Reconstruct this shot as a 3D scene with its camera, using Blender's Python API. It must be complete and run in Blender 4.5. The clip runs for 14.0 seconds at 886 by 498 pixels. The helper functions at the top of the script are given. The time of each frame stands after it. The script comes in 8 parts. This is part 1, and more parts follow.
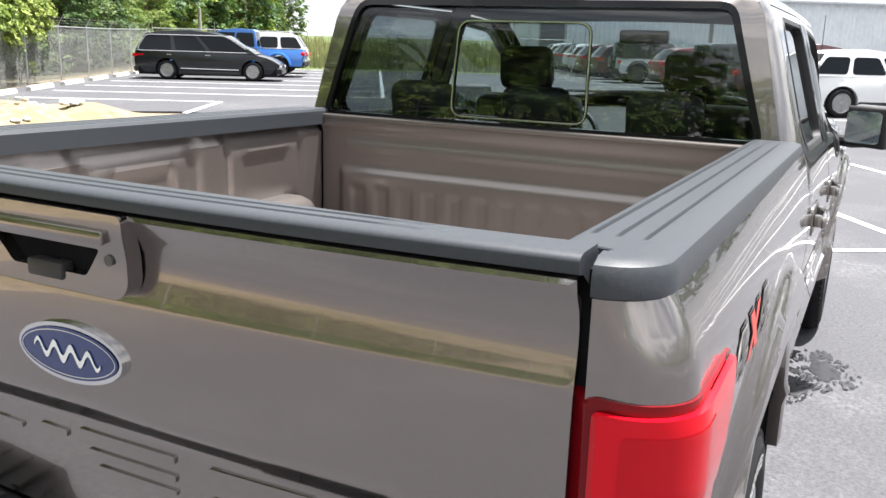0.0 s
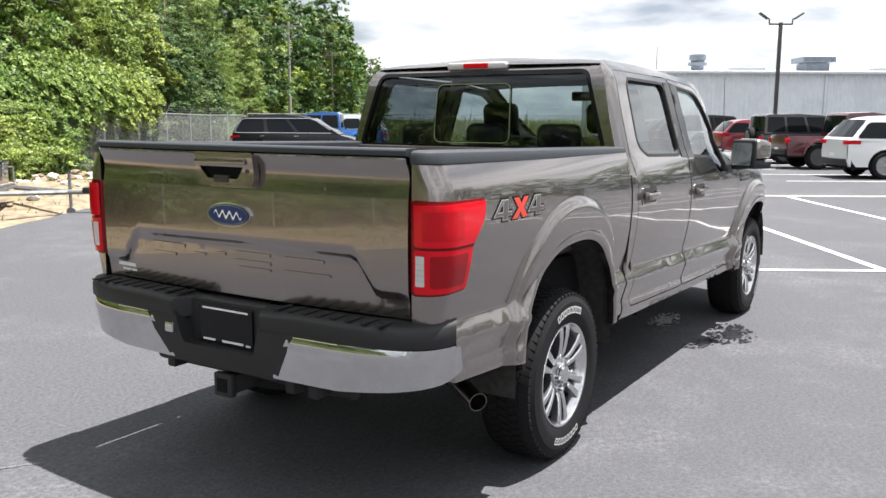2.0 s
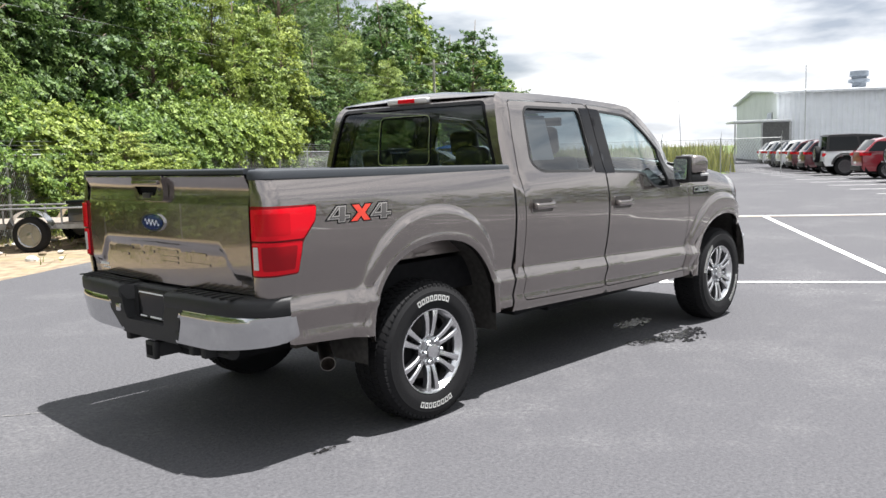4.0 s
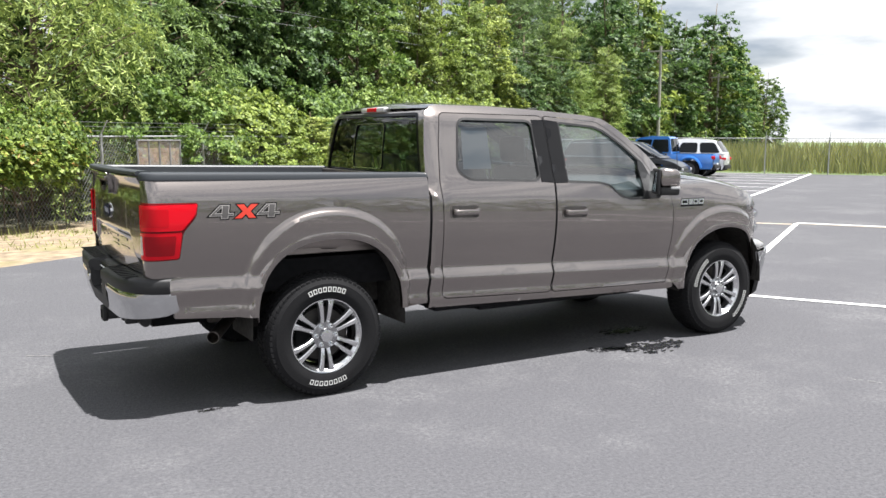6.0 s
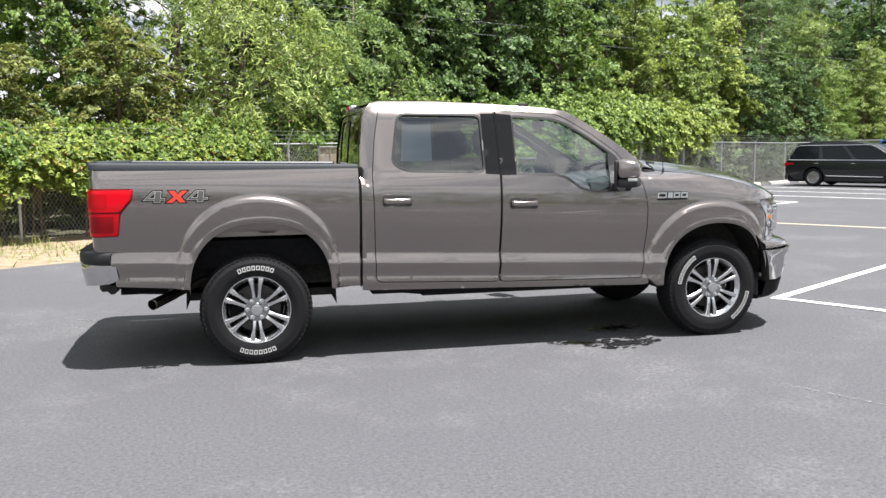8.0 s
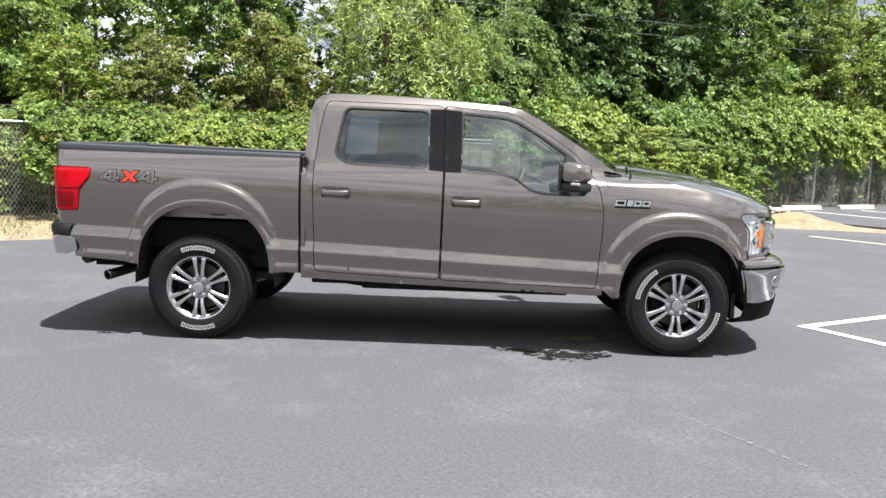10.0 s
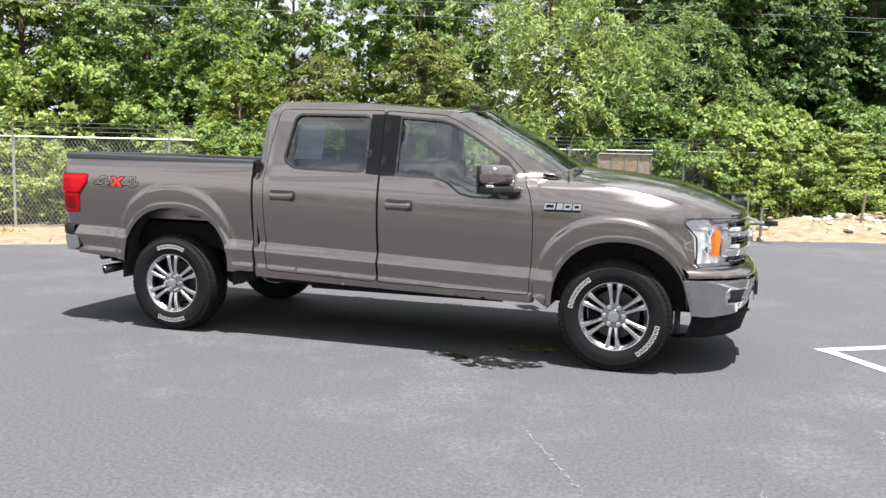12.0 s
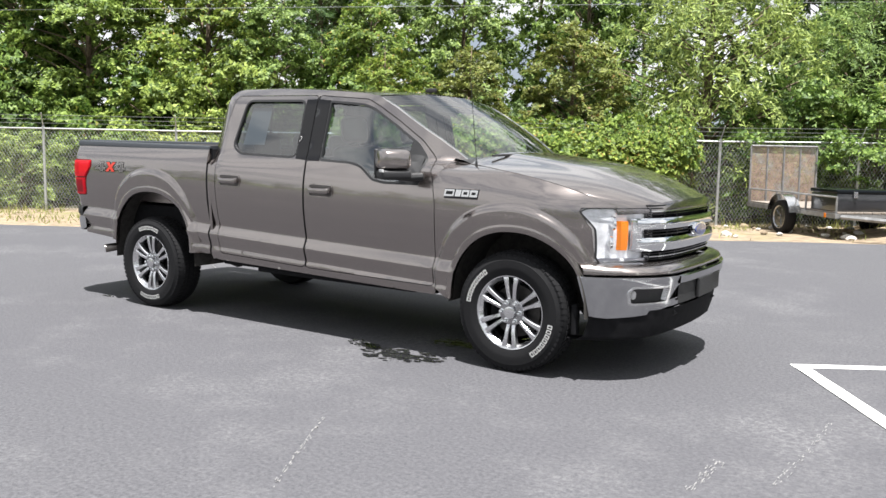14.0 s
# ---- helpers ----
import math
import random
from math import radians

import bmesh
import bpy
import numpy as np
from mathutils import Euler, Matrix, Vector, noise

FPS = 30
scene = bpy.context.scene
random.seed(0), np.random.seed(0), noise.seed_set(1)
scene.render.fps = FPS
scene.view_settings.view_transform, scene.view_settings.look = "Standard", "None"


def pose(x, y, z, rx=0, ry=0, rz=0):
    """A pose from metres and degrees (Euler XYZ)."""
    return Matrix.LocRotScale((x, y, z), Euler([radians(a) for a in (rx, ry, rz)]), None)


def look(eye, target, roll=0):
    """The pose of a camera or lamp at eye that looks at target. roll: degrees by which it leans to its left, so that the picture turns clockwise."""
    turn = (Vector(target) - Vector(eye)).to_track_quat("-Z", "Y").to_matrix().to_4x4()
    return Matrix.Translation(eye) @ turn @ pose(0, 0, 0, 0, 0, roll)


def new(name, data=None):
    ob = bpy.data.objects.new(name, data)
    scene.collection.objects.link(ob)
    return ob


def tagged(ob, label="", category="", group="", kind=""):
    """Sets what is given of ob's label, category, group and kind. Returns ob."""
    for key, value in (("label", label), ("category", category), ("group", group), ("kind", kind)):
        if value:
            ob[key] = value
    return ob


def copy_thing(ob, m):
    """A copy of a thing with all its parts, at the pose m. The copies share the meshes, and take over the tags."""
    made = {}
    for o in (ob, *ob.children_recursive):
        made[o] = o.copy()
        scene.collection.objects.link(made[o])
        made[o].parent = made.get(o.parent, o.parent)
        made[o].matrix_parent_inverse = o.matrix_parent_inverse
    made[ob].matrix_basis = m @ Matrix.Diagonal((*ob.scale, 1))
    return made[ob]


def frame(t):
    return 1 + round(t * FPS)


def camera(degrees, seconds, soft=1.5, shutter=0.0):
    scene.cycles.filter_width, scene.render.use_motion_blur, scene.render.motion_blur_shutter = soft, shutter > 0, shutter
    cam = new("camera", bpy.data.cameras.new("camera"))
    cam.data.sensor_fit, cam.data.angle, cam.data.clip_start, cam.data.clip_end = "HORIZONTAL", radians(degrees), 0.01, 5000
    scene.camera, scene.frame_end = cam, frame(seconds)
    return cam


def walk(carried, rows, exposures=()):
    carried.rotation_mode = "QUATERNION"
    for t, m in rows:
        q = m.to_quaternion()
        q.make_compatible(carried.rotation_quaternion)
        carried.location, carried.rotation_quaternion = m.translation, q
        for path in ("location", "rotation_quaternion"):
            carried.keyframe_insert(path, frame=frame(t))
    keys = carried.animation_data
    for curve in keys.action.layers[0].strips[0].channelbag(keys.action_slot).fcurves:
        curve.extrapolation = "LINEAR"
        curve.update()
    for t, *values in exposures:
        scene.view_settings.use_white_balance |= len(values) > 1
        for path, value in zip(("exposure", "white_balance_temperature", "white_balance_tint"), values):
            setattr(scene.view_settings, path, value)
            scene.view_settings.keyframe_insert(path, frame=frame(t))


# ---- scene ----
cam = camera(55.0, 14.0)
METRES, EYE, TILT, LEAN, TURN = 8.0, 1.5, 0.0, 0.0, 0.0
PATH = [
    (0, (-2.072, -1.147, 1.73), (-0.336, -0.278, 1.251), 1.7),
    (0.5, (-2.483, -1.514, 1.678), (-0.77, -0.552, 1.303), 1.9),
    (1, (-2.868, -1.897, 1.64), (-1.169, -0.896, 1.306), 1.5),
    (1.5, (-3.251, -2.259, 1.595), (-1.566, -1.226, 1.292), 0.5),
    (2, (-3.591, -2.573, 1.591), (-1.921, -1.514, 1.29), 0.3),
    (2.5, (-3.789, -2.994, 1.588), (-2.153, -1.885, 1.284), -0.2),
    (3, (-3.786, -3.367, 1.567), (-2.194, -2.189, 1.282), -0.9),
    (3.5, (-3.655, -3.829, 1.607), (-2.125, -2.57, 1.335), -0.7),
    (3.7, (-3.578, -4.034, 1.535), (-2.081, -2.732, 1.288), -1.2),
    (5.8, (-2.304, -5.908, 1.638), (-1.236, -4.236, 1.385), 0.1),
    (6, (-2.127, -6.049, 1.672), (-1.115, -4.343, 1.419), 0.2),
    (6.5, (-1.647, -6.432, 1.643), (-0.779, -4.649, 1.39), 0.2),
    (7, (-1.102, -6.705, 1.587), (-0.379, -4.857, 1.339), 0.0),
    (7.2, (-0.83, -6.887, 1.537), (-0.183, -5.007, 1.317), -0.5),
    (9.3, (1.137, -7.379, 1.575), (1.32, -5.403, 1.323), 1.6),
    (9.5, (1.406, -7.378, 1.575), (1.522, -5.397, 1.328), 1.8),
    (10, (1.98, -7.43, 1.548), (1.948, -5.444, 1.309), 2.0),
    (10.5, (2.591, -7.403, 1.513), (2.4, -5.425, 1.286), 1.9),
    (11, (3.184, -7.329, 1.524), (2.845, -5.37, 1.303), 1.7),
    (11.5, (3.773, -7.25, 1.524), (3.301, -5.319, 1.303), 1.4),
    (12, (4.338, -7.058, 1.515), (3.733, -5.164, 1.298), 1.2),
    (12.5, (4.909, -6.856, 1.505), (4.177, -5.008, 1.283), 1.1),
    (13, (5.419, -6.542, 1.476), (4.561, -4.75, 1.249), 1.0),
    (13.5, (5.926, -6.22, 1.469), (4.945, -4.492, 1.239), 1.0),
    (14, (6.37, -5.834, 1.473), (5.271, -4.179, 1.237), 1.1),
]
walk(cam, [(t, look(eye, target, roll)) for t, eye, target, roll in PATH], exposures=((0.0, 1.76), (0.5, 1.54), (1.0, 1.44), (1.5, 1.38), (3.0, 1.31), (14.0, 1.31)))

# ---- world, sun, exposure ----
SUN_WAY = Vector((0.20, -0.18, 1.0)).normalized()      # towards the sun: high, ahead of the truck and to its right
world = bpy.data.worlds.new("sky_world")
scene.world = world
world.use_nodes = True
wn, wl = world.node_tree.nodes, world.node_tree.links
wn.clear()
w_out = wn.new("ShaderNodeOutputWorld")
w_bg = wn.new("ShaderNodeBackground")
w_sky = wn.new("ShaderNodeTexSky")
w_sky.sky_type = "NISHITA"
w_sky.sun_disc = False
w_sky.sun_elevation = math.asin(SUN_WAY.z)
w_sky.sun_rotation = math.atan2(SUN_WAY.x, SUN_WAY.y)
w_sky.dust_density = 2.0
w_co = wn.new("ShaderNodeTexCoord")
w_map = wn.new("ShaderNodeMapping")
w_map.inputs["Scale"].default_value = (1.0, 1.0, 4.2)
w_noise = wn.new("ShaderNodeTexNoise")
w_noise.inputs["Scale"].default_value = 2.1
w_noise.inputs["Detail"].default_value = 9.0
w_noise.inputs["Roughness"].default_value = 0.55
w_ramp = wn.new("ShaderNodeValToRGB")
w_ramp.color_ramp.elements[0].position = 0.26
w_ramp.color_ramp.elements[1].position = 0.46
w_tone = wn.new("ShaderNodeTexNoise")
w_tone.inputs["Scale"].default_value = 4.0
w_tone.inputs["Detail"].default_value = 6.0
w_cloud = wn.new("ShaderNodeValToRGB")
w_cloud.color_ramp.elements[0].position = 0.38
w_cloud.color_ramp.elements[0].color = (5.4, 6.1, 7.2, 1)
w_cloud.color_ramp.elements[1].position = 0.57
w_cloud.color_ramp.elements[1].color = (14.2, 14.3, 14.5, 1)
w_mix = wn.new("ShaderNodeMix")
w_mix.data_type = "RGBA"
wl.new(w_co.outputs["Generated"], w_map.inputs["Vector"])
wl.new(w_map.outputs["Vector"], w_noise.inputs["Vector"])
wl.new(w_map.outputs["Vector"], w_tone.inputs["Vector"])
wl.new(w_noise.outputs["Fac"], w_ramp.inputs["Fac"])
wl.new(w_tone.outputs["Fac"], w_cloud.inputs["Fac"])
wl.new(w_ramp.outputs["Color"], w_mix.inputs["Factor"])
wl.new(w_sky.outputs["Color"], w_mix.inputs["A"])
wl.new(w_cloud.outputs["Color"], w_mix.inputs["B"])
wl.new(w_mix.outputs["Result"], w_bg.inputs["Color"])
w_bg.inputs["Strength"].default_value = 0.040
wl.new(w_bg.outputs["Background"], w_out.inputs["Surface"])

sun_data = bpy.data.lights.new("sun", "SUN")
sun_data.energy = 5.0
sun_data.angle = radians(0.55)
sun_data.color = (1.0, 0.982, 0.962)
sun = new("sun", sun_data)
sun.matrix_world = look(SUN_WAY * 60, (0, 0, 0))

# ---- materials ----
def shade(name, colour, rough=0.5, metal=0.0, vary=0.0, scale=8.0, bump=0.0, bump_scale=60.0, coat=0.0, spec=0.5,
          stain=None, stain_scale=0.6, stain_lo=0.5, stain_hi=0.62, per="none", per_amount=0.25, space="Object"):
    """A surface: base colour, grain (vary, scale), larger stains, fine relief and chance by piece."""
    m = bpy.data.materials.new(name)
    m.use_nodes = True
    n, l = m.node_tree.nodes, m.node_tree.links
    p = n["Principled BSDF"]
    p.inputs["Roughness"].default_value = rough
    p.inputs["Metallic"].default_value = metal
    p.inputs["Coat Weight"].default_value = coat
    p.inputs["Coat Roughness"].default_value = 0.03
    p.inputs["Specular IOR Level"].default_value = spec
    co = n.new("ShaderNodeTexCoord")
    where = co.outputs[space]
    tone = n.new("ShaderNodeRGB")
    tone.outputs[0].default_value = (*colour, 1)
    out = tone.outputs[0]
    if vary:
        t = n.new("ShaderNodeTexNoise")
        t.inputs["Scale"].default_value = scale
        t.inputs["Detail"].default_value = 6
        l.new(where, t.inputs["Vector"])
        r = n.new("ShaderNodeMapRange")
        r.inputs["From Min"].default_value, r.inputs["From Max"].default_value = 0.3, 0.7
        r.inputs["To Min"].default_value, r.inputs["To Max"].default_value = 1 - vary, 1 + vary
        l.new(t.outputs["Fac"], r.inputs["Value"])
        x = n.new("ShaderNodeMix")
        x.data_type, x.blend_type = "RGBA", "MULTIPLY"
        x.inputs["Factor"].default_value = 1
        l.new(out, x.inputs["A"])
        l.new(r.outputs["Result"], x.inputs["B"])
        out = x.outputs["Result"]
    if stain:
        t = n.new("ShaderNodeTexNoise")
        t.inputs["Scale"].default_value = stain_scale
        t.inputs["Detail"].default_value = 8
        t.inputs["Roughness"].default_value = 0.62
        l.new(where, t.inputs["Vector"])
        r = n.new("ShaderNodeMapRange")
        r.inputs["From Min"].default_value, r.inputs["From Max"].default_value = stain_lo, stain_hi
        l.new(t.outputs["Fac"], r.inputs["Value"])
        x = n.new("ShaderNodeMix")
        x.data_type = "RGBA"
        l.new(r.outputs["Result"], x.inputs["Factor"])
        l.new(out, x.inputs["A"])
        x.inputs["B"].default_value = (*stain, 1)
        out = x.outputs["Result"]
    if per != "none":
        if per == "object":
            g = n.new("ShaderNodeObjectInfo").outputs["Random"]
        else:
            g = n.new("ShaderNodeNewGeometry").outputs["Random Per Island"]
        r = n.new("ShaderNodeMapRange")
        r.inputs["To Min"].default_value, r.inputs["To Max"].default_value = 1 - per_amount, 1 + per_amount
        l.new(g, r.inputs["Value"])
        x = n.new("ShaderNodeMix")
        x.data_type, x.blend_type = "RGBA", "MULTIPLY"
        x.inputs["Factor"].default_value = 1
        l.new(out, x.inputs["A"])
        l.new(r.outputs["Result"], x.inputs["B"])
        out = x.outputs["Result"]
    l.new(out, p.inputs["Base Color"])
    if bump:
        t = n.new("ShaderNodeTexNoise")
        t.inputs["Scale"].default_value = bump_scale
        t.inputs["Detail"].default_value = 5
        l.new(where, t.inputs["Vector"])
        b = n.new("ShaderNodeBump")
        b.inputs["Strength"].default_value = bump
        b.inputs["Distance"].default_value = 0.01
        l.new(t.outputs["Fac"], b.inputs["Height"])
        l.new(b.outputs["Normal"], p.inputs["Normal"])
    return m


def leaf_shade(name, dark, light, hint=None):
    """Leaves: colour by island and by plant, with light passing through."""
    m = bpy.data.materials.new(name)
    m.use_nodes = True
    n, l = m.node_tree.nodes, m.node_tree.links
    p = n["Principled BSDF"]
    p.inputs["Roughness"].default_value = 0.55
    p.inputs["Specular IOR Level"].default_value = 0.35
    g = n.new("ShaderNodeNewGeometry")
    ramp = n.new("ShaderNodeValToRGB")
    ramp.color_ramp.elements[0].color = (*dark, 1)
    ramp.color_ramp.elements[1].color = (*light, 1)
    if hint:
        e = ramp.color_ramp.elements.new(0.93)
        e.color = (*light, 1)
        ramp.color_ramp.elements[2].color = (*hint, 1)
    l.new(g.outputs["Random Per Island"], ramp.inputs["Fac"])
    o = n.new("ShaderNodeObjectInfo")
    hsv = n.new("ShaderNodeHueSaturation")
    r = n.new("ShaderNodeMapRange")
    r.inputs["To Min"].default_value, r.inputs["To Max"].default_value = 0.475, 0.515
    l.new(o.outputs["Random"], r.inputs["Value"])
    l.new(r.outputs["Result"], hsv.inputs["Hue"])
    r2 = n.new("ShaderNodeMapRange")
    r2.inputs["To Min"].default_value, r2.inputs["To Max"].default_value = 1.2, 0.8
    l.new(o.outputs["Random"], r2.inputs["Value"])
    l.new(r2.outputs["Result"], hsv.inputs["Value"])
    l.new(ramp.outputs["Color"], hsv.inputs["Color"])
    l.new(hsv.outputs["Color"], p.inputs["Base Color"])
    tr = n.new("ShaderNodeBsdfTranslucent")
    l.new(hsv.outputs["Color"], tr.inputs["Color"])
    mix = n.new("ShaderNodeMixShader")
    mix.inputs["Fac"].default_value = 0.34
    l.new(p.outputs["BSDF"], mix.inputs[1])
    l.new(tr.outputs["BSDF"], mix.inputs[2])
    l.new(mix.outputs["Shader"], n["Material Output"].inputs["Surface"])
    return m


def glass_shade(name, tint, gloss=1.0, ior=2.1):
    """A thin tinted pane: clear by its tint, mirror by the Fresnel of its gloss."""
    m = bpy.data.materials.new(name)
    m.use_nodes = True
    n, l = m.node_tree.nodes, m.node_tree.links
    n.remove(n["Principled BSDF"])
    t = n.new("ShaderNodeBsdfTransparent")
    t.inputs["Color"].default_value = (*tint, 1)
    g = n.new("ShaderNodeBsdfGlossy")
    g.inputs["Roughness"].default_value = 0.012
    g.inputs["Color"].default_value = (gloss, gloss, gloss, 1)
    # the same gloss on both faces of the thin pane, rising towards grazing angles
    f0 = ((ior - 1) / (ior + 1)) ** 2
    f = n.new("ShaderNodeLayerWeight")
    f.inputs["Blend"].default_value = 0.5
    rise = n.new("ShaderNodeMath")
    rise.operation = "POWER"
    rise.inputs[1].default_value = 5.0
    l.new(f.outputs["Facing"], rise.inputs[0])
    amount = n.new("ShaderNodeMath")
    amount.operation = "MULTIPLY_ADD"
    amount.inputs[1].default_value, amount.inputs[2].default_value = 1 - f0, f0
    l.new(rise.outputs[0], amount.inputs[0])
    mix = n.new("ShaderNodeMixShader")
    l.new(amount.outputs[0], mix.inputs["Fac"])
    l.new(t.outputs["BSDF"], mix.inputs[1])
    l.new(g.outputs["BSDF"], mix.inputs[2])
    l.new(mix.outputs["Shader"], n["Material Output"].inputs["Surface"])
    return m


def lens_shade(name, colour, clear=0.35):
    """A coloured lamp lens with depth: part clear, part coloured, glossy."""
    m = shade(name, colour, rough=0.12, coat=0.25, spec=0.3)
    p = m.node_tree.nodes["Principled BSDF"]
    p.inputs["Transmission Weight"].default_value = clear
    p.inputs["IOR"].default_value = 1.3
    return m


def asphalt_shade():
    """Dark asphalt: stone speckle, pale scuffed areas, faint dark sealed areas."""
    m = shade("asphalt", (0.072, 0.072, 0.076), rough=0.9, spec=0.25, bump=0.8, bump_scale=70)
    n, l = m.node_tree.nodes, m.node_tree.links
    p = n["Principled BSDF"]
    co = n.new("ShaderNodeTexCoord").outputs["Object"]

    def field(scale, detail, lo, hi, rough=0.6):
        t = n.new("ShaderNodeTexNoise")
        t.inputs["Scale"].default_value, t.inputs["Detail"].default_value, t.inputs["Roughness"].default_value = scale, detail, rough
        l.new(co, t.inputs["Vector"])
        r = n.new("ShaderNodeMapRange")
        r.inputs["From Min"].default_value, r.inputs["From Max"].default_value = lo, hi
        l.new(t.outputs["Fac"], r.inputs["Value"])
        return r.outputs["Result"]

    def mix(fac, a, b):
        x = n.new("ShaderNodeMix")
        x.data_type = "RGBA"
        l.new(fac, x.inputs["Factor"])
        for s_, v in (("A", a), ("B", b)):
            if isinstance(v, tuple):
                x.inputs[s_].default_value = (*v, 1)
            else:
                l.new(v, x.inputs[s_])
        return x.outputs["Result"]

    def times(a, b):
        x = n.new("ShaderNodeMath")
        x.operation = "MULTIPLY"
        l.new(a, x.inputs[0])
        l.new(b, x.inputs[1])
        return x.outputs[0]

    base = mix(field(42, 9, 0.36, 0.64, 0.85), (0.040, 0.040, 0.045), (0.124, 0.123, 0.131))
    base = mix(times(field(0.22, 6, 0.42, 0.66), field(30, 6, 0.2, 0.9)), base, (0.072, 0.071, 0.079))
    worn = times(field(0.5, 10, 0.50, 0.71, 0.75), field(26, 9, 0.46, 0.60, 0.85))
    base = mix(worn, base, (0.185, 0.183, 0.186))
    l.new(base, p.inputs["Base Color"])
    return m


M_DIRT = shade("sandy_dirt", (0.225, 0.172, 0.115), rough=0.95, vary=0.42, scale=5, bump=0.8, bump_scale=25,
               stain=(0.17, 0.16, 0.065), stain_scale=0.8, stain_lo=0.5, stain_hi=0.72)
M_ASPHALT = asphalt_shade()
M_GRASS = shade("grass_ground", (0.10, 0.14, 0.04), rough=0.95, vary=0.4, scale=6, bump=0.9, bump_scale=30)
M_FOREST = shade("leaf_litter", (0.055, 0.05, 0.028), rough=0.95, vary=0.4, scale=5, bump=0.8, bump_scale=20)
M_LINE = shade("road_paint", (0.72, 0.72, 0.70), rough=0.7, vary=0.12, scale=40, stain=(0.25, 0.25, 0.25), stain_scale=5, stain_lo=0.66, stain_hi=0.8)
M_TAN_LINE = shade("worn_road_paint", (0.42, 0.36, 0.27), rough=0.8, vary=0.2, scale=20, stain=(0.16, 0.15, 0.14), stain_scale=3, stain_lo=0.58, stain_hi=0.75)
M_WET = shade("wet_asphalt", (0.016, 0.016, 0.018), rough=0.25, vary=0.3, scale=80, bump=0.6, bump_scale=150)
M_CONCRETE = shade("concrete", (0.52, 0.50, 0.46), rough=0.85, vary=0.15, scale=12, bump=0.4, bump_scale=60)
M_GALV = shade("galvanised_steel", (0.42, 0.43, 0.43), rough=0.5, metal=0.6, vary=0.15, scale=14)
M_WIRE = shade("fence_wire", (0.30, 0.31, 0.30), rough=0.55, metal=0.5, vary=0.2, scale=3)
M_BARK = shade("bark", (0.13, 0.095, 0.065), rough=0.95, vary=0.4, scale=14, bump=0.9, bump_scale=25)
M_LEAF_A = leaf_shade("leaf_broad", (0.040, 0.088, 0.016), (0.31, 0.42, 0.092))
M_LEAF_B = leaf_shade("leaf_yellowgreen", (0.032, 0.078, 0.013), (0.25, 0.355, 0.065), hint=(0.36, 0.24, 0.06))
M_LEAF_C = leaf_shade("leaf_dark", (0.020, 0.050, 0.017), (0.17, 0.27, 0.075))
M_LEAF_D = leaf_shade("leaf_willow", (0.058, 0.112, 0.026), (0.385, 0.49, 0.135))
M_LEAF_E = leaf_shade("leaf_olive", (0.050, 0.070, 0.014), (0.26, 0.30, 0.070), hint=(0.24, 0.15, 0.05))
M_REED = leaf_shade("reed", (0.12, 0.15, 0.04), (0.32, 0.34, 0.12))
M_CLAD = shade("white_cladding", (0.74, 0.77, 0.80), rough=0.45, vary=0.04, scale=1.5, stain=(0.68, 0.71, 0.74), stain_scale=0.4)
M_HOOD = shade("blue_grey_roof_metal", (0.20, 0.23, 0.27), rough=0.6, vary=0.15, scale=3)
M_ROOF = shade("metal_roof", (0.66, 0.68, 0.70), rough=0.4, vary=0.06, scale=2)
M_DARKMETAL = shade("dark_bronze_paint", (0.05, 0.045, 0.04), rough=0.45, vary=0.1, scale=5)
M_WOOD = shade("weathered_pole", (0.22, 0.19, 0.16), rough=0.9, vary=0.25, scale=20, bump=0.4, bump_scale=40)
# the truck
M_PAINT = shade("grey_brown_metallic_paint", (0.232, 0.203, 0.190), rough=0.235, metal=0.97, vary=0.05, scale=900, coat=1.0)
M_PAINT.node_tree.nodes["Principled BSDF"].inputs["Coat Roughness"].default_value = 0.018
M_PAINT.node_tree.nodes["Principled BSDF"].inputs["Coat IOR"].default_value = 1.8
M_BEDPAINT = shade("satin_bed_paint", (0.255, 0.226, 0.212), rough=0.36, metal=0.80, vary=0.06, scale=300, coat=0.25)
M_BLACK = shade("black_plastic", (0.012, 0.012, 0.013), rough=0.55, vary=0.15, scale=200, bump=0.15, bump_scale=500)
M_RAIL = shade("grey_black_rail_plastic", (0.028, 0.032, 0.038), rough=0.46, vary=0.12, scale=150, bump=0.07, bump_scale=400)
# shade of the door handle cups as a colour; also the tailgate pull
M_CUP = shade("dark_painted_recess", (0.030, 0.027, 0.026), rough=0.45)
M_GLOSSBLACK = shade("gloss_black_trim", (0.008, 0.008, 0.009), rough=0.10, spec=0.22)
M_CHROME = shade("chrome", (0.75, 0.76, 0.77), rough=0.06, metal=1.0, vary=0.03, scale=30)
M_BUMPER = shade("bumper_chrome", (0.53, 0.535, 0.545), rough=0.11, metal=1.0, vary=0.05, scale=20)
M_FRONTCHROME = shade("front_bumper_chrome", (0.43, 0.435, 0.445), rough=0.12, metal=1.0, vary=0.05, scale=20)
M_LAMPSILVER = shade("lamp_reflector_silver", (0.88, 0.89, 0.90), rough=0.25, metal=0.4, vary=0.25, scale=14, bump=0.35, bump_scale=9)
M_SATIN = shade("satin_chrome", (0.60, 0.60, 0.60), rough=0.22, metal=1.0)
M_ALLOY = shade("machined_alloy", (0.68, 0.68, 0.69), rough=0.20, metal=1.0, vary=0.08, scale=60)
M_ALLOYMID = shade("grey_alloy_hub", (0.34, 0.34, 0.35), rough=0.25, metal=1.0)
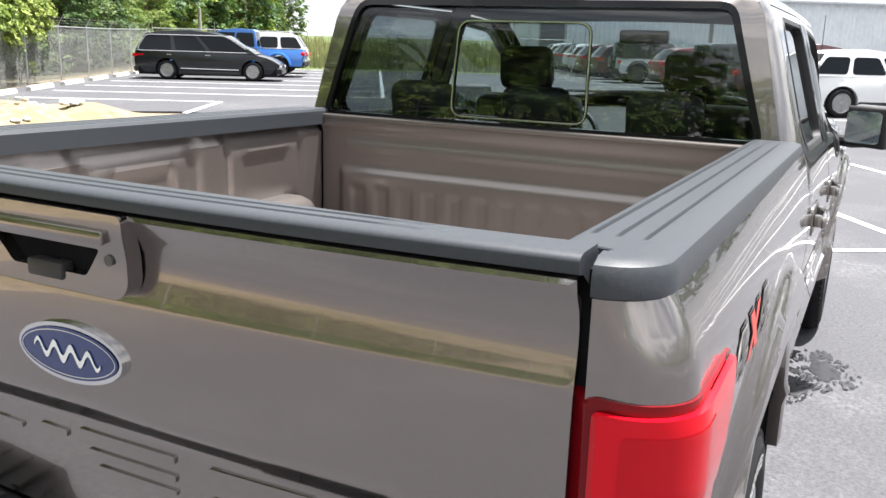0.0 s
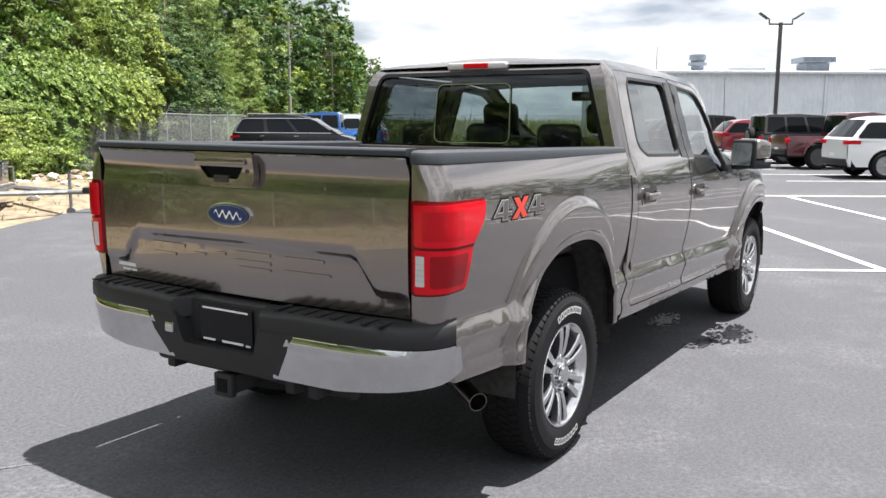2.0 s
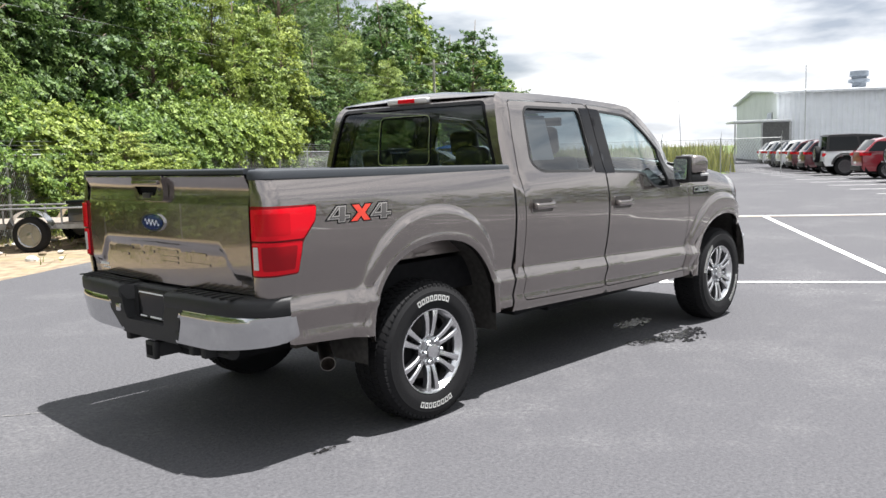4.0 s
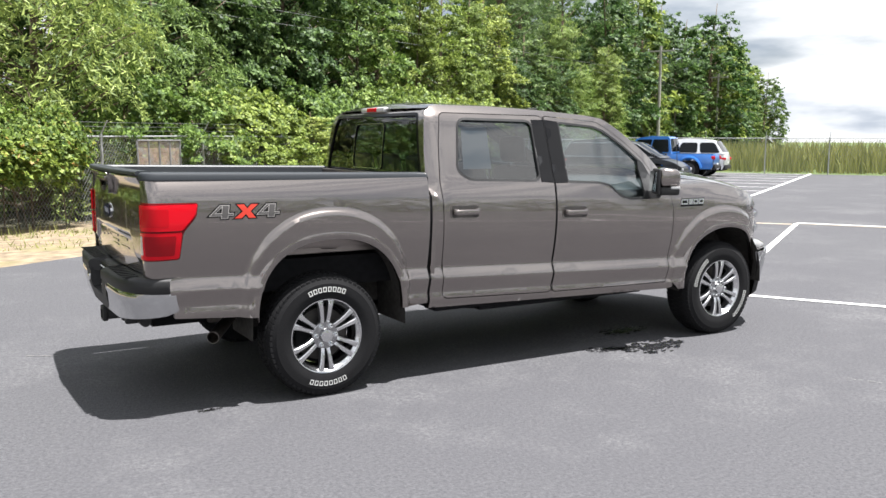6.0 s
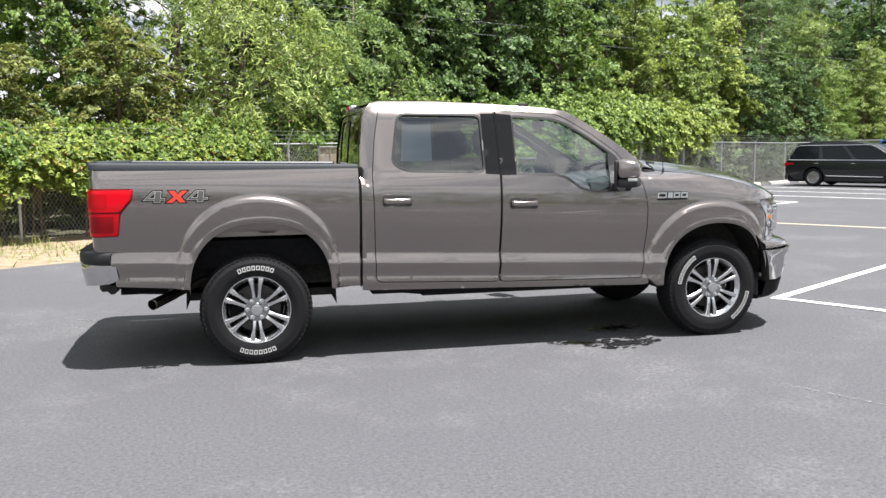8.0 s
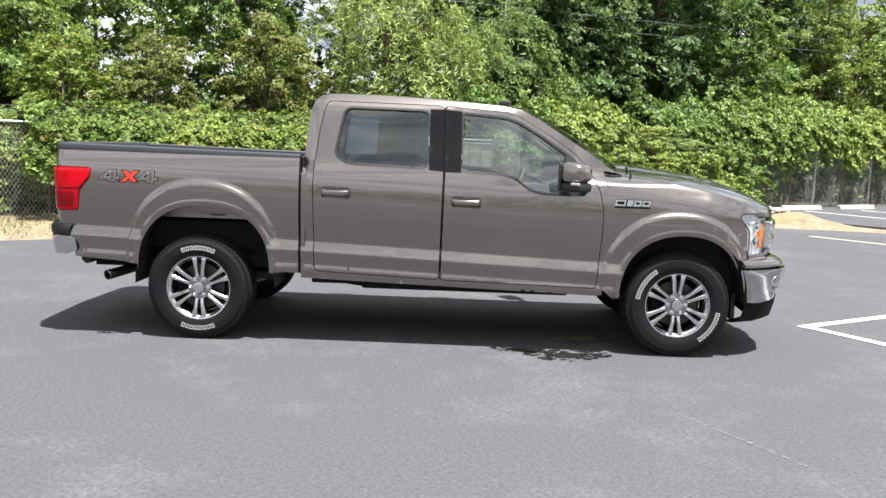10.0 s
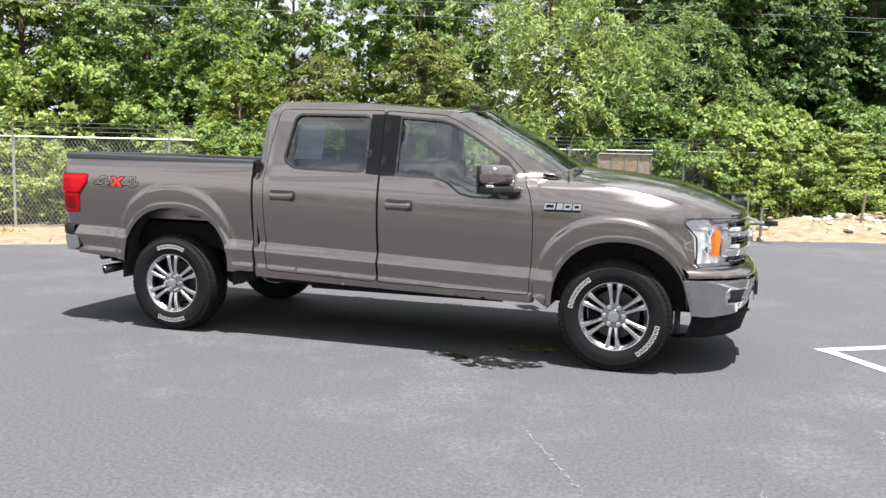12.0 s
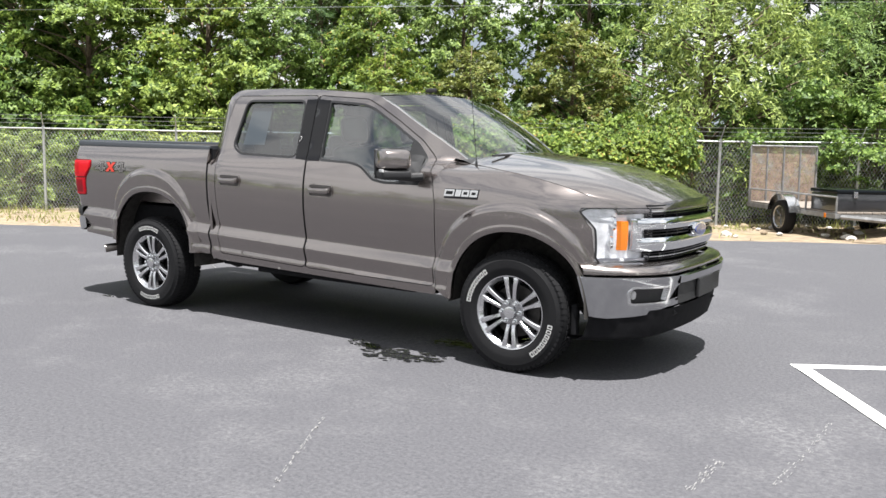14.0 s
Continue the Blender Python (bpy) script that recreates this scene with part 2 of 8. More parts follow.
M_DISC = shade("brake_steel", (0.09, 0.085, 0.08), rough=0.5, metal=0.8, vary=0.2, scale=30)
# dark alloy paint; on the spoke sides it carries the pockets' shade
M_ALLOYDARK = shade("painted_alloy_recess", (0.10, 0.10, 0.105), rough=0.35, metal=0.6)
M_TYRE = shade("tyre_rubber", (0.008, 0.008, 0.009), rough=0.8, spec=0.25, vary=0.2, scale=90, bump=0.2, bump_scale=220)
M_TYREWHITE = shade("tyre_white_print", (0.72, 0.72, 0.70), rough=0.7, vary=0.06, scale=80)
M_UNDER = shade("underbody_black", (0.008, 0.008, 0.009), rough=0.85, spec=0.15, vary=0.3, scale=20)
# lighter than the underbody black: light on the inner arch put into the colour
M_LINER = shade("dusty_liner_felt", (0.045, 0.042, 0.039), rough=0.85, spec=0.2, vary=0.25, scale=30)
M_RUST = shade("dull_steel", (0.09, 0.08, 0.07), rough=0.6, metal=0.7, vary=0.3, scale=18)
M_STEEL = shade("heat_stained_steel", (0.22, 0.20, 0.185), rough=0.34, metal=1.0, vary=0.2, scale=25)
M_REDLENS = lens_shade("red_lamp_lens", (0.66, 0.004, 0.014), 0.1)
M_DEEPRED = lens_shade("deep_red_lamp_lens", (0.30, 0.003, 0.008), 0.1)
M_DARKRED = lens_shade("dark_red_lamp_inside", (0.16, 0.003, 0.006), 0.1)
M_MIDRED = lens_shade("mid_red_lamp_lens", (0.52, 0.003, 0.010), 0.1)
M_WHITELENS = lens_shade("white_lamp_lens", (0.75, 0.75, 0.75), 0.3)
M_AMBER = lens_shade("amber_reflector", (0.85, 0.24, 0.02), 0.1)
M_BLUE = shade("blue_enamel", (0.012, 0.03, 0.13), rough=0.12, coat=1.0, vary=0.1, scale=50)
M_REDDECAL = shade("red_decal", (0.62, 0.05, 0.03), rough=0.3)
M_GREYDECAL = shade("dark_grey_decal", (0.085, 0.080, 0.078), rough=0.4)
M_SILVERDECAL = shade("silver_decal", (0.42, 0.40, 0.38), rough=0.35, metal=0.4)
M_WHITEPRINT = shade("white_print", (0.8, 0.8, 0.8), rough=0.5)
M_TINT = glass_shade("dark_tinted_glass", (0.24, 0.28, 0.305), ior=2.1)
M_SCREEN = glass_shade("windscreen_glass", (0.74, 0.83, 0.83), ior=1.95)
M_REARGLASS = glass_shade("dark_tinted_rear_glass", (0.42, 0.47, 0.48), ior=1.6)
M_CLEAR = glass_shade("lightly_tinted_glass", (0.70, 0.80, 0.81), ior=2.35)
M_LAMPGLASS = glass_shade("clear_lamp_glass", (0.9, 0.9, 0.92), ior=1.5)
M_SEAT = shade("black_leather", (0.028, 0.027, 0.027), rough=0.45, vary=0.15, scale=30, bump=0.2, bump_scale=200)
M_DASH = shade("dashboard_plastic", (0.03, 0.03, 0.032), rough=0.6, vary=0.1, scale=60)
M_MIRRORGLASS = shade("mirror_glass", (0.50, 0.54, 0.54), rough=0.01, metal=1.0)
M_EDGE = shade("pale_peeling_film", (0.75, 0.74, 0.45), rough=0.5)

# ---- building helpers ----
E1, E2 = Vector((0.85, 0.527, 0)), Vector((0.527, -0.85, 0))
LOT = math.degrees(math.atan2(0.527, 0.85))


def lot(s, t, z=0.0):
    """A place by the parking lot's own two directions: along the fence, and away from it."""
    return Vector((0.85 * s + 0.527 * t, 0.527 * s - 0.85 * t, z))


def mesh_from(name, verts, faces, material, smooth=False):
    me = bpy.data.meshes.new(name)
    me.from_pydata([tuple(v) for v in verts], [], faces)
    for m in material if isinstance(material, (list, tuple)) else (material,):
        me.materials.append(m)
    if smooth:
        me.shade_smooth()
    me.update()
    return me


def part(name, bm, material, parent=None, label="", smooth=False, sharp=35):
    """Links a bmesh as one mesh object under a thing or a part."""
    me = bpy.data.meshes.new(name)
    bm.normal_update()
    if smooth:
        for f in bm.faces:
            f.smooth = True
        for e in bm.edges:
            if len(e.link_faces) == 2 and e.calc_face_angle(0) > radians(sharp):
                e.smooth = False
    bm.to_mesh(me)
    bm.free()
    for m in material if isinstance(material, (list, tuple)) else (material,):
        me.materials.append(m)
    ob = new(name, me)
    ob.parent = parent
    if label:
        tagged(ob, label)
    return ob


def thing(name, label, category, m=None, group="", kind=""):
    ob = tagged(new(name), label, category, group, kind)
    ob.empty_display_size = 0.2
    if m is not None:
        ob.matrix_basis = m
    return ob


def box(bm, x0, x1, y0, y1, z0, z1, bevel=0.0, m=None, seg=2):
    vs = [bm.verts.new((x, y, z)) for x in (x0, x1) for y in (y0, y1) for z in (z0, z1)]
    fs = [bm.faces.new([vs[i] for i in f]) for f in ((0, 1, 3, 2), (4, 6, 7, 5), (0, 4, 5, 1), (2, 3, 7, 6), (0, 2, 6, 4), (1, 5, 7, 3))]
    if bevel:
        es = list({e for f in fs for e in f.edges})
        r = bmesh.ops.bevel(bm, geom=es, offset=bevel, segments=seg, affect="EDGES", profile=0.5)
        vs = list({v for f in r["faces"] for v in f.verts} | {v for v in vs if v.is_valid})
    if m is not None:
        bmesh.ops.transform(bm, matrix=m, verts=[v for v in vs if v.is_valid])
    return bm


def lathe(bm, profile, n=32, m=None, closed=False):
    """Turns (radius, height) pairs round the y axis."""
    rings = []
    for r, h in profile:
        rings.append([bm.verts.new((r * math.cos(2 * math.pi * i / n), h, r * math.sin(2 * math.pi * i / n))) for i in range(n)])
    k = len(rings)
    for j in range(k if closed else k - 1):
        a, b = rings[j], rings[(j + 1) % k]
        for i in range(n):
            bm.faces.new((a[i], a[(i + 1) % n], b[(i + 1) % n], b[i]))
    if not closed:
        for ring, turn in ((rings[0], False), (rings[-1], True)):
            if profile[0 if not turn else -1][0] > 1e-5:
                bm.faces.new(ring[::-1] if not turn else ring)
    if m is not None:
        bmesh.ops.transform(bm, matrix=m, verts=[v for r in rings for v in r])
    return bm


def rod(bm, a, b, r0, r1=None, n=8):
    """A round bar from a to b."""
    a, b = Vector(a), Vector(b)
    r1 = r0 if r1 is None else r1
    q = (b - a).to_track_quat("Z", "Y").to_matrix()
    ra = [bm.verts.new(a + q @ Vector((r0 * math.cos(2 * math.pi * i / n), r0 * math.sin(2 * math.pi * i / n), 0))) for i in range(n)]
    rb = [bm.verts.new(b + q @ Vector((r1 * math.cos(2 * math.pi * i / n), r1 * math.sin(2 * math.pi * i / n), 0))) for i in range(n)]
    for i in range(n):
        bm.faces.new((ra[i], ra[(i + 1) % n], rb[(i + 1) % n], rb[i]))
    bm.faces.new(ra[::-1])
    bm.faces.new(rb)
    return bm


def tube(bm, pts, r, n=8):
    """A round pipe through points."""
    pts = [Vector(p) for p in pts]
    rings = []
    for i, p in enumerate(pts):
        d = (pts[min(i + 1, len(pts) - 1)] - pts[max(i - 1, 0)]).normalized()
        q = d.to_track_quat("Z", "Y").to_matrix()
        rings.append([bm.verts.new(p + q @ Vector((r * math.cos(2 * math.pi * k / n), r * math.sin(2 * math.pi * k / n), 0))) for k in range(n)])
    for a, b in zip(rings, rings[1:]):
        for k in range(n):
            bm.faces.new((a[k], a[(k + 1) % n], b[(k + 1) % n], b[k]))
    bm.faces.new(rings[0][::-1])
    bm.faces.new(rings[-1])
    return bm


def loft(bm, rows, close=False):
    """Faces between rows of points of equal length."""
    vs = [[bm.verts.new(p) for p in r] for r in rows]
    for a, b in zip(vs, vs[1:]):
        for i in range(len(a) - (0 if close else 1)):
            bm.faces.new((a[i], a[(i + 1) % len(a)], b[(i + 1) % len(a)], b[i]))
    return vs


def lerp(a, b, t):
    return a + (b - a) * t


def smooth(a, b, x):
    t = max(0.0, min(1.0, (x - a) / (b - a)))
    return t * t * (3 - 2 * t)


def table(x, pts):
    """A value between given pairs, on straight lines."""
    if x <= pts[0][0]:
        return pts[0][1]
    for (x0, y0), (x1, y1) in zip(pts, pts[1:]):
        if x <= x1:
            return lerp(y0, y1, (x - x0) / (x1 - x0))
    return pts[-1][1]


def curve(x, pts):
    """A value between given pairs, on a smooth curve."""
    if x <= pts[0][0]:
        return pts[0][1]
    n = len(pts)
    for i in range(n - 1):
        (x0, y0), (x1, y1) = pts[i], pts[i + 1]
        if x <= x1:
            m0 = (y1 - pts[i - 1][1]) / (x1 - pts[i - 1][0]) if i else (y1 - y0) / (x1 - x0)
            m1 = (pts[i + 2][1] - y0) / (pts[i + 2][0] - x0) if i + 2 < n else (y1 - y0) / (x1 - x0)
            h, t = x1 - x0, (x - x0) / (x1 - x0)
            return (2 * t ** 3 - 3 * t * t + 1) * y0 + (t ** 3 - 2 * t * t + t) * h * m0 + (3 * t * t - 2 * t ** 3) * y1 + (t ** 3 - t * t) * h * m1
    return pts[-1][1]


# ---- ground ----
FENCE = ((-45, -10.9), (42, -10.9), (85, -12.5), (130, -9.0))        # along the lot, away from it
EDGE_T = -6.2                                                        # where the asphalt ends


def fence_t(s):
    return table(s, FENCE)


def ground_z(s, t):
    """The lot is flat; the strip by the fence dips a little and rolls."""
    if 9.0 < s < 17.2 and -10.0 < t < -3.8:
        k = min(1.7, max(0.0, s - 12) * 0.5)
        w = smooth(9.0, 12.0, s) * (1 - smooth(15.0, 17.2, s)) * smooth(-10.0, -8.2, t) * (1 - smooth(-7.3 + k, -5.5 + k, t))
        return -0.04 + w * (0.36 + 0.16 * noise.noise((s * 1.3, t * 1.3, 7.0)))
    if t > EDGE_T:
        return 0.0
    return -0.10 * (1 - smooth(EDGE_T - 4.5, EDGE_T - 0.3, t)) + 0.03 * noise.noise((s * 0.5, t * 0.5, 0)) * (1 - smooth(EDGE_T - 1.5, EDGE_T, t))


# one sheet to the horizon, with finer squares about the lot
gs = [-2500, -700, -250, -120] + [-60 + 2 * i for i in range(33)] + [5 + 0.7 * i for i in range(18)] + [18 + 2 * i for i in range(42)] + [140, 260, 700, 2500]
gt = [-2500, -700, -250, -100, -60, -40, -30, -24] + [-20 + 0.6 * i for i in range(29)] + [0, 20, 60, 120, 260, 700, 2500]
gv = [lot(s, t, ground_z(s, t) - 0.02) for t in gt for s in gs]
gf = [(j * len(gs) + i, j * len(gs) + i + 1, (j + 1) * len(gs) + i + 1, (j + 1) * len(gs) + i) for j in range(len(gt) - 1) for i in range(len(gs) - 1)]
gf = [f[::-1] for f in gf]
gme = mesh_from("ground", gv, gf, (M_DIRT, M_GRASS, M_FOREST), True)
for p_ in gme.polygons:
    c = p_.center
    gs_, gt_ = c.x * 0.85 + c.y * 0.527, c.x * 0.527 - c.y * 0.85
    p_.material_index = 2 if gt_ < -11.6 and gt_ > -60 and gs_ < 130 else (1 if gs_ > 42 or gs_ < -60 or gt_ < -60 or gt_ > 30 else 0)
ground = tagged(new("ground", gme), "sandy dirt and sparse grass strip along the fence", "ground", kind="structure")

bm = bmesh.new()
wave = lambda s: 0.10 * noise.noise((s * 0.35, 3.1, 0)) + 0.05 * noise.noise((s * 1.6, 9.1, 0))
edge = [lot(s * 0.5, EDGE_T + wave(s * 0.5), 0.0) for s in range(-140, 23)]
corner = [lot(*q) for q in ((12.0, -6.0), (12.8, -5.65), (13.6, -5.3), (14.4, -4.8), (15.1, -4.05), (15.7, -3.45), (16.3, -3.3), (16.9, -3.6), (17.15, -4.3), (16.95, -5.4), (16.3, -7.0), (15.4, -8.6), (14.7, -10.0))]
edge += corner + [lot(s, -10.3) for s in (20, 30, 43)] + [lot(43, 8), lot(140, 8)]
outer = [lot(140, 140), lot(-70, 140)]
top = [bm.verts.new(p) for p in edge + outer]
f = bm.faces.new(top[::-1])
r = bmesh.ops.extrude_face_region(bm, geom=[f])
bmesh.ops.translate(bm, vec=(0, 0, -0.06), verts=[v for v in r["geom"] if isinstance(v, bmesh.types.BMVert)])
bmesh.ops.triangulate(bm, faces=bm.faces[:])
bmesh.ops.recalc_face_normals(bm, faces=bm.faces[:])
road = part("road", bm, M_ASPHALT)
tagged(road, "dark grey asphalt of the parking lot with pale scuffs", "asphalt", kind="structure")


def stripe(a, b, width=0.10, material=M_LINE, label="white painted parking line on the asphalt", lift=0.004):
    a, b = Vector(a), Vector(b)
    d = (b - a).normalized()
    n = Vector((-d.y, d.x, 0)) * width / 2
    bm = bmesh.new()
    k = max(2, int((b - a).length / 0.25))
    rows = []
    for i in range(k + 1):
        p = lerp(a, b, i / k)
        w = 1 + 0.10 * noise.noise(p * 3)
        rows.append([p + n * w + Vector((0, 0, lift)), p - n * w + Vector((0, 0, lift))])
    loft(bm, rows)
    return tagged(part("parking_line", bm, material), label, "parking line", kind="structure")


for t in (2.41, 4.98, 7.45, 9.95, 12.45, 14.95):
    stripe(lot(4.62, t), lot(13.8, t))
stripe(lot(4.67, 2.47), lot(4.67, 40), lift=0.007)
stripe(lot(13.8, 2.4), lot(13.8, 40), material=M_TAN_LINE, label="worn tan painted line across the asphalt", lift=0.007)
stripe(lot(13.95, 2.4), lot(13.95, 40), lift=0.009)
for i in range(12):
    stripe(lot(18.6 + i * 2.85, 9.3), lot(18.6 + i * 2.85, 14.6))
for i in range(8):
    stripe(lot(-16.5 + 2.75 * i, 9.6), lot(-16.5 + 2.75 * i, 15.0))
stripe(lot(-17.0, 9.55), lot(4.6, 9.55), lift=0.007)
for i in range(8):
    s = 22.9 + i * 2.75
    stripe(lot(s, -9.0), lot(s, 0.3), 0.12)
stripe(lot(22.85, 0.3), lot(43.5, 0.45), 0.12, lift=0.007)
stripe(lot(20.15, -9.0), lot(20.15, -3.9), 0.12)
stripe(lot(16.7, -4.1), lot(20.1, -3.9), 0.14, lift=0.007)
stripe(lot(12.95, -3.6), lot(13.6, 2.35), 0.16, material=M_TAN_LINE, label="worn tan painted line across the asphalt", lift=0.005)


def blot(name, place, rx, ry, turn, seed, label, material=M_WET, z=0.003):
    """A ragged flat patch on the asphalt, with islands round it."""
    rnd = random.Random(seed)
    bm = bmesh.new()
    for k in range(150):
        if k == 0:
            cx, cy, r = 0, 0, 0.50
        else:
            a, d = rnd.uniform(0, 6.28), rnd.uniform(0.3, 1.12)
            cx, cy, r = d * math.cos(a), d * math.sin(a), rnd.uniform(0.012, 0.10) * (2.0 if k < 12 else 1.0)
        ring = []
        for i in range(14):
            a = 2 * math.pi * i / 14
            q = r * (1 + 0.45 * noise.noise((math.cos(a) * 2 + k * 5, math.sin(a) * 2, seed)) + 0.3 * noise.noise((math.cos(a) * 6, math.sin(a) * 6 + k, seed)))
            p = pose(place[0], place[1], z + 0.00003 * k, 0, 0, turn) @ Vector(((cx + q * math.cos(a)) * rx, (cy + q * math.sin(a)) * ry, 0))
            ring.append(bm.verts.new(p))
        bm.faces.new(ring)
    return tagged(part(name, bm, material), label, "wet patch", kind="structure")


blot("wet_patch", (2.86, -1.07), 0.30, 0.16, 12, 5, "dark wet patch dripped on the asphalt beside the front wheel")
blot("wet_patch", (2.50, -0.96), 0.24, 0.075, -14, 6, "dark wet patch dripped on the asphalt beside the front wheel")
blot("wet_patch", (3.02, -0.50), 0.24, 0.11, 5, 8, "small dark wet patch under the truck's door")
blot("wet_patch", (-0.76, -0.90), 0.07, 0.03, 0, 11, "small dark drip mark on the asphalt")

# ---- fence ----
fence = thing("chain_link_fence", "grey chain-link fence with top rail and barbed wire arms", "fence")
s_at = -44.0
posts, post_i = [], 0
while s_at < 42.5:
    posts.append(s_at)
    s_at += 3.05
FH = 1.85
bm0 = bmesh.new()
rod(bm0, (0, 0, -0.1), (0, 0, FH + 0.06), 0.03, 0.03, 8)
rod(bm0, (0, 0, FH + 0.04), (0.04, -0.16, FH + 0.34), 0.014, 0.012, 6)
post_me = None
for s in posts:
    p = lot(s, fence_t(s), ground_z(s, fence_t(s)))
    if post_me is None:
        ob = part("post", bm0, M_GALV, fence, smooth=True)
        post_me = ob.data
    else:
        ob = new("post", post_me)
        ob.parent = fence
    ob.matrix_basis = pose(p.x, p.y, p.z, 0, 0, LOT)
bm = bmesh.new()
line = [lot(s, fence_t(s), ground_z(s, fence_t(s)) + FH) for s in posts]
tube(bm, line, 0.021, 6)
part("top_rail", bm, M_GALV, fence, smooth=True)
for k in range(3):
    bm = bmesh.new()
    tube(bm, [p + Vector((0.03, 0.03, 0.12 + 0.09 * k)) for p in line], 0.004, 3)
    part("barbed_wire", bm, M_WIRE, fence)
vs, fs = [], []
step, k = 0.075, 0
s = -44.0
while s < 41:
    for sign in (1, -1):
        a, b = s, s + sign * FH * 0.62
        pa, pb = lot(a, fence_t(a), ground_z(a, fence_t(a))), lot(b, fence_t(b), ground_z(b, fence_t(b)) + FH)
        d = Vector((E1.x, E1.y, 0)) * 0.0042
        u = Vector((E2.x, E2.y, 0)) * 0.004
        i = len(vs)
        vs += [pa - d, pa + d, pa + u, pb - d, pb + d, pb + u]
        fs += [(i, i + 1, i + 4, i + 3), (i + 1, i + 2, i + 5, i + 4), (i + 2, i, i + 3, i + 5)]
    s += step if s < 45 else 0.15
netting = new("chain_link_mesh", mesh_from("chain_link_mesh", vs, fs, M_WIRE))
netting.parent = fence
tagged(netting, kind="stuff")

# the fence across the lot's far end
cross = thing("chain_link_fence", "grey chain-link fence across the far end of the lot", "fence")
for k in range(8):
    p = lot(42.5, -10.9 + 3.05 * k)
    ob = new("post", post_me)
    ob.parent = cross
    ob.matrix_basis = pose(p.x, p.y, 0, 0, 0, LOT - 90)
part("top_rail", tube(bmesh.new(), [lot(42.5, -10.9, FH), lot(42.5, 10.5, FH)], 0.021, 6), M_GALV, cross, smooth=True)
vs, fs = [], []
for k in range(150):
    for sign in (1, -1):
        a = -10.9 + 0.14 * k
        b = a + sign * FH * 0.6
        pa, pb = lot(42.5, a), lot(42.5, b, FH)
        d = E2 * 0.006
        i = len(vs)
        vs += [pa - d, pa + d, pb + d, pb - d]
        fs.append((i, i + 1, i + 2, i + 3))
o = new("chain_link_mesh", mesh_from("chain_link_mesh", vs, fs, M_WIRE))
o.parent = cross
tagged(o, kind="stuff")


# ---- plants ----
def leaf_into(vs, fs, rnd, c, out, size, narrow, up):
    """One small leaf at c, tipped between the open side and the sky."""
    n = Vector((out.x * 0.65 + rnd.gauss(0, 0.42), out.y * 0.65 + rnd.gauss(0, 0.42), up + rnd.gauss(0, 0.38))).normalized()
    a = n.cross(Vector((rnd.gauss(0, 1), rnd.gauss(0, 1), rnd.gauss(0, 1))))
    if a.length < 1e-3:
        return
    a.normalize()
    b = n.cross(a)
    s = size * rnd.uniform(0.65, 1.35)
    i = len(vs)
    vs += [c - a * s, c + a * s * 0.55 + b * s * narrow, c + a * s * 0.75 - b * s * narrow]
    fs.append((i, i + 1, i + 2))


def spray_into(vs, fs, rnd, c, way, length, count, size, narrow=0.55, droop=0.3, up=0.7, flat=0.16):
    """A leafy twig that arches out from c: leaves lie in a thin layer along it."""
    way = way.normalized()
    side_ = way.cross(Vector((0, 0, 1)))
    side_ = side_.normalized() if side_.length > 1e-3 else Vector((1, 0, 0))
    for _ in range(count):
        u = rnd.random() ** 0.7
        w = (1 - 0.55 * u) * length * 0.42
        p = c + way * (length * u) - Vector((0, 0, droop * length * u * u)) + side_ * rnd.uniform(-w, w) + Vector((0, 0, rnd.gauss(0, flat * length * 0.35)))
        leaf_into(vs, fs, rnd, p, way, size, narrow, up)


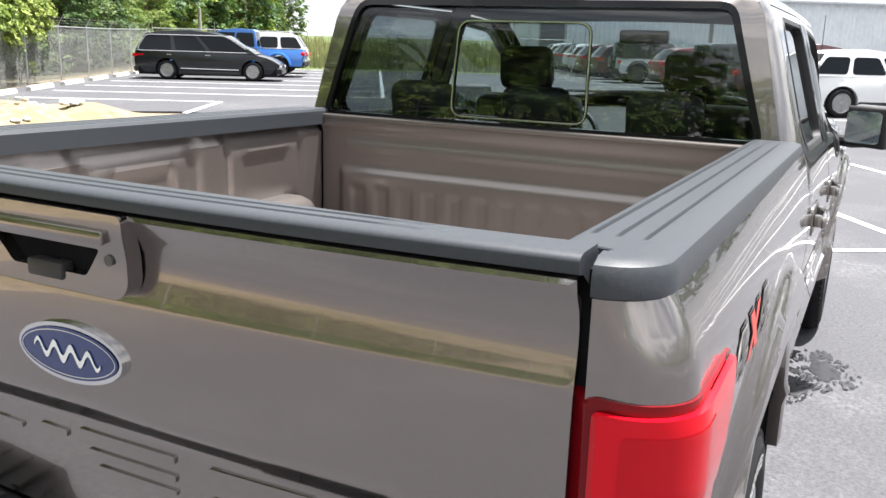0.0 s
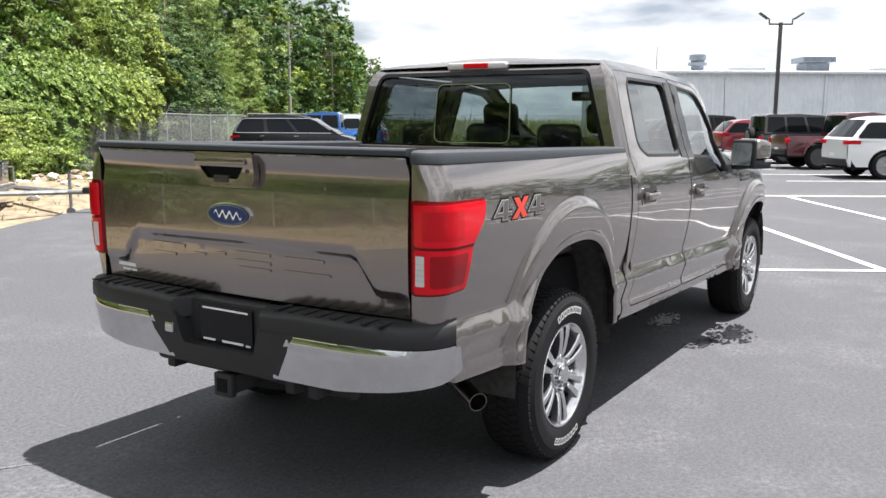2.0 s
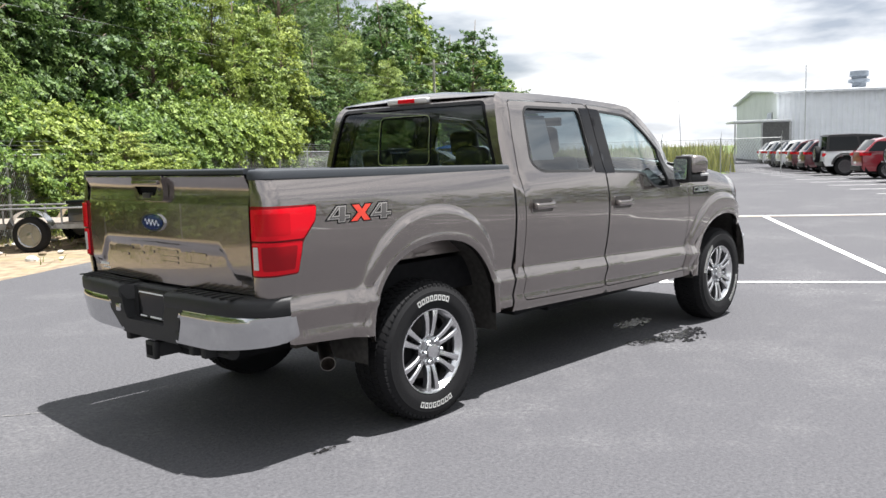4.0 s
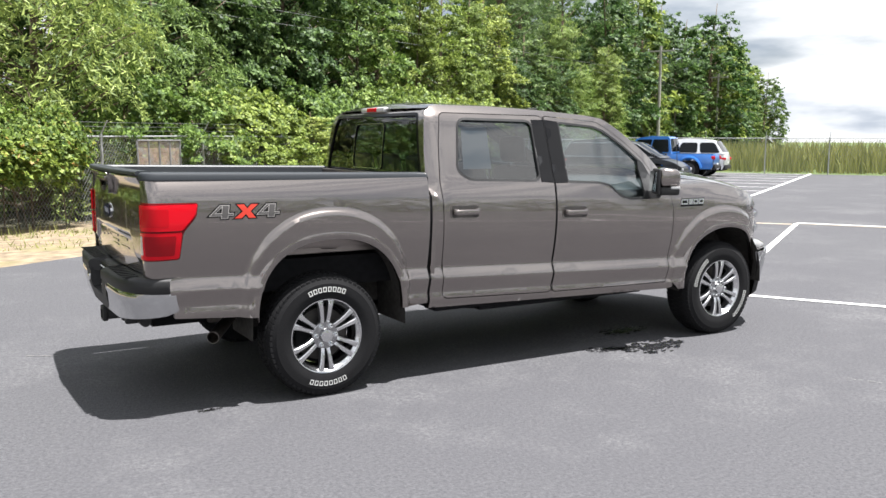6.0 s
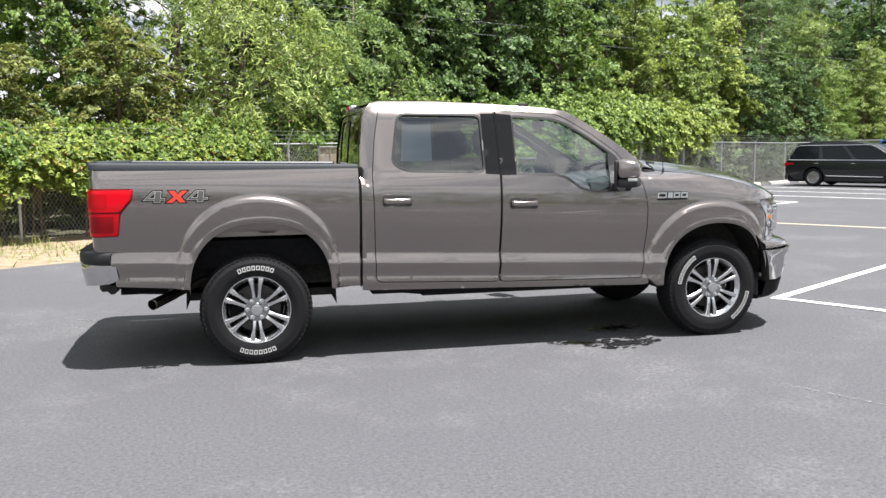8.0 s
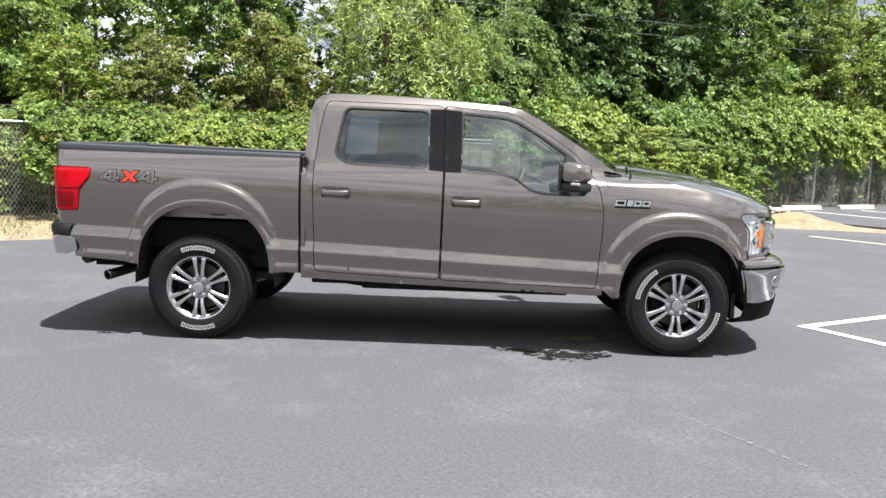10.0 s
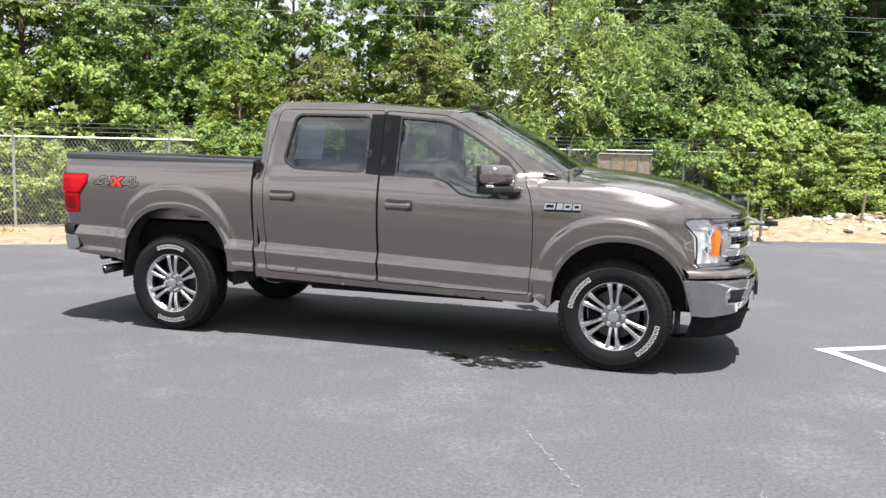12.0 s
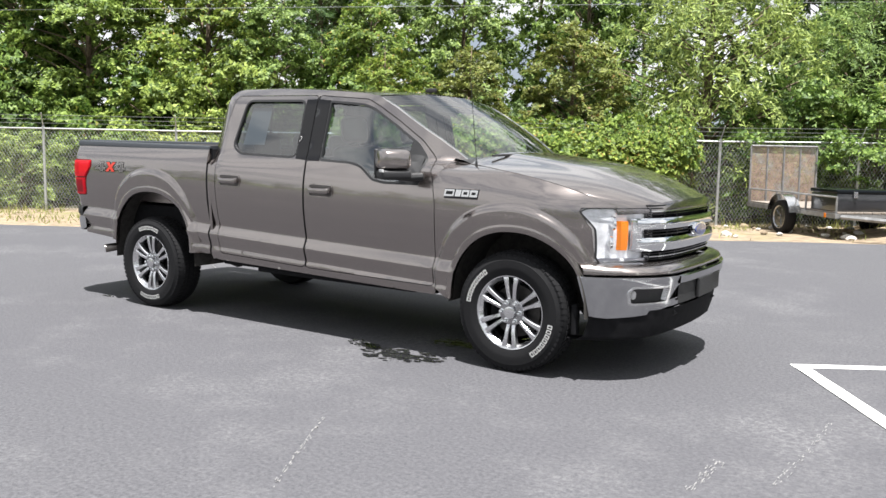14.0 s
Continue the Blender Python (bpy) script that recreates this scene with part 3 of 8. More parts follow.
def tree_meshes(seed, height, spread, leaf, clumps, per, trunk=0.16, low=0.3, narrow=0.55, droop=0.3, cone=False, puff=0.55, sprays=6, up=0.7, open_=0.0):
    """Trunk with limbs, and a crown of many leafy sprays with gaps between them."""
    rnd = random.Random(seed)
    bm = bmesh.new()
    lean = Vector((rnd.uniform(-0.4, 0.4), rnd.uniform(-0.4, 0.4), 0))
    path = [lean * (h * h) * height * 0.12 + Vector((0, 0, h * height * 0.9)) for h in (0, 0.2, 0.45, 0.7, 1.0)]
    for k, (a, b) in enumerate(zip(path, path[1:])):
        rod(bm, a, b, trunk * (1 - 0.22 * k), trunk * (0.78 - 0.22 * k), 8)
    vs, fs = [], []
    lobe = [rnd.uniform(0.72, 1.2) for _ in range(7)]
    for k in range(clumps):
        h = low + (1 - low) * (k + rnd.random()) / clumps
        wide = spread * ((1.06 - h) ** 0.8 * 1.25 if cone else (math.sin(min(1, (h - low) / (1 - low) * 0.85 + 0.15) * math.pi) ** 0.6) + 0.12)
        ang = k * 2.39996 + rnd.uniform(-0.5, 0.5)
        wide *= lobe[int(ang * 7 / 6.2832) % 7]
        q = rnd.uniform(0.35, 1.0) ** 0.7
        base = table_vec(path, h * 0.92)
        out = Vector((math.cos(ang), math.sin(ang), 0))
        c = base + out * wide * q * 0.75 + Vector((0, 0, rnd.uniform(-0.2, 0.5)))
        rod(bm, base - Vector((0, 0, 0.25 * wide)), c, trunk * 0.28 * (1.2 - h), 0.012, 5)
        r = rnd.uniform(0.6, 1.2) * spread * puff
        for j in range(sprays):
            way = out * rnd.uniform(0.2, 1.1) + Vector((rnd.gauss(0, 0.6), rnd.gauss(0, 0.6), rnd.uniform(-0.35, 0.75)))
            spray_into(vs, fs, rnd, c + Vector((rnd.gauss(0, 0.22), rnd.gauss(0, 0.22), rnd.gauss(0, 0.20))) * r, way, r * rnd.uniform(0.6, 1.1), per // sprays, leaf, narrow, droop, up)
    me_t = bpy.data.meshes.new("trunk")
    bm.to_mesh(me_t)
    bm.free()
    me_t.materials.append(M_BARK)
    me_t.shade_smooth()
    return me_t, mesh_from("crown", vs, fs, M_LEAF_A)


def vine_meshes(seed, length, low, high, thick, count, leaf):
    """A bank of climbing leaves that hangs over the fence: x along it, -y to the open side. It starts at a woody stem."""
    rnd = random.Random(seed)
    bm = bmesh.new()
    for k in range(5):
        x = rnd.uniform(-0.4, 0.4) * length
        tube(bm, [(x, 0.25, 0.0), (x + rnd.gauss(0, 0.15), 0.2, high * 0.45), (x + rnd.gauss(0, 0.3), 0.1, high * 0.8)], 0.022, 5)
    vs, fs = [], []
    for k in range(count // 26):
        x = rnd.uniform(-0.5, 0.5) * length
        v = rnd.random()
        crest = high + 0.22 * noise.noise((x * 1.1, seed, 0)) + 0.10 * noise.noise((x * 3.7, seed, 5))
        foot = low + 0.45 * noise.noise((x * 1.3, seed, 9))
        z = lerp(foot, crest, v)
        y = -thick * math.sin(min(1.0, v * 0.9 + 0.25) * math.pi) ** 0.7 * (0.8 + 0.5 * noise.noise((x * 2.1, z * 2.1, seed))) + (rnd.uniform(0, 0.5) if v > 0.8 else rnd.uniform(0, 0.12))
        way = Vector((rnd.gauss(0, 0.6), -1.0 if v < 0.85 else rnd.uniform(-1, 0.6), rnd.uniform(-0.3, 0.5)))
        spray_into(vs, fs, rnd, Vector((x, y + 0.1, z)), way, rnd.uniform(0.22, 0.42), 26, leaf, 0.7, 0.55, 0.65, 0.2)
    me_t = bpy.data.meshes.new("stem")
    bm.to_mesh(me_t)
    bm.free()
    me_t.materials.append(M_BARK)
    return me_t, mesh_from("vine_leaves", vs, fs, M_LEAF_B)


def table_vec(path, h):
    x = h * (len(path) - 1)
    i = min(int(x), len(path) - 2)
    return path[i].lerp(path[i + 1], x - i)


def plant(name, label, category, meshes, material, place, turn, scale, group):
    trunk, crown = meshes
    key = crown.name + material.name
    if key not in crown_of:
        c = crown.copy()
        c.materials[0] = material
        crown_of[key] = c
    ob = thing(name, label, category, Matrix.LocRotScale(place, Euler((0, 0, turn)), (scale[0], scale[0], scale[1])), group)
    for n, me in ((trunk.name.split(".")[0], trunk), ("crown", crown_of[key])):
        p = new(n, me)
        p.parent = ob
    return ob


crown_of = {}
BROAD = [tree_meshes(10 + i, 9.5, 2.7, 0.080, 84, 300, low=0.12, narrow=0.62, puff=0.34, droop=0.35) for i in range(3)]
PINE = [tree_meshes(30 + i, 16.0, 2.9, 0.105, 46, 400, trunk=0.2, low=0.45, narrow=0.16, droop=0.1, puff=0.42, sprays=7) for i in range(2)]
SAPLING = [tree_meshes(40 + i, 7.5, 1.7, 0.095, 60, 260, trunk=0.09, low=0.08, narrow=0.20, droop=0.1, cone=True, puff=0.42, up=0.5) for i in range(2)]
WILLOW = [tree_meshes(50 + i, 6.8, 2.6, 0.095, 84, 290, low=0.12, puff=0.38, narrow=0.20, droop=1.0, up=0.45) for i in range(2)]
BUSH = [tree_meshes(70 + i, 2.6, 1.45, 0.050, 46, 250, puff=0.40, trunk=0.05, low=0.06, narrow=0.65) for i in range(3)]
VINE = [vine_meshes(80 + i, 2.6, 1.15, 2.35, 0.50, 9500, 0.050) for i in range(2)]
rnd = random.Random(4)


def grow_at(s, t, name, label, category, meshes, material, k, tall, group, turn=None, z=-0.15):
    plant(name, label, category, meshes, material, lot(s, t, z), rnd.uniform(0, 6.28) if turn is None else turn, (k, k * tall), group)


# climbing leaves that hang over the fence, and the high banks that spill over it further on
VT = radians(LOT) + math.pi
for s, k, tall, m in ((0.6, 1.0, 1.0, 0), (2.3, 1.05, 0.97, 1), (4.0, 1.0, 0.98, 0), (5.4, 1.05, 0.97, 1), (6.3, 0.75, 1.05, 0)):
    grow_at(s, fence_t(s) + 0.02, "vine_hedge", "dense yellow-green vines hanging over the chain-link fence", "vines", VINE[m], M_LEAF_B, k, tall / k, "vines on the fence", VT + math.pi)
for s, t, k, tall, m in ((13.4, -11.5, 1.3, 1.35, 0), (17.8, -11.6, 1.35, 1.45, 1), (20.4, -11.3, 1.3, 1.5, 0), (23.2, -11.5, 1.5, 1.6, 1), (26.4, -11.4, 1.3, 1.5, 0)):
    grow_at(s, t, "vine_bank", "high bank of green vines spilling over the fence", "vines", VINE[m], M_LEAF_A, k, tall / k, "vines on the fence", VT + math.pi)
# single plants by the fence
grow_at(15.6, -10.9, "bush", "soft grey-green bush growing down through the fence", "bush", SAPLING[0], M_LEAF_D, 0.75, 0.52, "bushes along the fence")
grow_at(16.9, -11.1, "bush", "soft grey-green bush growing down through the fence", "bush", SAPLING[1], M_LEAF_D, 0.70, 0.50, "bushes along the fence")
grow_at(11.6, -11.6, "bush", "bright green bush arching over the fence", "bush", BUSH[0], M_LEAF_A, 1.1, 1.0, "bushes along the fence", z=0.1)
grow_at(9.9, -12.4, "bush", "bright green bush arching over the fence", "bush", BUSH[1], M_LEAF_A, 1.25, 1.05, "bushes along the fence", z=0.1)
grow_at(8.2, -13.4, "willow_tree", "feathery light green willow behind the fence", "tree", WILLOW[0], M_LEAF_D, 1.12, 1.0, "trees behind the fence")
grow_at(12.4, -14.2, "willow_tree", "feathery light green willow behind the fence", "tree", WILLOW[1], M_LEAF_D, 1.0, 1.0, "trees behind the fence")
grow_at(4.8, -13.2, "tree", "dense olive-brown tree behind the vine-covered fence", "tree", BROAD[1], M_LEAF_E, 0.62, 0.92, "trees behind the fence")
grow_at(2.2, -13.6, "tree", "dense olive-brown tree behind the vine-covered fence", "tree", BROAD[2], M_LEAF_E, 0.58, 0.84, "trees behind the fence")
grow_at(0.2, -13.0, "tree", "yellow-green young tree behind the fence", "tree", BROAD[0], M_LEAF_B, 0.55, 0.86, "trees behind the fence")
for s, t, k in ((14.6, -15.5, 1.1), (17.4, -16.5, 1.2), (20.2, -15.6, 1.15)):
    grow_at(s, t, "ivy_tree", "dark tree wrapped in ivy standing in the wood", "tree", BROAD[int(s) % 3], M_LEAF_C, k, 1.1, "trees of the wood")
for s, k in ((13.0, 1.0), (14.3, 1.15), (16.0, 1.05), (17.6, 1.2), (19.2, 1.1)):
    grow_at(s, -10.95, "bush", "dense green bush pressing through the fence down to the dirt", "bush", BUSH[int(s) % 3], M_LEAF_A, k * 0.8, 0.95, "bushes along the fence", z=-0.25)
# low growth behind the open stretch of the fence
s = -18.0
while s < -0.4:
    k = rnd.uniform(0.55, 0.85)
    grow_at(s, fence_t(s) - rnd.uniform(1.0, 2.2), "bush", "soft pale green bush behind the chain-link fence", "bush", rnd.choice(BUSH), rnd.choice((M_LEAF_D, M_LEAF_D, M_LEAF_A)), k, rnd.uniform(0.75, 1.05), "bushes along the fence")
    s += rnd.uniform(0.9, 1.5)
for k in range(9):
    s = -13.5 + 1.6 * k
    grow_at(s, fence_t(s) - rnd.uniform(3.4, 4.6), "bush", "tall green bush behind the chain-link fence", "bush", BUSH[k % 3], (M_LEAF_A, M_LEAF_B, M_LEAF_A)[k % 3], rnd.uniform(1.15, 1.45), rnd.uniform(1.0, 1.25), "bushes along the fence")
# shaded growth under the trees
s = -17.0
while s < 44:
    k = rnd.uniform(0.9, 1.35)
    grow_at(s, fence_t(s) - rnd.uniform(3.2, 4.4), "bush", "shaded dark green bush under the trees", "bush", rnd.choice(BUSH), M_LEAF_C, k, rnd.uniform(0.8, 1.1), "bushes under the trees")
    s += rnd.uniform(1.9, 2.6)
# the wood behind
s = -18.0
while s < 62:
    pick = rnd.random()
    far_end = s > 22
    me = rnd.choice(SAPLING) if pick < (0.5 if far_end else 0.15) else rnd.choice(BROAD)
    k = rnd.uniform(0.72, 1.02)
    if not 1.0 < s < 13.4:
        m = rnd.choice((M_LEAF_A, M_LEAF_D, M_LEAF_B) if s < 1 else (M_LEAF_A, M_LEAF_A, M_LEAF_C)) if me in BROAD else rnd.choice((M_LEAF_A, M_LEAF_D))
        low_ = 0.72 if -1.5 < s < 1.5 else 1.0
        grow_at(s, fence_t(s) - (rnd.uniform(2.4, 4.0) if far_end else rnd.uniform(4.2, 6.2)), "tree", "broad-leaved young tree at the edge of the wood" if me in BROAD else "slender young tree at the edge of the wood", "tree", me, m,
                k * low_ * (1.25 if me in SAPLING else 1), rnd.uniform(0.9, 1.15), "trees behind the fence")
    s += rnd.uniform(2.0, 3.0)
s = -24.0
while s < 70:
    gap = -4.2 < s < 6.0
    tall_gap = 33 < s < 46
    me = rnd.choice(PINE) if rnd.random() < (0.0 if gap else 0.55) else rnd.choice(BROAD)
    pine = me in PINE
    k = rnd.uniform(0.9, 1.2) * (1.12 if s > 14 and not tall_gap else 1.0) * (0.92 if gap else 1.0) * (0.72 if tall_gap else 1.0)
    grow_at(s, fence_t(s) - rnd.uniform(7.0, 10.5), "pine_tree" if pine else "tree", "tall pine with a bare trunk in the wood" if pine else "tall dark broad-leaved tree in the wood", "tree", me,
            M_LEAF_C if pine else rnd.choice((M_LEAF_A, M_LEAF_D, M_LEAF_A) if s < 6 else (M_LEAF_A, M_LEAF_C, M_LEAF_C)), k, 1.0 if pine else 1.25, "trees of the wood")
    s += rnd.uniform(2.8, 4.2)
for s, t in ((-2.4, -18.5), (-1.2, -19.5), (26.2, -19.4), (25.2, -20.2), (6.6, -21.0)):
    grow_at(s, t, "pine_tree", "tall thin tree with a bare forked trunk in the wood", "tree", PINE[int(abs(s)) % 2], M_LEAF_C, 0.8, 1.0, "trees of the wood")
# a last, taller row, and a far row round the lot behind the path
FAR = [tree_meshes(90 + i, 15.0, 3.6, 0.21, 40, 150, trunk=0.2, low=0.06, puff=0.42) for i in range(2)]
s = -50.0
while s < 125:
    k = rnd.uniform(0.95, 1.3) * (1.12 if 10 < s < 80 else 1.0) * (0.62 if -9.0 < s < 10.5 else 0.6 if 36 < s < 56 else 1.0)
    plant("tree", "tall tree deep in the wood", "tree", rnd.choice(FAR), rnd.choice((M_LEAF_A, M_LEAF_A, M_LEAF_D) if s < 10.5 else (M_LEAF_C, M_LEAF_A, M_LEAF_C)), lot(s, fence_t(s) - rnd.uniform(12.5, 17), -0.2), rnd.uniform(0, 6.28), (k, k), "trees of the wood")
    s += rnd.uniform(3.6, 5.0)
for i in range(24):
    s = 56 + 4.0 * i
    k = rnd.uniform(0.95, 1.3) * (1.0 - 0.35 * smooth(125, 150, s))
    plant("pine_tree" if i % 3 == 0 else "tree", "tall pine at the far end of the wood" if i % 3 == 0 else "tall tree at the far end of the wood", "tree", PINE[i % 2] if i % 3 == 0 else rnd.choice(FAR),
          M_LEAF_C if i % 3 == 0 else rnd.choice((M_LEAF_A, M_LEAF_C)), lot(s, -14.5 - rnd.uniform(0, 4)), rnd.uniform(0, 6.28), (k, k), "trees of the wood")
for i in range(18):
    s = 62 + 4.2 * i
    k = rnd.uniform(0.5, 0.85)
    plant("tree", "leafy tree at the far edge of the wood", "tree", rnd.choice(FAR), rnd.choice((M_LEAF_A, M_LEAF_C)), lot(s, fence_t(s) - rnd.uniform(1.5, 6)), rnd.uniform(0, 6.28), (k, k), "trees of the wood")
THIN = [tree_meshes(95 + i, 15.0, 3.6, 0.42, 26, 60, trunk=0.2, low=0.06, puff=0.45) for i in range(2)]
for i in range(37):
    k = rnd.uniform(0.25, 0.6)
    plant("tree", "tall tree at the far edge of the lot", "tree", rnd.choice(THIN), M_LEAF_C, lot(-62 - rnd.uniform(0, 6), -32 + 3.6 * i), rnd.uniform(0, 6.28), (k, k), "trees round the lot")
for i in range(24):
    k = rnd.uniform(0.8, 1.1)
    plant("tree", "tall tree at the far edge of the lot", "tree", rnd.choice(THIN), M_LEAF_C, lot(-60 + 5.6 * i, 66 + rnd.uniform(0, 6)), rnd.uniform(0, 6.28), (k, k), "trees round the lot")

# ---- panel tools ----
from mathutils.geometry import delaunay_2d_cdt


def inside(P, poly):
    """Which of the points P lie in a polygon."""
    x, y = P[:, 0], P[:, 1]
    hit = np.zeros(len(P), bool)
    n = len(poly)
    for i in range(n):
        (x0, y0), (x1, y1) = poly[i], poly[(i + 1) % n]
        if y0 == y1:
            continue
        c = ((y0 > y) != (y1 > y)) & (x < (x1 - x0) * (y - y0) / (y1 - y0) + x0)
        hit ^= c
    return hit


def dense(poly, step):
    out = []
    for i, a in enumerate(poly):
        b = poly[(i + 1) % len(poly)]
        k = max(1, int(math.hypot(b[0] - a[0], b[1] - a[1]) / step))
        out += [(lerp(a[0], b[0], j / k), lerp(a[1], b[1], j / k)) for j in range(k)]
    return out


def area(poly):
    return 0.5 * sum(a[0] * b[1] - b[0] * a[1] for a, b in zip(poly, poly[1:] + poly[:1]))


def grow(poly, d):
    """The polygon moved outwards by d (inwards where d is negative)."""
    poly = list(poly)
    if area(poly) < 0:
        poly = poly[::-1]
    out = []
    for i, p in enumerate(poly):
        a, b = Vector(poly[i - 1]), Vector(poly[(i + 1) % len(poly)])
        p = Vector(p)
        e, f = (p - a).normalized(), (b - p).normalized()
        n1, n2 = Vector((e.y, -e.x)), Vector((f.y, -f.x))
        m = n1 + n2
        m = m / max(0.35, m.length_squared) * 2
        out.append(tuple(p + m * d))
    return out


def rounded(poly, r, n=5):
    """The polygon with its corners rounded."""
    out = []
    for i, p in enumerate(poly):
        a, b, p = Vector(poly[i - 1]), Vector(poly[(i + 1) % len(poly)]), Vector(p)
        k = min(r, (a - p).length * 0.45, (b - p).length * 0.45)
        p0, p1 = p + (a - p).normalized() * k, p + (b - p).normalized() * k
        for j in range(n + 1):
            t = j / n
            out.append(tuple(p0 * (1 - t) ** 2 + p * 2 * t * (1 - t) + p1 * t * t))
    return out


def gap_to(P, loop):
    """The distance of the points P from a loop."""
    L = np.array(loop)
    A, B = L, np.roll(L, -1, 0)
    best = np.full(len(P), 9.0)
    for a, b in zip(A, B):
        d = b - a
        t = np.clip(((P - a) @ d) / max(1e-12, d @ d), 0, 1)
        best = np.minimum(best, np.hypot(*(P - a - t[:, None] * d).T))
    return best


def panel(bm, outline, place, holes=(), extra=(), step=0.035, flange=None, flip=False):
    """Fills an outline with holes by small triangles and bends it by place(u, v). flange: how far, as a vector, the edges turn in."""
    loops = [dense(list(outline), step)] + [dense(list(h), step) for h in holes]
    P = np.array([(x, y) for x in np.arange(min(p[0] for p in outline), max(p[0] for p in outline), step)
                  for y in np.arange(min(p[1] for p in outline), max(p[1] for p in outline), step)])
    if len(extra):
        X = np.array(extra)
        far = np.ones(len(P), bool)
        for chunk in np.array_split(X, max(1, len(X) // 200)):
            far &= (np.hypot(P[:, None, 0] - chunk[None, :, 0], P[:, None, 1] - chunk[None, :, 1]) > step * 0.42).all(1)
        P = np.concatenate([P[far], X])
    keep = inside(P, loops[0])
    for h in loops[1:]:
        keep &= ~inside(P, h)
    P = P[keep]
    for l in loops:
        P = P[gap_to(P, l) > step * 0.22]
    pts = [Vector(p) for l in loops for p in l] + [Vector(p) for p in P]
    edges, k = [], 0
    for l in loops:
        edges += [(k + i, k + (i + 1) % len(l)) for i in range(len(l))]
        k += len(l)
    vs, _, fs, *_ = delaunay_2d_cdt(pts, edges, [], 0, 1e-6)
    C = np.array([(sum(vs[i].x for i in f) / len(f), sum(vs[i].y for i in f) / len(f)) for f in fs])
    good = inside(C, loops[0])
    for h in loops[1:]:
        good &= ~inside(C, h)
    made = [bm.verts.new(place(v.x, v.y)) for v in vs]
    faces = []
    for f, g in zip(fs, good):
        if g:
            ids = f if not flip else f[::-1]
            try:
                faces.append(bm.faces.new([made[i] for i in ids]))
            except ValueError:
                pass
    if flange is not None:
        rim = [e for e in {e for f in faces for e in f.edges} if len(e.link_faces) == 1]
        r = bmesh.ops.extrude_edge_only(bm, edges=rim)
        bmesh.ops.translate(bm, vec=flange, verts=[g for g in r["geom"] if isinstance(g, bmesh.types.BMVert)])
    for v in made:
        if not v.link_faces:
            bm.verts.remove(v)
    return bm


def arch(cx, cz, a, b, n, z_front, z_rear, k=40):
    """An arch from its front foot over the top to its rear foot."""
    out = []
    for i in range(k + 1):
        t = math.pi * i / k
        c, s = math.cos(t), math.sin(t)
        out.append((cx + a * math.copysign(abs(c) ** (2 / n), c), cz + b * abs(s) ** (2 / n)))
    return [(out[0][0] + 0.004, z_front)] + out + [(out[-1][0] - 0.004, z_rear)]


def norm_arch(x, z, cx, cz, a, b, n):
    dz = max(0.0, z - cz)
    return ((abs(x - cx) / a) ** n + (dz / b) ** n) ** (1 / n)


def text_mesh(body, size, offset=0.0, shear=0.0, space=1.0):
    """Flat letters in the built-in font as points and faces, from the origin."""
    cu = bpy.data.curves.new("letters", "FONT")
    cu.body, cu.size, cu.offset, cu.shear, cu.space_character = body, size, offset, shear, space
    cu.resolution_u = 3
    ob = new("letters", cu)
    me = bpy.data.meshes.new_from_object(ob.evaluated_get(bpy.context.evaluated_depsgraph_get()))
    vs, fs = [tuple(v.co) for v in me.vertices], [tuple(p.vertices) for p in me.polygons]
    bpy.data.objects.remove(ob)
    bpy.data.curves.remove(cu)
    bpy.data.meshes.remove(me)
    return vs, fs


# ---- the truck: x ahead from the rear axle, y to its left, z up ----
truck = thing("pickup_truck", "grey-brown metallic crew-cab pickup truck parked on the asphalt", "pickup truck")
WB = 3.683
R_OPEN, R_BULGE = (0.045, 0.54, 0.505, 0.50, 2.3), (0.03, 0.60, 0.60, 0.64, 2.2)
F_OPEN, F_BULGE = (3.705, 0.46, 0.475, 0.48, 2.2), (3.665, 0.49, 0.60, 0.63, 2.2)
WAIST = [(-0.42, 0.868), (-0.34, 0.915), (-0.27, 0.951), (-0.240, 0.962), (-0.203, 0.9655), (-0.180, 0.957), (-0.172, 0.9565), (-0.080, 0.9855), (-0.070, 0.9855), (-0.010, 0.9595),
         (0.0, 0.956), (0.010, 0.956), (0.10, 0.975), (0.22, 0.993), (0.33, 1.000), (0.42, 0.998), (0.50, 0.989), (0.56, 0.976)]



NOSE = [(3.8, 0.0), (3.9, 0.003), (4.0, 0.020), (4.10, 0.055), (4.215, 0.115), (4.30, 0.182), (4.385, 0.262), (4.46, 0.36)]


def belt(x):
    return 0.82 - 0.036 * x


def fender_top(x):
    return curve(x, [(3.05, 1.378), (3.2, 1.37), (3.6, 1.325), (3.9, 1.27), (4.1, 1.215), (4.25, 1.155), (4.4, 1.09)])


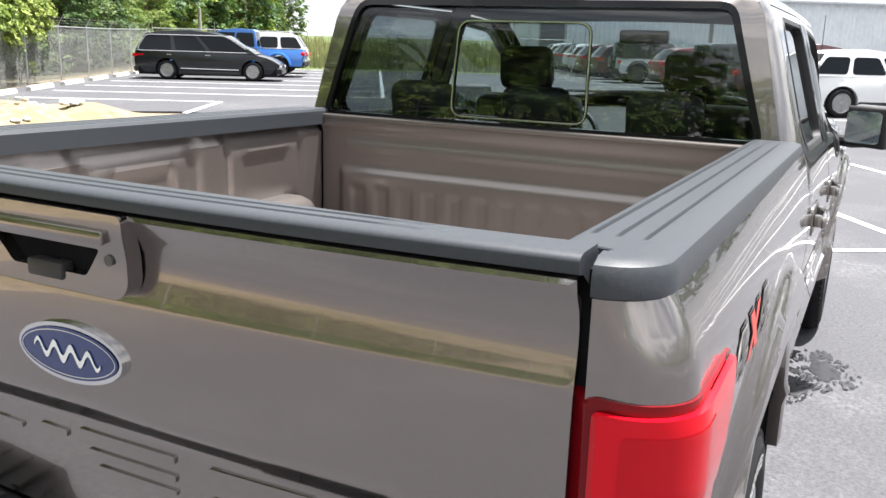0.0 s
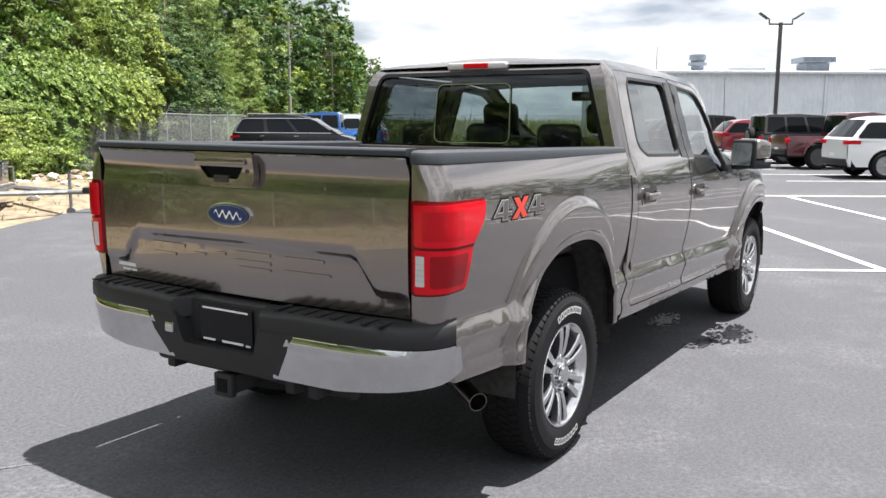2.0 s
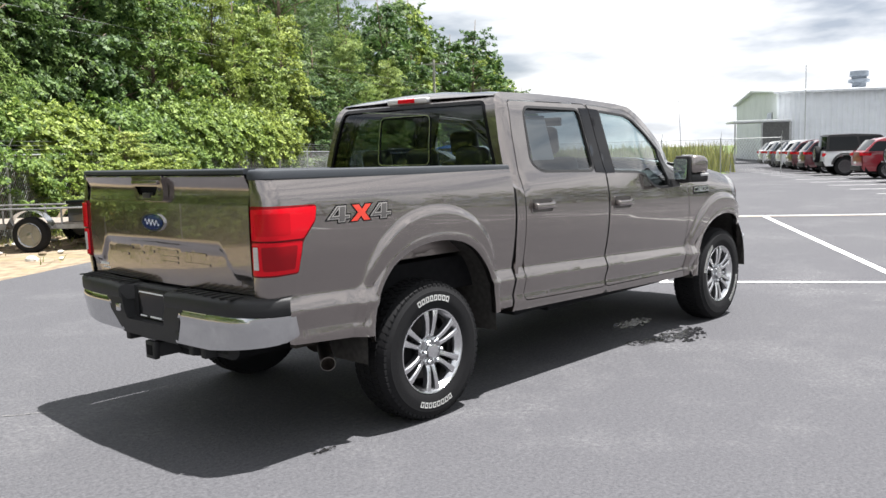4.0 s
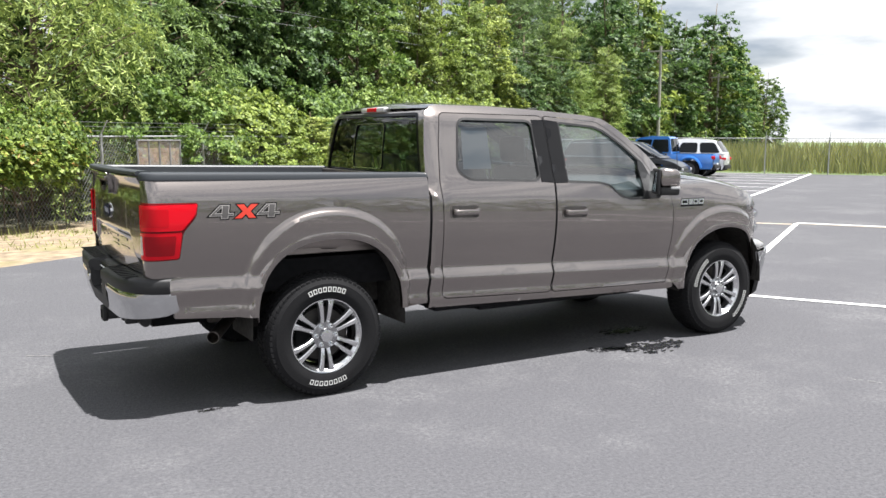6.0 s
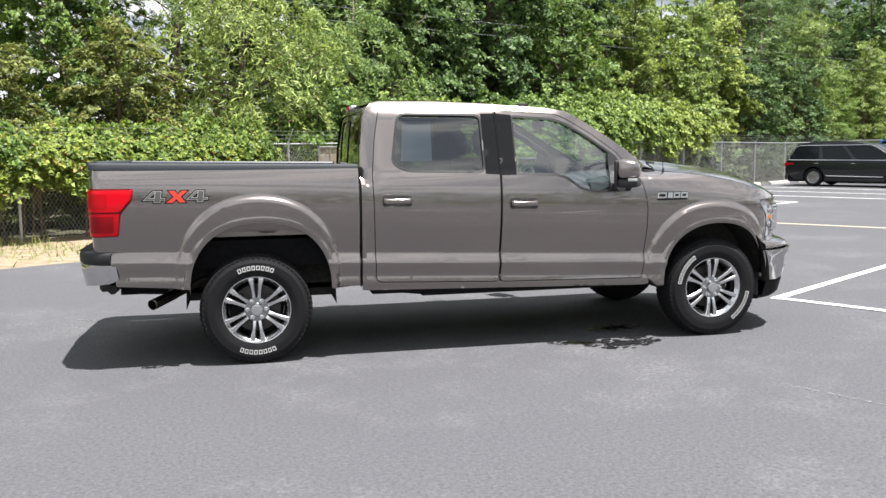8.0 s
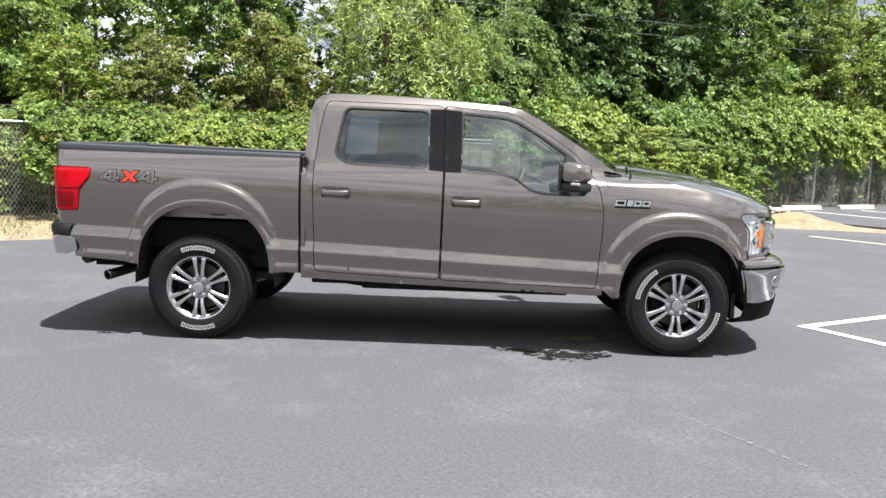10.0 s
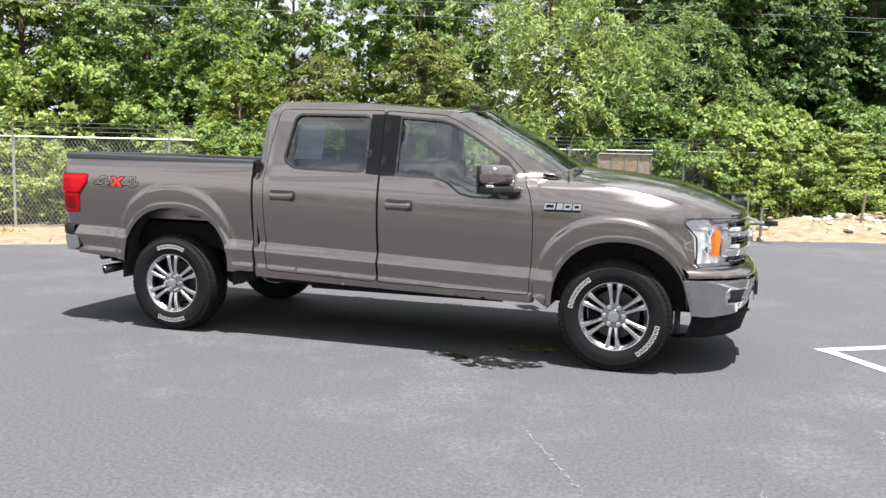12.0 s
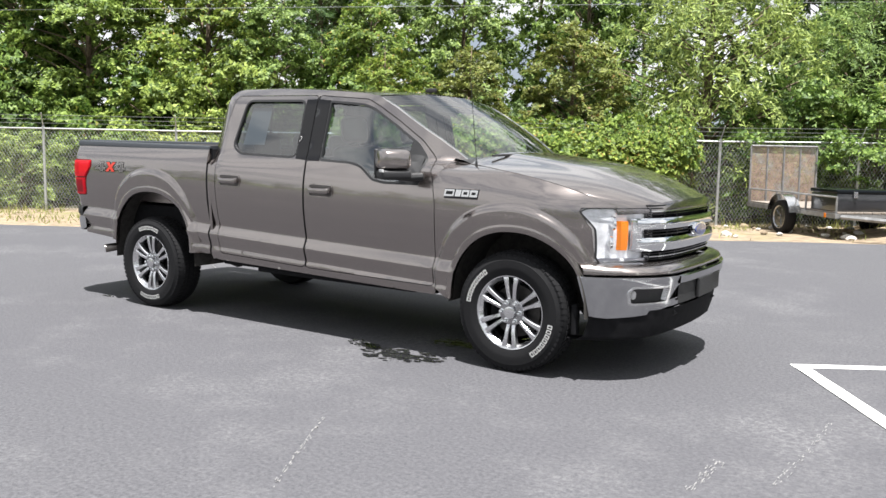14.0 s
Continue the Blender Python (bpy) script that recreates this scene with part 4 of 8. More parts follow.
def side(x, z):
    """The half width of the body at a place of its side."""
    w = z - belt(x)
    y = table(w, WAIST)
    if x < 0.775:
        if z > 1.34:
            y -= 0.045 * ((z - 1.34) / 0.12) ** 2
    elif z > 1.30:
        roof = 0.957 - (z - 1.36) * 0.30 - (4.0 * (z - 1.80) ** 2 if z > 1.80 else 0.0)
        y = lerp(y, roof, smooth(1.30, 1.40, z))
        if x < 0.93 and z > 1.2:
            y -= 0.05 * ((0.93 - x) / 0.145) ** 2
        if x > 2.4:
            y -= 0.16 * ((min(x, 3.15) - 2.4) / 0.8) ** 1.5 * (1 - smooth(3.2, 3.75, x)) * smooth(1.22 + 0.08 * smooth(2.7, 3.05, x), 1.40, z)
    if x > 2.85:
        d = fender_top(x) - z
        if d < 0.15:
            y -= 0.06 * (1 - max(0.0, d) / 0.15) ** 2 * smooth(2.85, 3.35, x) * (1 - 0.55 * smooth(3.85, 4.2, x))
        if x > 3.9:
            y -= curve(x, NOSE)
    for opening, bulge in ((R_OPEN, R_BULGE), (F_OPEN, F_BULGE)):
        if abs(x - opening[0]) < 0.8 and z < 1.4:
            y += 0.030 * (1 - smooth(0.94, 1.0, norm_arch(x, z, *bulge)))
            q = norm_arch(x, z, *opening)
            nose = curve(x, NOSE) if x > 3.9 else 0.0
            y = lerp(y, max(y + 0.004, 1.010 - nose), 1 - smooth(1.070, 1.100, q))
            y -= 0.007 * (1 - smooth(0.995, 1.035, q))
    return y


REAR_X, REAR_Y, REAR_U = -1.114, 0.870, 0.37


def corner(u, z, d=0.0):
    """A place on the bed's side that turns round the rear corner: u is x as far as -0.83, then runs on along the bend to the tailgate's gap."""
    y = side(max(u, -0.83), z)
    if u >= -0.83:
        return u, y + d, z
    run = -0.83 - REAR_X
    deep = y - REAR_Y
    r = min(0.085, deep)
    straight, bow = run - r, r * math.pi / 2
    k = min(1.0, (-0.83 - u) / REAR_U) * (straight + bow + deep - r)
    if k <= straight:
        return -0.83 - k, y + d, z
    if k <= straight + bow:
        a = (k - straight) / r
        return -0.83 - straight - r * math.sin(a) - d * math.sin(a), y - r * (1 - math.cos(a)) + d * math.cos(a), z
    return REAR_X - d, y - r - (k - straight - bow), z


def features(x0, x1):
    """Points along creases and arches, for the panels to follow."""
    out = []
    for x in np.arange(x0, x1, 0.03):
        out += [(x, belt(x) + w) for w in (-0.27, -0.240, -0.203, -0.180, -0.172, -0.080, -0.070, -0.010, 0.0, 0.014)]
    for x in np.arange(3.11, 4.18, 0.03):
        out += [(x, fender_top(x) - d) for d in (0.006, 0.014, 0.024, 0.036, 0.050, 0.068, 0.09)]
    for o, b in ((R_OPEN, R_BULGE), (F_OPEN, F_BULGE)):
        for k in range(91):
            t = math.pi * k / 90
            c, s = math.cos(t), math.sin(t)
            for q in (1.012, 1.024, 1.036, 1.053, 1.070, 1.080, 1.090, 1.100, 1.115):
                out.append((o[0] + q * o[2] * math.copysign(abs(c) ** (2 / o[4]), c), o[1] + q * o[3] * s ** (2 / o[4])))
            for q in (0.92, 0.94, 0.97, 1.0, 1.015):
                out.append((b[0] + q * b[2] * math.copysign(abs(c) ** (2 / b[4]), c), b[1] + q * b[3] * s ** (2 / b[4])))
    return [p for p in out if x0 <= p[0] <= x1]


R_DOOR = rounded([(0.885, 0.562), (0.868, 1.35), (0.90, 1.65), (0.945, 1.872), (1.855, 1.862), (1.862, 1.34), (1.852, 0.527)], 0.05)
F_DOOR = rounded([(1.858, 0.527), (1.868, 1.34), (1.861, 1.862), (2.36, 1.825), (2.47, 1.775), (2.66, 1.665), (2.87, 1.525), (2.975, 1.415), (3.05, 1.26), (3.083, 1.1),
                  (3.083, 0.9), (3.058, 0.507)], 0.03)
R_WIN = rounded([(1.02, 1.455), (1.085, 1.833), (1.742, 1.824), (1.748, 1.375), (1.12, 1.392)], 0.07)
F_WIN = rounded([(1.985, 1.815), (2.33, 1.787), (2.43, 1.755), (2.63, 1.64), (2.85, 1.495), (2.925, 1.40), (2.94, 1.215), (2.63, 1.213), (2.52, 1.233), (2.40, 1.325), (2.30, 1.348), (1.99, 1.362)], 0.03)
CAB = [(0.785, 0.505), (0.785, 1.36), (0.80, 1.60), (0.825, 1.80), (0.85, 1.87), (0.90, 1.912), (0.96, 1.925), (1.39, 1.925), (1.83, 1.905), (2.28, 1.872), (2.44, 1.848),
       (2.60, 1.765), (2.72, 1.692), (2.98, 1.535), (3.19, 1.392), (3.15, 1.378), (3.098, 1.374), (3.098, 0.465), (3.06, 0.45)]


def roof_z(x):
    return table(x, CAB[5:11])


BED = [(-1.20, 1.30), (-1.20, 1.46), (0.765, 1.431), (0.765, 0.545)] + arch(*R_OPEN, 0.540, 0.575) + [(-0.972, 0.612), (-1.000, 0.846), (-1.20, 0.860)]
FENDER = [(3.0985, 0.505), (3.0985, 1.372)] + [(x, fender_top(x)) for x in (3.2, 3.4, 3.6, 3.8, 3.9, 4.0, 4.1, 4.19, 4.25, 4.31)] + [(4.312, 1.120), (4.137, 1.117), (4.130, 1.090), (4.205, 0.985), (4.222, 0.80), (4.24, 0.775), (4.40, 0.765), (4.40, 0.712), (4.17, 0.705)] \
    + arch(*F_OPEN, 0.60, 0.445) + [(3.18, 0.44)]

for sg, hand in ((-1, "right"), (1, "left")):
    on = lambda x, z, d=0.0: (x, sg * (side(x, z) + d), z)
    turn_in = Vector((0, -sg * 0.035, 0))
    flip = sg > 0
    bend_on = lambda u, z, d=0.0: (corner(u, z, d)[0], sg * corner(u, z, d)[1], z)
    bm = panel(bmesh.new(), BED, bend_on, extra=features(-0.9, 0.76) + [(u, z) for u in np.arange(-1.19, -0.91, 0.014) for z in np.arange(0.70, 1.45, 0.03)], flange=turn_in, flip=flip)
    for v in bm.verts:
        if v.co.x < -1.10 and abs(v.co.y) < REAR_Y - 0.002:
            v.co.x, v.co.y = v.co.x + 0.035, sg * (REAR_Y + 0.001)
    part("bedside", bm, M_PAINT, truck, smooth=True, sharp=40)
    bm = panel(bmesh.new(), CAB, on, holes=(R_DOOR, F_DOOR), extra=features(0.79, 3.09), flange=turn_in * 1.4, flip=flip)
    part("cab_side", bm, M_PAINT, truck, smooth=True, sharp=40)
    bm = panel(bmesh.new(), FENDER, on, extra=features(3.1, 4.4), flange=turn_in, flip=flip)
    part("front_fender", bm, M_PAINT, truck, smooth=True, sharp=40)
    for name, door, win, trim, hx, hz, tint in (
            ("rear_door", R_DOOR, R_WIN, [(1.748, 1.370), (1.742, 1.828), (1.850, 1.830), (1.857, 1.362)], 1.05, 1.178, M_TINT),
            ("front_door", F_DOOR, F_WIN, [(1.869, 1.358), (1.863, 1.830), (1.986, 1.819), (1.992, 1.358)], 2.04, 1.138, M_CLEAR)):
        bm = panel(bmesh.new(), grow(door, -0.006), on, holes=(win,), extra=features(0.87, 3.08), flange=turn_in, flip=flip)
        d = part(name, bm, M_PAINT, truck, smooth=True, sharp=40)
        bm = panel(bmesh.new(), grow(win, 0.012), lambda x, z: on(x, z, -0.016), step=0.08, flip=flip)
        g = part("window_glass", bm, tint, d, "dark tinted glass" if tint is M_TINT else "lightly tinted glass", smooth=True)
        bm = panel(bmesh.new(), grow(win, 0.004), lambda x, z: on(x, z, 0.002), holes=(grow(win, -0.013),), step=0.03, flange=turn_in * 0.6, flip=flip)
        part("window_seal", bm, M_BLACK, d, smooth=True)
        bm = panel(bmesh.new(), trim, lambda x, z: on(x, z, 0.004), step=0.05, flange=turn_in * 0.3, flip=flip)
        part("pillar_trim", bm, M_GLOSSBLACK, d, "gloss black pillar trim", smooth=True)
        # handle: a bezel, a flat panel coloured dark as the cup's shade, a grip across it, a chrome strip
        bm = bmesh.new()
        cup = rounded([(hx - 0.12, hz - 0.05), (hx - 0.12, hz + 0.05), (hx + 0.12, hz + 0.045), (hx + 0.12, hz - 0.055)], 0.03)
        panel(bm, cup, lambda x, z: on(x, z, 0.004), holes=(grow(cup, -0.008),), step=0.012, flange=turn_in * 0.3, flip=flip)
        part("handle_bezel", bm, M_PAINT, d, smooth=True)
        bm = bmesh.new()
        dip = grow(cup, -0.008)
        panel(bm, dip, lambda x, z: on(x, z, 0.003 - 0.0 * x), step=0.012, flip=flip)
        part("handle_cup", bm, M_CUP, d, "shaded handle recess", smooth=True)
        bm = bmesh.new()
        yy = side(hx, hz)
        box(bm, hx - 0.098, hx + 0.098, yy + 0.022 if sg > 0 else -(yy + 0.044), yy + 0.044 if sg > 0 else -(yy + 0.022), hz - 0.024, hz + 0.016, 0.012, seg=3)
        box(bm, hx - 0.105, hx - 0.075, min(sg * yy, sg * (yy + 0.03)), max(sg * yy, sg * (yy + 0.03)), hz - 0.018, hz + 0.022, 0.005)
        box(bm, hx + 0.075, hx + 0.105, min(sg * yy, sg * (yy + 0.03)), max(sg * yy, sg * (yy + 0.03)), hz - 0.018, hz + 0.022, 0.005)
        h = part("door_handle", bm, M_PAINT, d, smooth=True)
    # black strip laid over the body paint as the shade in the door gap
    bm = panel(bmesh.new(), [(1.8505, 0.535), (1.8605, 1.34), (1.8535, 1.855), (1.8625, 1.855), (1.8695, 1.34), (1.8595, 0.535)], lambda x, z: on(x, z, 0.0012), step=0.008, flip=flip)
    part("pillar_seal", bm, M_UNDER, truck, "black seal between the doors", smooth=True)
    # black strip near the surface stands for the shade between cab and bed
    bm = panel(bmesh.new(), [(0.7655, 0.56), (0.7655, 1.425), (0.7845, 1.425), (0.7845, 0.56)], lambda x, z: (x, sg * (min(side(0.76, z), side(0.79, z)) - 0.006), z), step=0.008, flip=flip)
    part("gap_seal", bm, M_UNDER, truck, "black seal between cab and load bed", smooth=True)
    # sail trim and mirror
    bm = panel(bmesh.new(), [(2.76, 1.222), (2.925, 1.222), (2.905, 1.41), (2.845, 1.485), (2.79, 1.515)], lambda x, z: on(x, z, 0.002), step=0.05, flange=turn_in * 0.5, flip=flip)
    part("mirror_sail", bm, M_BLACK, truck, "black mirror mount")
    mirror = part("mirror_housing", box(bmesh.new(), -0.085, 0.110, -0.135, 0.135, -0.035, 0.138, 0.050, seg=4), M_PAINT, truck, smooth=True)
    for v in mirror.data.vertices:
        f = smooth(-0.02, 0.125, v.co.x)
        v.co.y *= 1 - 0.16 * f
        v.co.z = v.co.z * (1 - 0.15 * f)
    mirror.matrix_basis = pose(2.835, sg * 1.145, 1.345, 0, 0, sg * 34) @ Matrix.Scale(0.88, 4)
    bm = box(bmesh.new(), -0.078, 0.100, -0.122, 0.122, -0.106, -0.030, 0.024, seg=3)
    tube(bm, [(0.0, -sg * 0.02, -0.075), (0.0, -sg * 0.14, -0.09), (0.0, -sg * 0.24, -0.085)], 0.035, 10)
    part("mirror_base", bm, M_BLACK, mirror, "black lower mirror shell and arm", smooth=True)
    bm = box(bmesh.new(), -0.102, -0.070, -0.130, 0.130, -0.103, 0.130, 0.016, seg=3)
    part("mirror_rim", bm, M_BLACK, mirror, "black mirror rim", smooth=True)
    bm = panel(bmesh.new(), rounded([(-0.102, -0.078), (0.102, -0.078), (0.102, 0.104), (-0.102, 0.104)], 0.03), lambda y, z: (-0.120 + 0.12 * (y * sg) + 0.06 * z, y, z), step=0.04, flip=True)
    part("mirror_glass", bm, M_MIRRORGLASS, mirror, smooth=True)
    bm = box(bmesh.new(), 0.02, 0.098, sg * 0.118 - 0.008, sg * 0.118 + 0.008, -0.05, -0.028, 0.004)
    part("turn_signal", bm, M_WHITELENS, mirror)
    # tail lamp: round the rear corner, an upper and a lower lens in a dark frame
    TL = rounded([(-1.198, 1.308), (-0.815, 1.302), (-0.826, 1.222), (-0.905, 1.125), (-0.932, 0.968), (-1.198, 0.962)], 0.018)
    lamp_on = lambda u, z, d: bend_on(u, z, 0.004 + d)
    deep_in = turn_in + Vector((0.03, 0, 0))
    bm = panel(bmesh.new(), TL, lambda x, z: lamp_on(x, z, 0.0), step=0.02, flange=deep_in, flip=flip)
    lamp = part("tail_lamp", bm, M_DARKRED, truck, "red tail lamp wrapping the rear corner", smooth=True)
    bm = panel(bmesh.new(), rounded([(-1.180, 1.292), (-0.825, 1.294), (-0.838, 1.228), (-0.912, 1.142), (-1.180, 1.142)], 0.012), lambda x, z: lamp_on(x, z, 0.010), step=0.018,
               flange=deep_in * 0.25, flip=flip)
    part("red_lens", bm, M_REDLENS, lamp, "bright red upper lens", smooth=True)
    bm = panel(bmesh.new(), rounded([(-1.182, 1.132), (-0.914, 1.132), (-0.940, 0.976), (-1.182, 0.972)], 0.014), lambda x, z: lamp_on(x, z, 0.008),
               holes=([(-1.176, 1.112), (-1.142, 1.112), (-1.142, 1.0), (-1.176, 1.0)],), step=0.018, flange=deep_in * 0.25, flip=flip)
    part("red_lens", bm, M_REDLENS, lamp, "red lower lens", smooth=True)
    bm = panel(bmesh.new(), rounded([(-1.175, 1.111), (-1.143, 1.111), (-1.143, 1.001), (-1.175, 1.001)], 0.004), lambda x, z: lamp_on(x, z, 0.009), step=0.012, flange=deep_in * 0.3, flip=flip)
    part("reverse_lens", bm, M_WHITELENS, lamp, "white reversing lens", smooth=True)
    for z0 in (1.02, 1.04, 1.06, 1.08):
        bm = panel(bmesh.new(), [(-1.174, z0), (-1.144, z0), (-1.144, z0 + 0.003), (-1.174, z0 + 0.003)], lambda x, z: lamp_on(x, z, 0.0105), step=0.02, flip=flip)
        part("lens_rib", bm, M_SILVERDECAL, lamp)
    RG = rounded([(-1.150, 1.270), (-0.985, 1.270), (-0.985, 1.165), (-1.150, 1.165)], 0.012)
    bm = panel(bmesh.new(), RG, lambda x, z: lamp_on(x, z, 0.0108), step=0.018, flip=flip)
    part("lens_panel", bm, M_MIDRED, lamp, smooth=True)
    bm = panel(bmesh.new(), rounded([(-1.125, 1.112), (-0.945, 1.112), (-0.962, 0.995), (-1.125, 0.995)], 0.012), lambda x, z: lamp_on(x, z, 0.0092), step=0.018, flip=flip)
    part("lens_panel", bm, M_DEEPRED, lamp, smooth=True)
    bm = box(bmesh.new(), -1.090, -1.05, min(sg * 0.835, sg * 0.874), max(sg * 0.835, sg * 0.874), 0.87, 1.462)
    part("gate_seal", bm, M_UNDER, truck)
    # inner arch liners
    for o, ww in ((R_OPEN, 0.42), (F_OPEN, 0.40)):
        bm = bmesh.new()
        line_ = [(x, z) for x, z in arch(o[0], o[1], o[2] + 0.03, o[3] + 0.02, o[4], 0.42, 0.42, 24)]
        loft(bm, [[(x, sg * 0.975, z) for x, z in line_], [(x, sg * (0.975 - ww), z) for x, z in line_]])
        f = [bm.verts.new((x, sg * (0.975 - ww), z)) for x, z in line_]
        bm.faces.new(f)
        part("wheel_liner", bm, M_LINER, truck, "black wheel-arch liner")
    # four-wheel-drive lettering on the bedside
    FOUR = [(0, 0.20), (0.40, 1.0), (0.80, 1.0), (0.80, 0.42), (1.0, 0.42), (1.0, 0.20), (0.80, 0.20), (0.80, 0.0), (0.50, 0.0), (0.50, 0.20)]
    EYE4 = [(0.27, 0.42), (0.50, 0.42), (0.50, 0.83)]
    CROSS = [(0.0, 0.0), (0.34, 0.5), (0.04, 1.0), (0.36, 1.0), (0.53, 0.70), (0.70, 1.0), (1.0, 1.0), (0.70, 0.5), (0.98, 0.0), (0.66, 0.0), (0.50, 0.30), (0.33, 0.0)]
    for x0, wide, shape, eye, colour in ((-0.756, 0.150, FOUR, EYE4, M_GREYDECAL), (-0.597, 0.135, CROSS, None, M_REDDECAL), (-0.466, 0.150, FOUR, EYE4, M_GREYDECAL)):
        if sg > 0:
            x0 = -1.078 - x0 - wide
        spot = lambda q: (x0 + wide * (q[0] if sg < 0 else 1 - q[0]) + 0.012 * q[1], 1.200 + 0.083 * q[1])
        ring = [spot(q) for q in shape]
        hole = [spot(q) for q in eye] if eye else None
        for off, mat, lift in ((0.0065, M_GLOSSBLACK, 0.0016), (0.0, M_SILVERDECAL if eye else colour, 0.0026)) + (((-0.0045, colour, 0.0036),) if eye else ()):
            bm = panel(bmesh.new(), grow(ring, off) if off else ring, lambda x, z: on(x, z, lift), holes=(grow(hole, -off) if off else hole,) if eye else (), step=0.03, flip=flip)
            part("decal_letter", bm, mat, truck, "red letter of the four-wheel-drive decal" if mat is M_REDDECAL else "grey character of the four-wheel-drive decal")
    # badge on the fender: plain raised bars
    bx = 3.16
    for a, b, hollow in ((0.0, 0.078, 0.012), (0.088, 0.132, 0.0), (0.138, 0.196, 0.014), (0.202, 0.262, 0.014)):
        ring = [(bx + a, 1.150), (bx + b, 1.150), (bx + b + 0.008, 1.196), (bx + a + 0.008, 1.196)]
        bm = panel(bmesh.new(), ring, lambda x, z: on(x, z, 0.008), holes=(grow(ring, -hollow),) if hollow else (), step=0.05, flange=turn_in * 0.25, flip=flip)
        part("fender_badge", bm, M_SATIN, truck, "satin chrome fender badge block")
    bm = panel(bmesh.new(), [(bx + 0.0, 1.134), (bx + 0.262, 1.134), (bx + 0.274, 1.200), (bx + 0.010, 1.200)], lambda x, z: on(x, z, 0.004), step=0.05, flange=turn_in * 0.2, flip=flip)
    part("fender_badge", bm, M_GLOSSBLACK, truck, "dark fender badge plate")

# roof
bm = bmesh.new()
rows = []
US = [-1, -0.985, -0.95, -0.9, -0.8, -0.65, -0.45, -0.2, 0, 0.2, 0.45, 0.65, 0.8, 0.9, 0.95, 0.985, 1]
for x in (0.872, 0.90, 0.95, 1.05, 1.3, 1.6, 1.9, 2.15, 2.3, 2.40, 2.44):
    zr = roof_z(max(0.9, x)) - (0.012 if x < 0.89 else 0)
    yr = side(max(0.9, x), zr) - 0.002
    rows.append([(x + (0.10 * (1 - u * u) * smooth(2.1, 2.44, x)) - 0.04 * (1 - u * u) * (1 - smooth(0.87, 1.1, x)), u * yr,
                  zr + (0.042 * (1 - abs(u) ** 2.2) - (0.008 if 0.4 < abs(u) < 0.7 else 0)) * smooth(0.80, 1.05, x)) for u in US])
loft(bm, rows)
bmesh.ops.recalc_face_normals(bm, faces=bm.faces[:])
if sum(f.normal.z for f in bm.faces) < 0:
    bmesh.ops.reverse_faces(bm, faces=bm.faces[:])
part("roof", bm, M_PAINT, truck, smooth=True)


# black slab across the body gives the cab-to-bed gap its darkness
part("bed_seal", box(bmesh.new(), 0.766, 0.784, -0.935, 0.935, 0.56, 1.425), M_UNDER, truck, "black gap between cab and load bed")
# rear wall of the cab with its window
def back_x(z):
    return table(z, [(0.5, 0.785), (1.36, 0.785), (1.60, 0.80), (1.80, 0.825), (1.87, 0.85), (1.912, 0.90)])


def back_y(z):
    return side(back_x(z), z) - 0.001


def back_on(y, z, d=0.0):
    h = back_y(z)
    return (back_x(z) - 0.035 * (1 - min(1, abs(y) / h) ** 2) - d, y, z)


zz = [0.75, 1.0, 1.2, 1.3, 1.36, 1.42, 1.5, 1.6, 1.7, 1.8, 1.85, 1.875, 1.895, 1.908]
wall_ = [(-back_y(z), z) for z in zz] + [(back_y(z), z) for z in zz[::-1]]
R_GLASS = rounded([(-0.835, 1.425), (0.835, 1.425), (0.70, 1.868), (-0.70, 1.868)], 0.05)
bm = panel(bmesh.new(), wall_, lambda y, z: back_on(y, z), holes=(R_GLASS,), step=0.04, flange=Vector((0.03, 0, 0)), flip=True)
back = part("cab_back", bm, M_PAINT, truck, smooth=True)
bm = panel(bmesh.new(), grow(R_GLASS, 0.01), lambda y, z: back_on(y, z, -0.010), step=0.08, flip=True)
g = part("rear_window_glass", bm, M_REARGLASS, back, "dark tinted rear window", smooth=True)
bm = panel(bmesh.new(), grow(R_GLASS, 0.004), lambda y, z: back_on(y, z, 0.002), holes=(grow(R_GLASS, -0.018),), step=0.03, flange=Vector((0.02, 0, 0)), flip=True)
part("window_seal", bm, M_GLOSSBLACK, back, smooth=True)
SL = rounded([(-0.26, 1.455), (0.26, 1.455), (0.25, 1.80), (-0.25, 1.80)], 0.05)
bm = panel(bmesh.new(), SL, lambda y, z: back_on(y, z, -0.003), holes=(grow(SL, -0.009),), step=0.03, flange=Vector((0.012, 0, 0)), flip=True)
part("sliding_pane_frame", bm, M_GLOSSBLACK, back, "black frame of the sliding pane", smooth=True)
bm = panel(bmesh.new(), grow(SL, 0.0), lambda y, z: back_on(y, z, -0.001), holes=(grow(SL, -0.006),), step=0.03, flip=True)
part("sliding_pane_edge", bm, M_SATIN, back, "thin bright edge of the sliding pane", smooth=True)
# third brake lamp under the roof's rear edge
bm = bmesh.new()
box(bm, 0.812, 0.87, -0.20, 0.20, 1.884, 1.923, 0.014)
lamp = part("high_brake_lamp", bm, M_WHITELENS, truck, "white and red high brake lamp", smooth=True)
bm = bmesh.new()
box(bm, 0.807, 0.83, -0.085, 0.085, 1.888, 1.919, 0.008)
part("red_lens", bm, M_REDLENS, lamp, smooth=True)

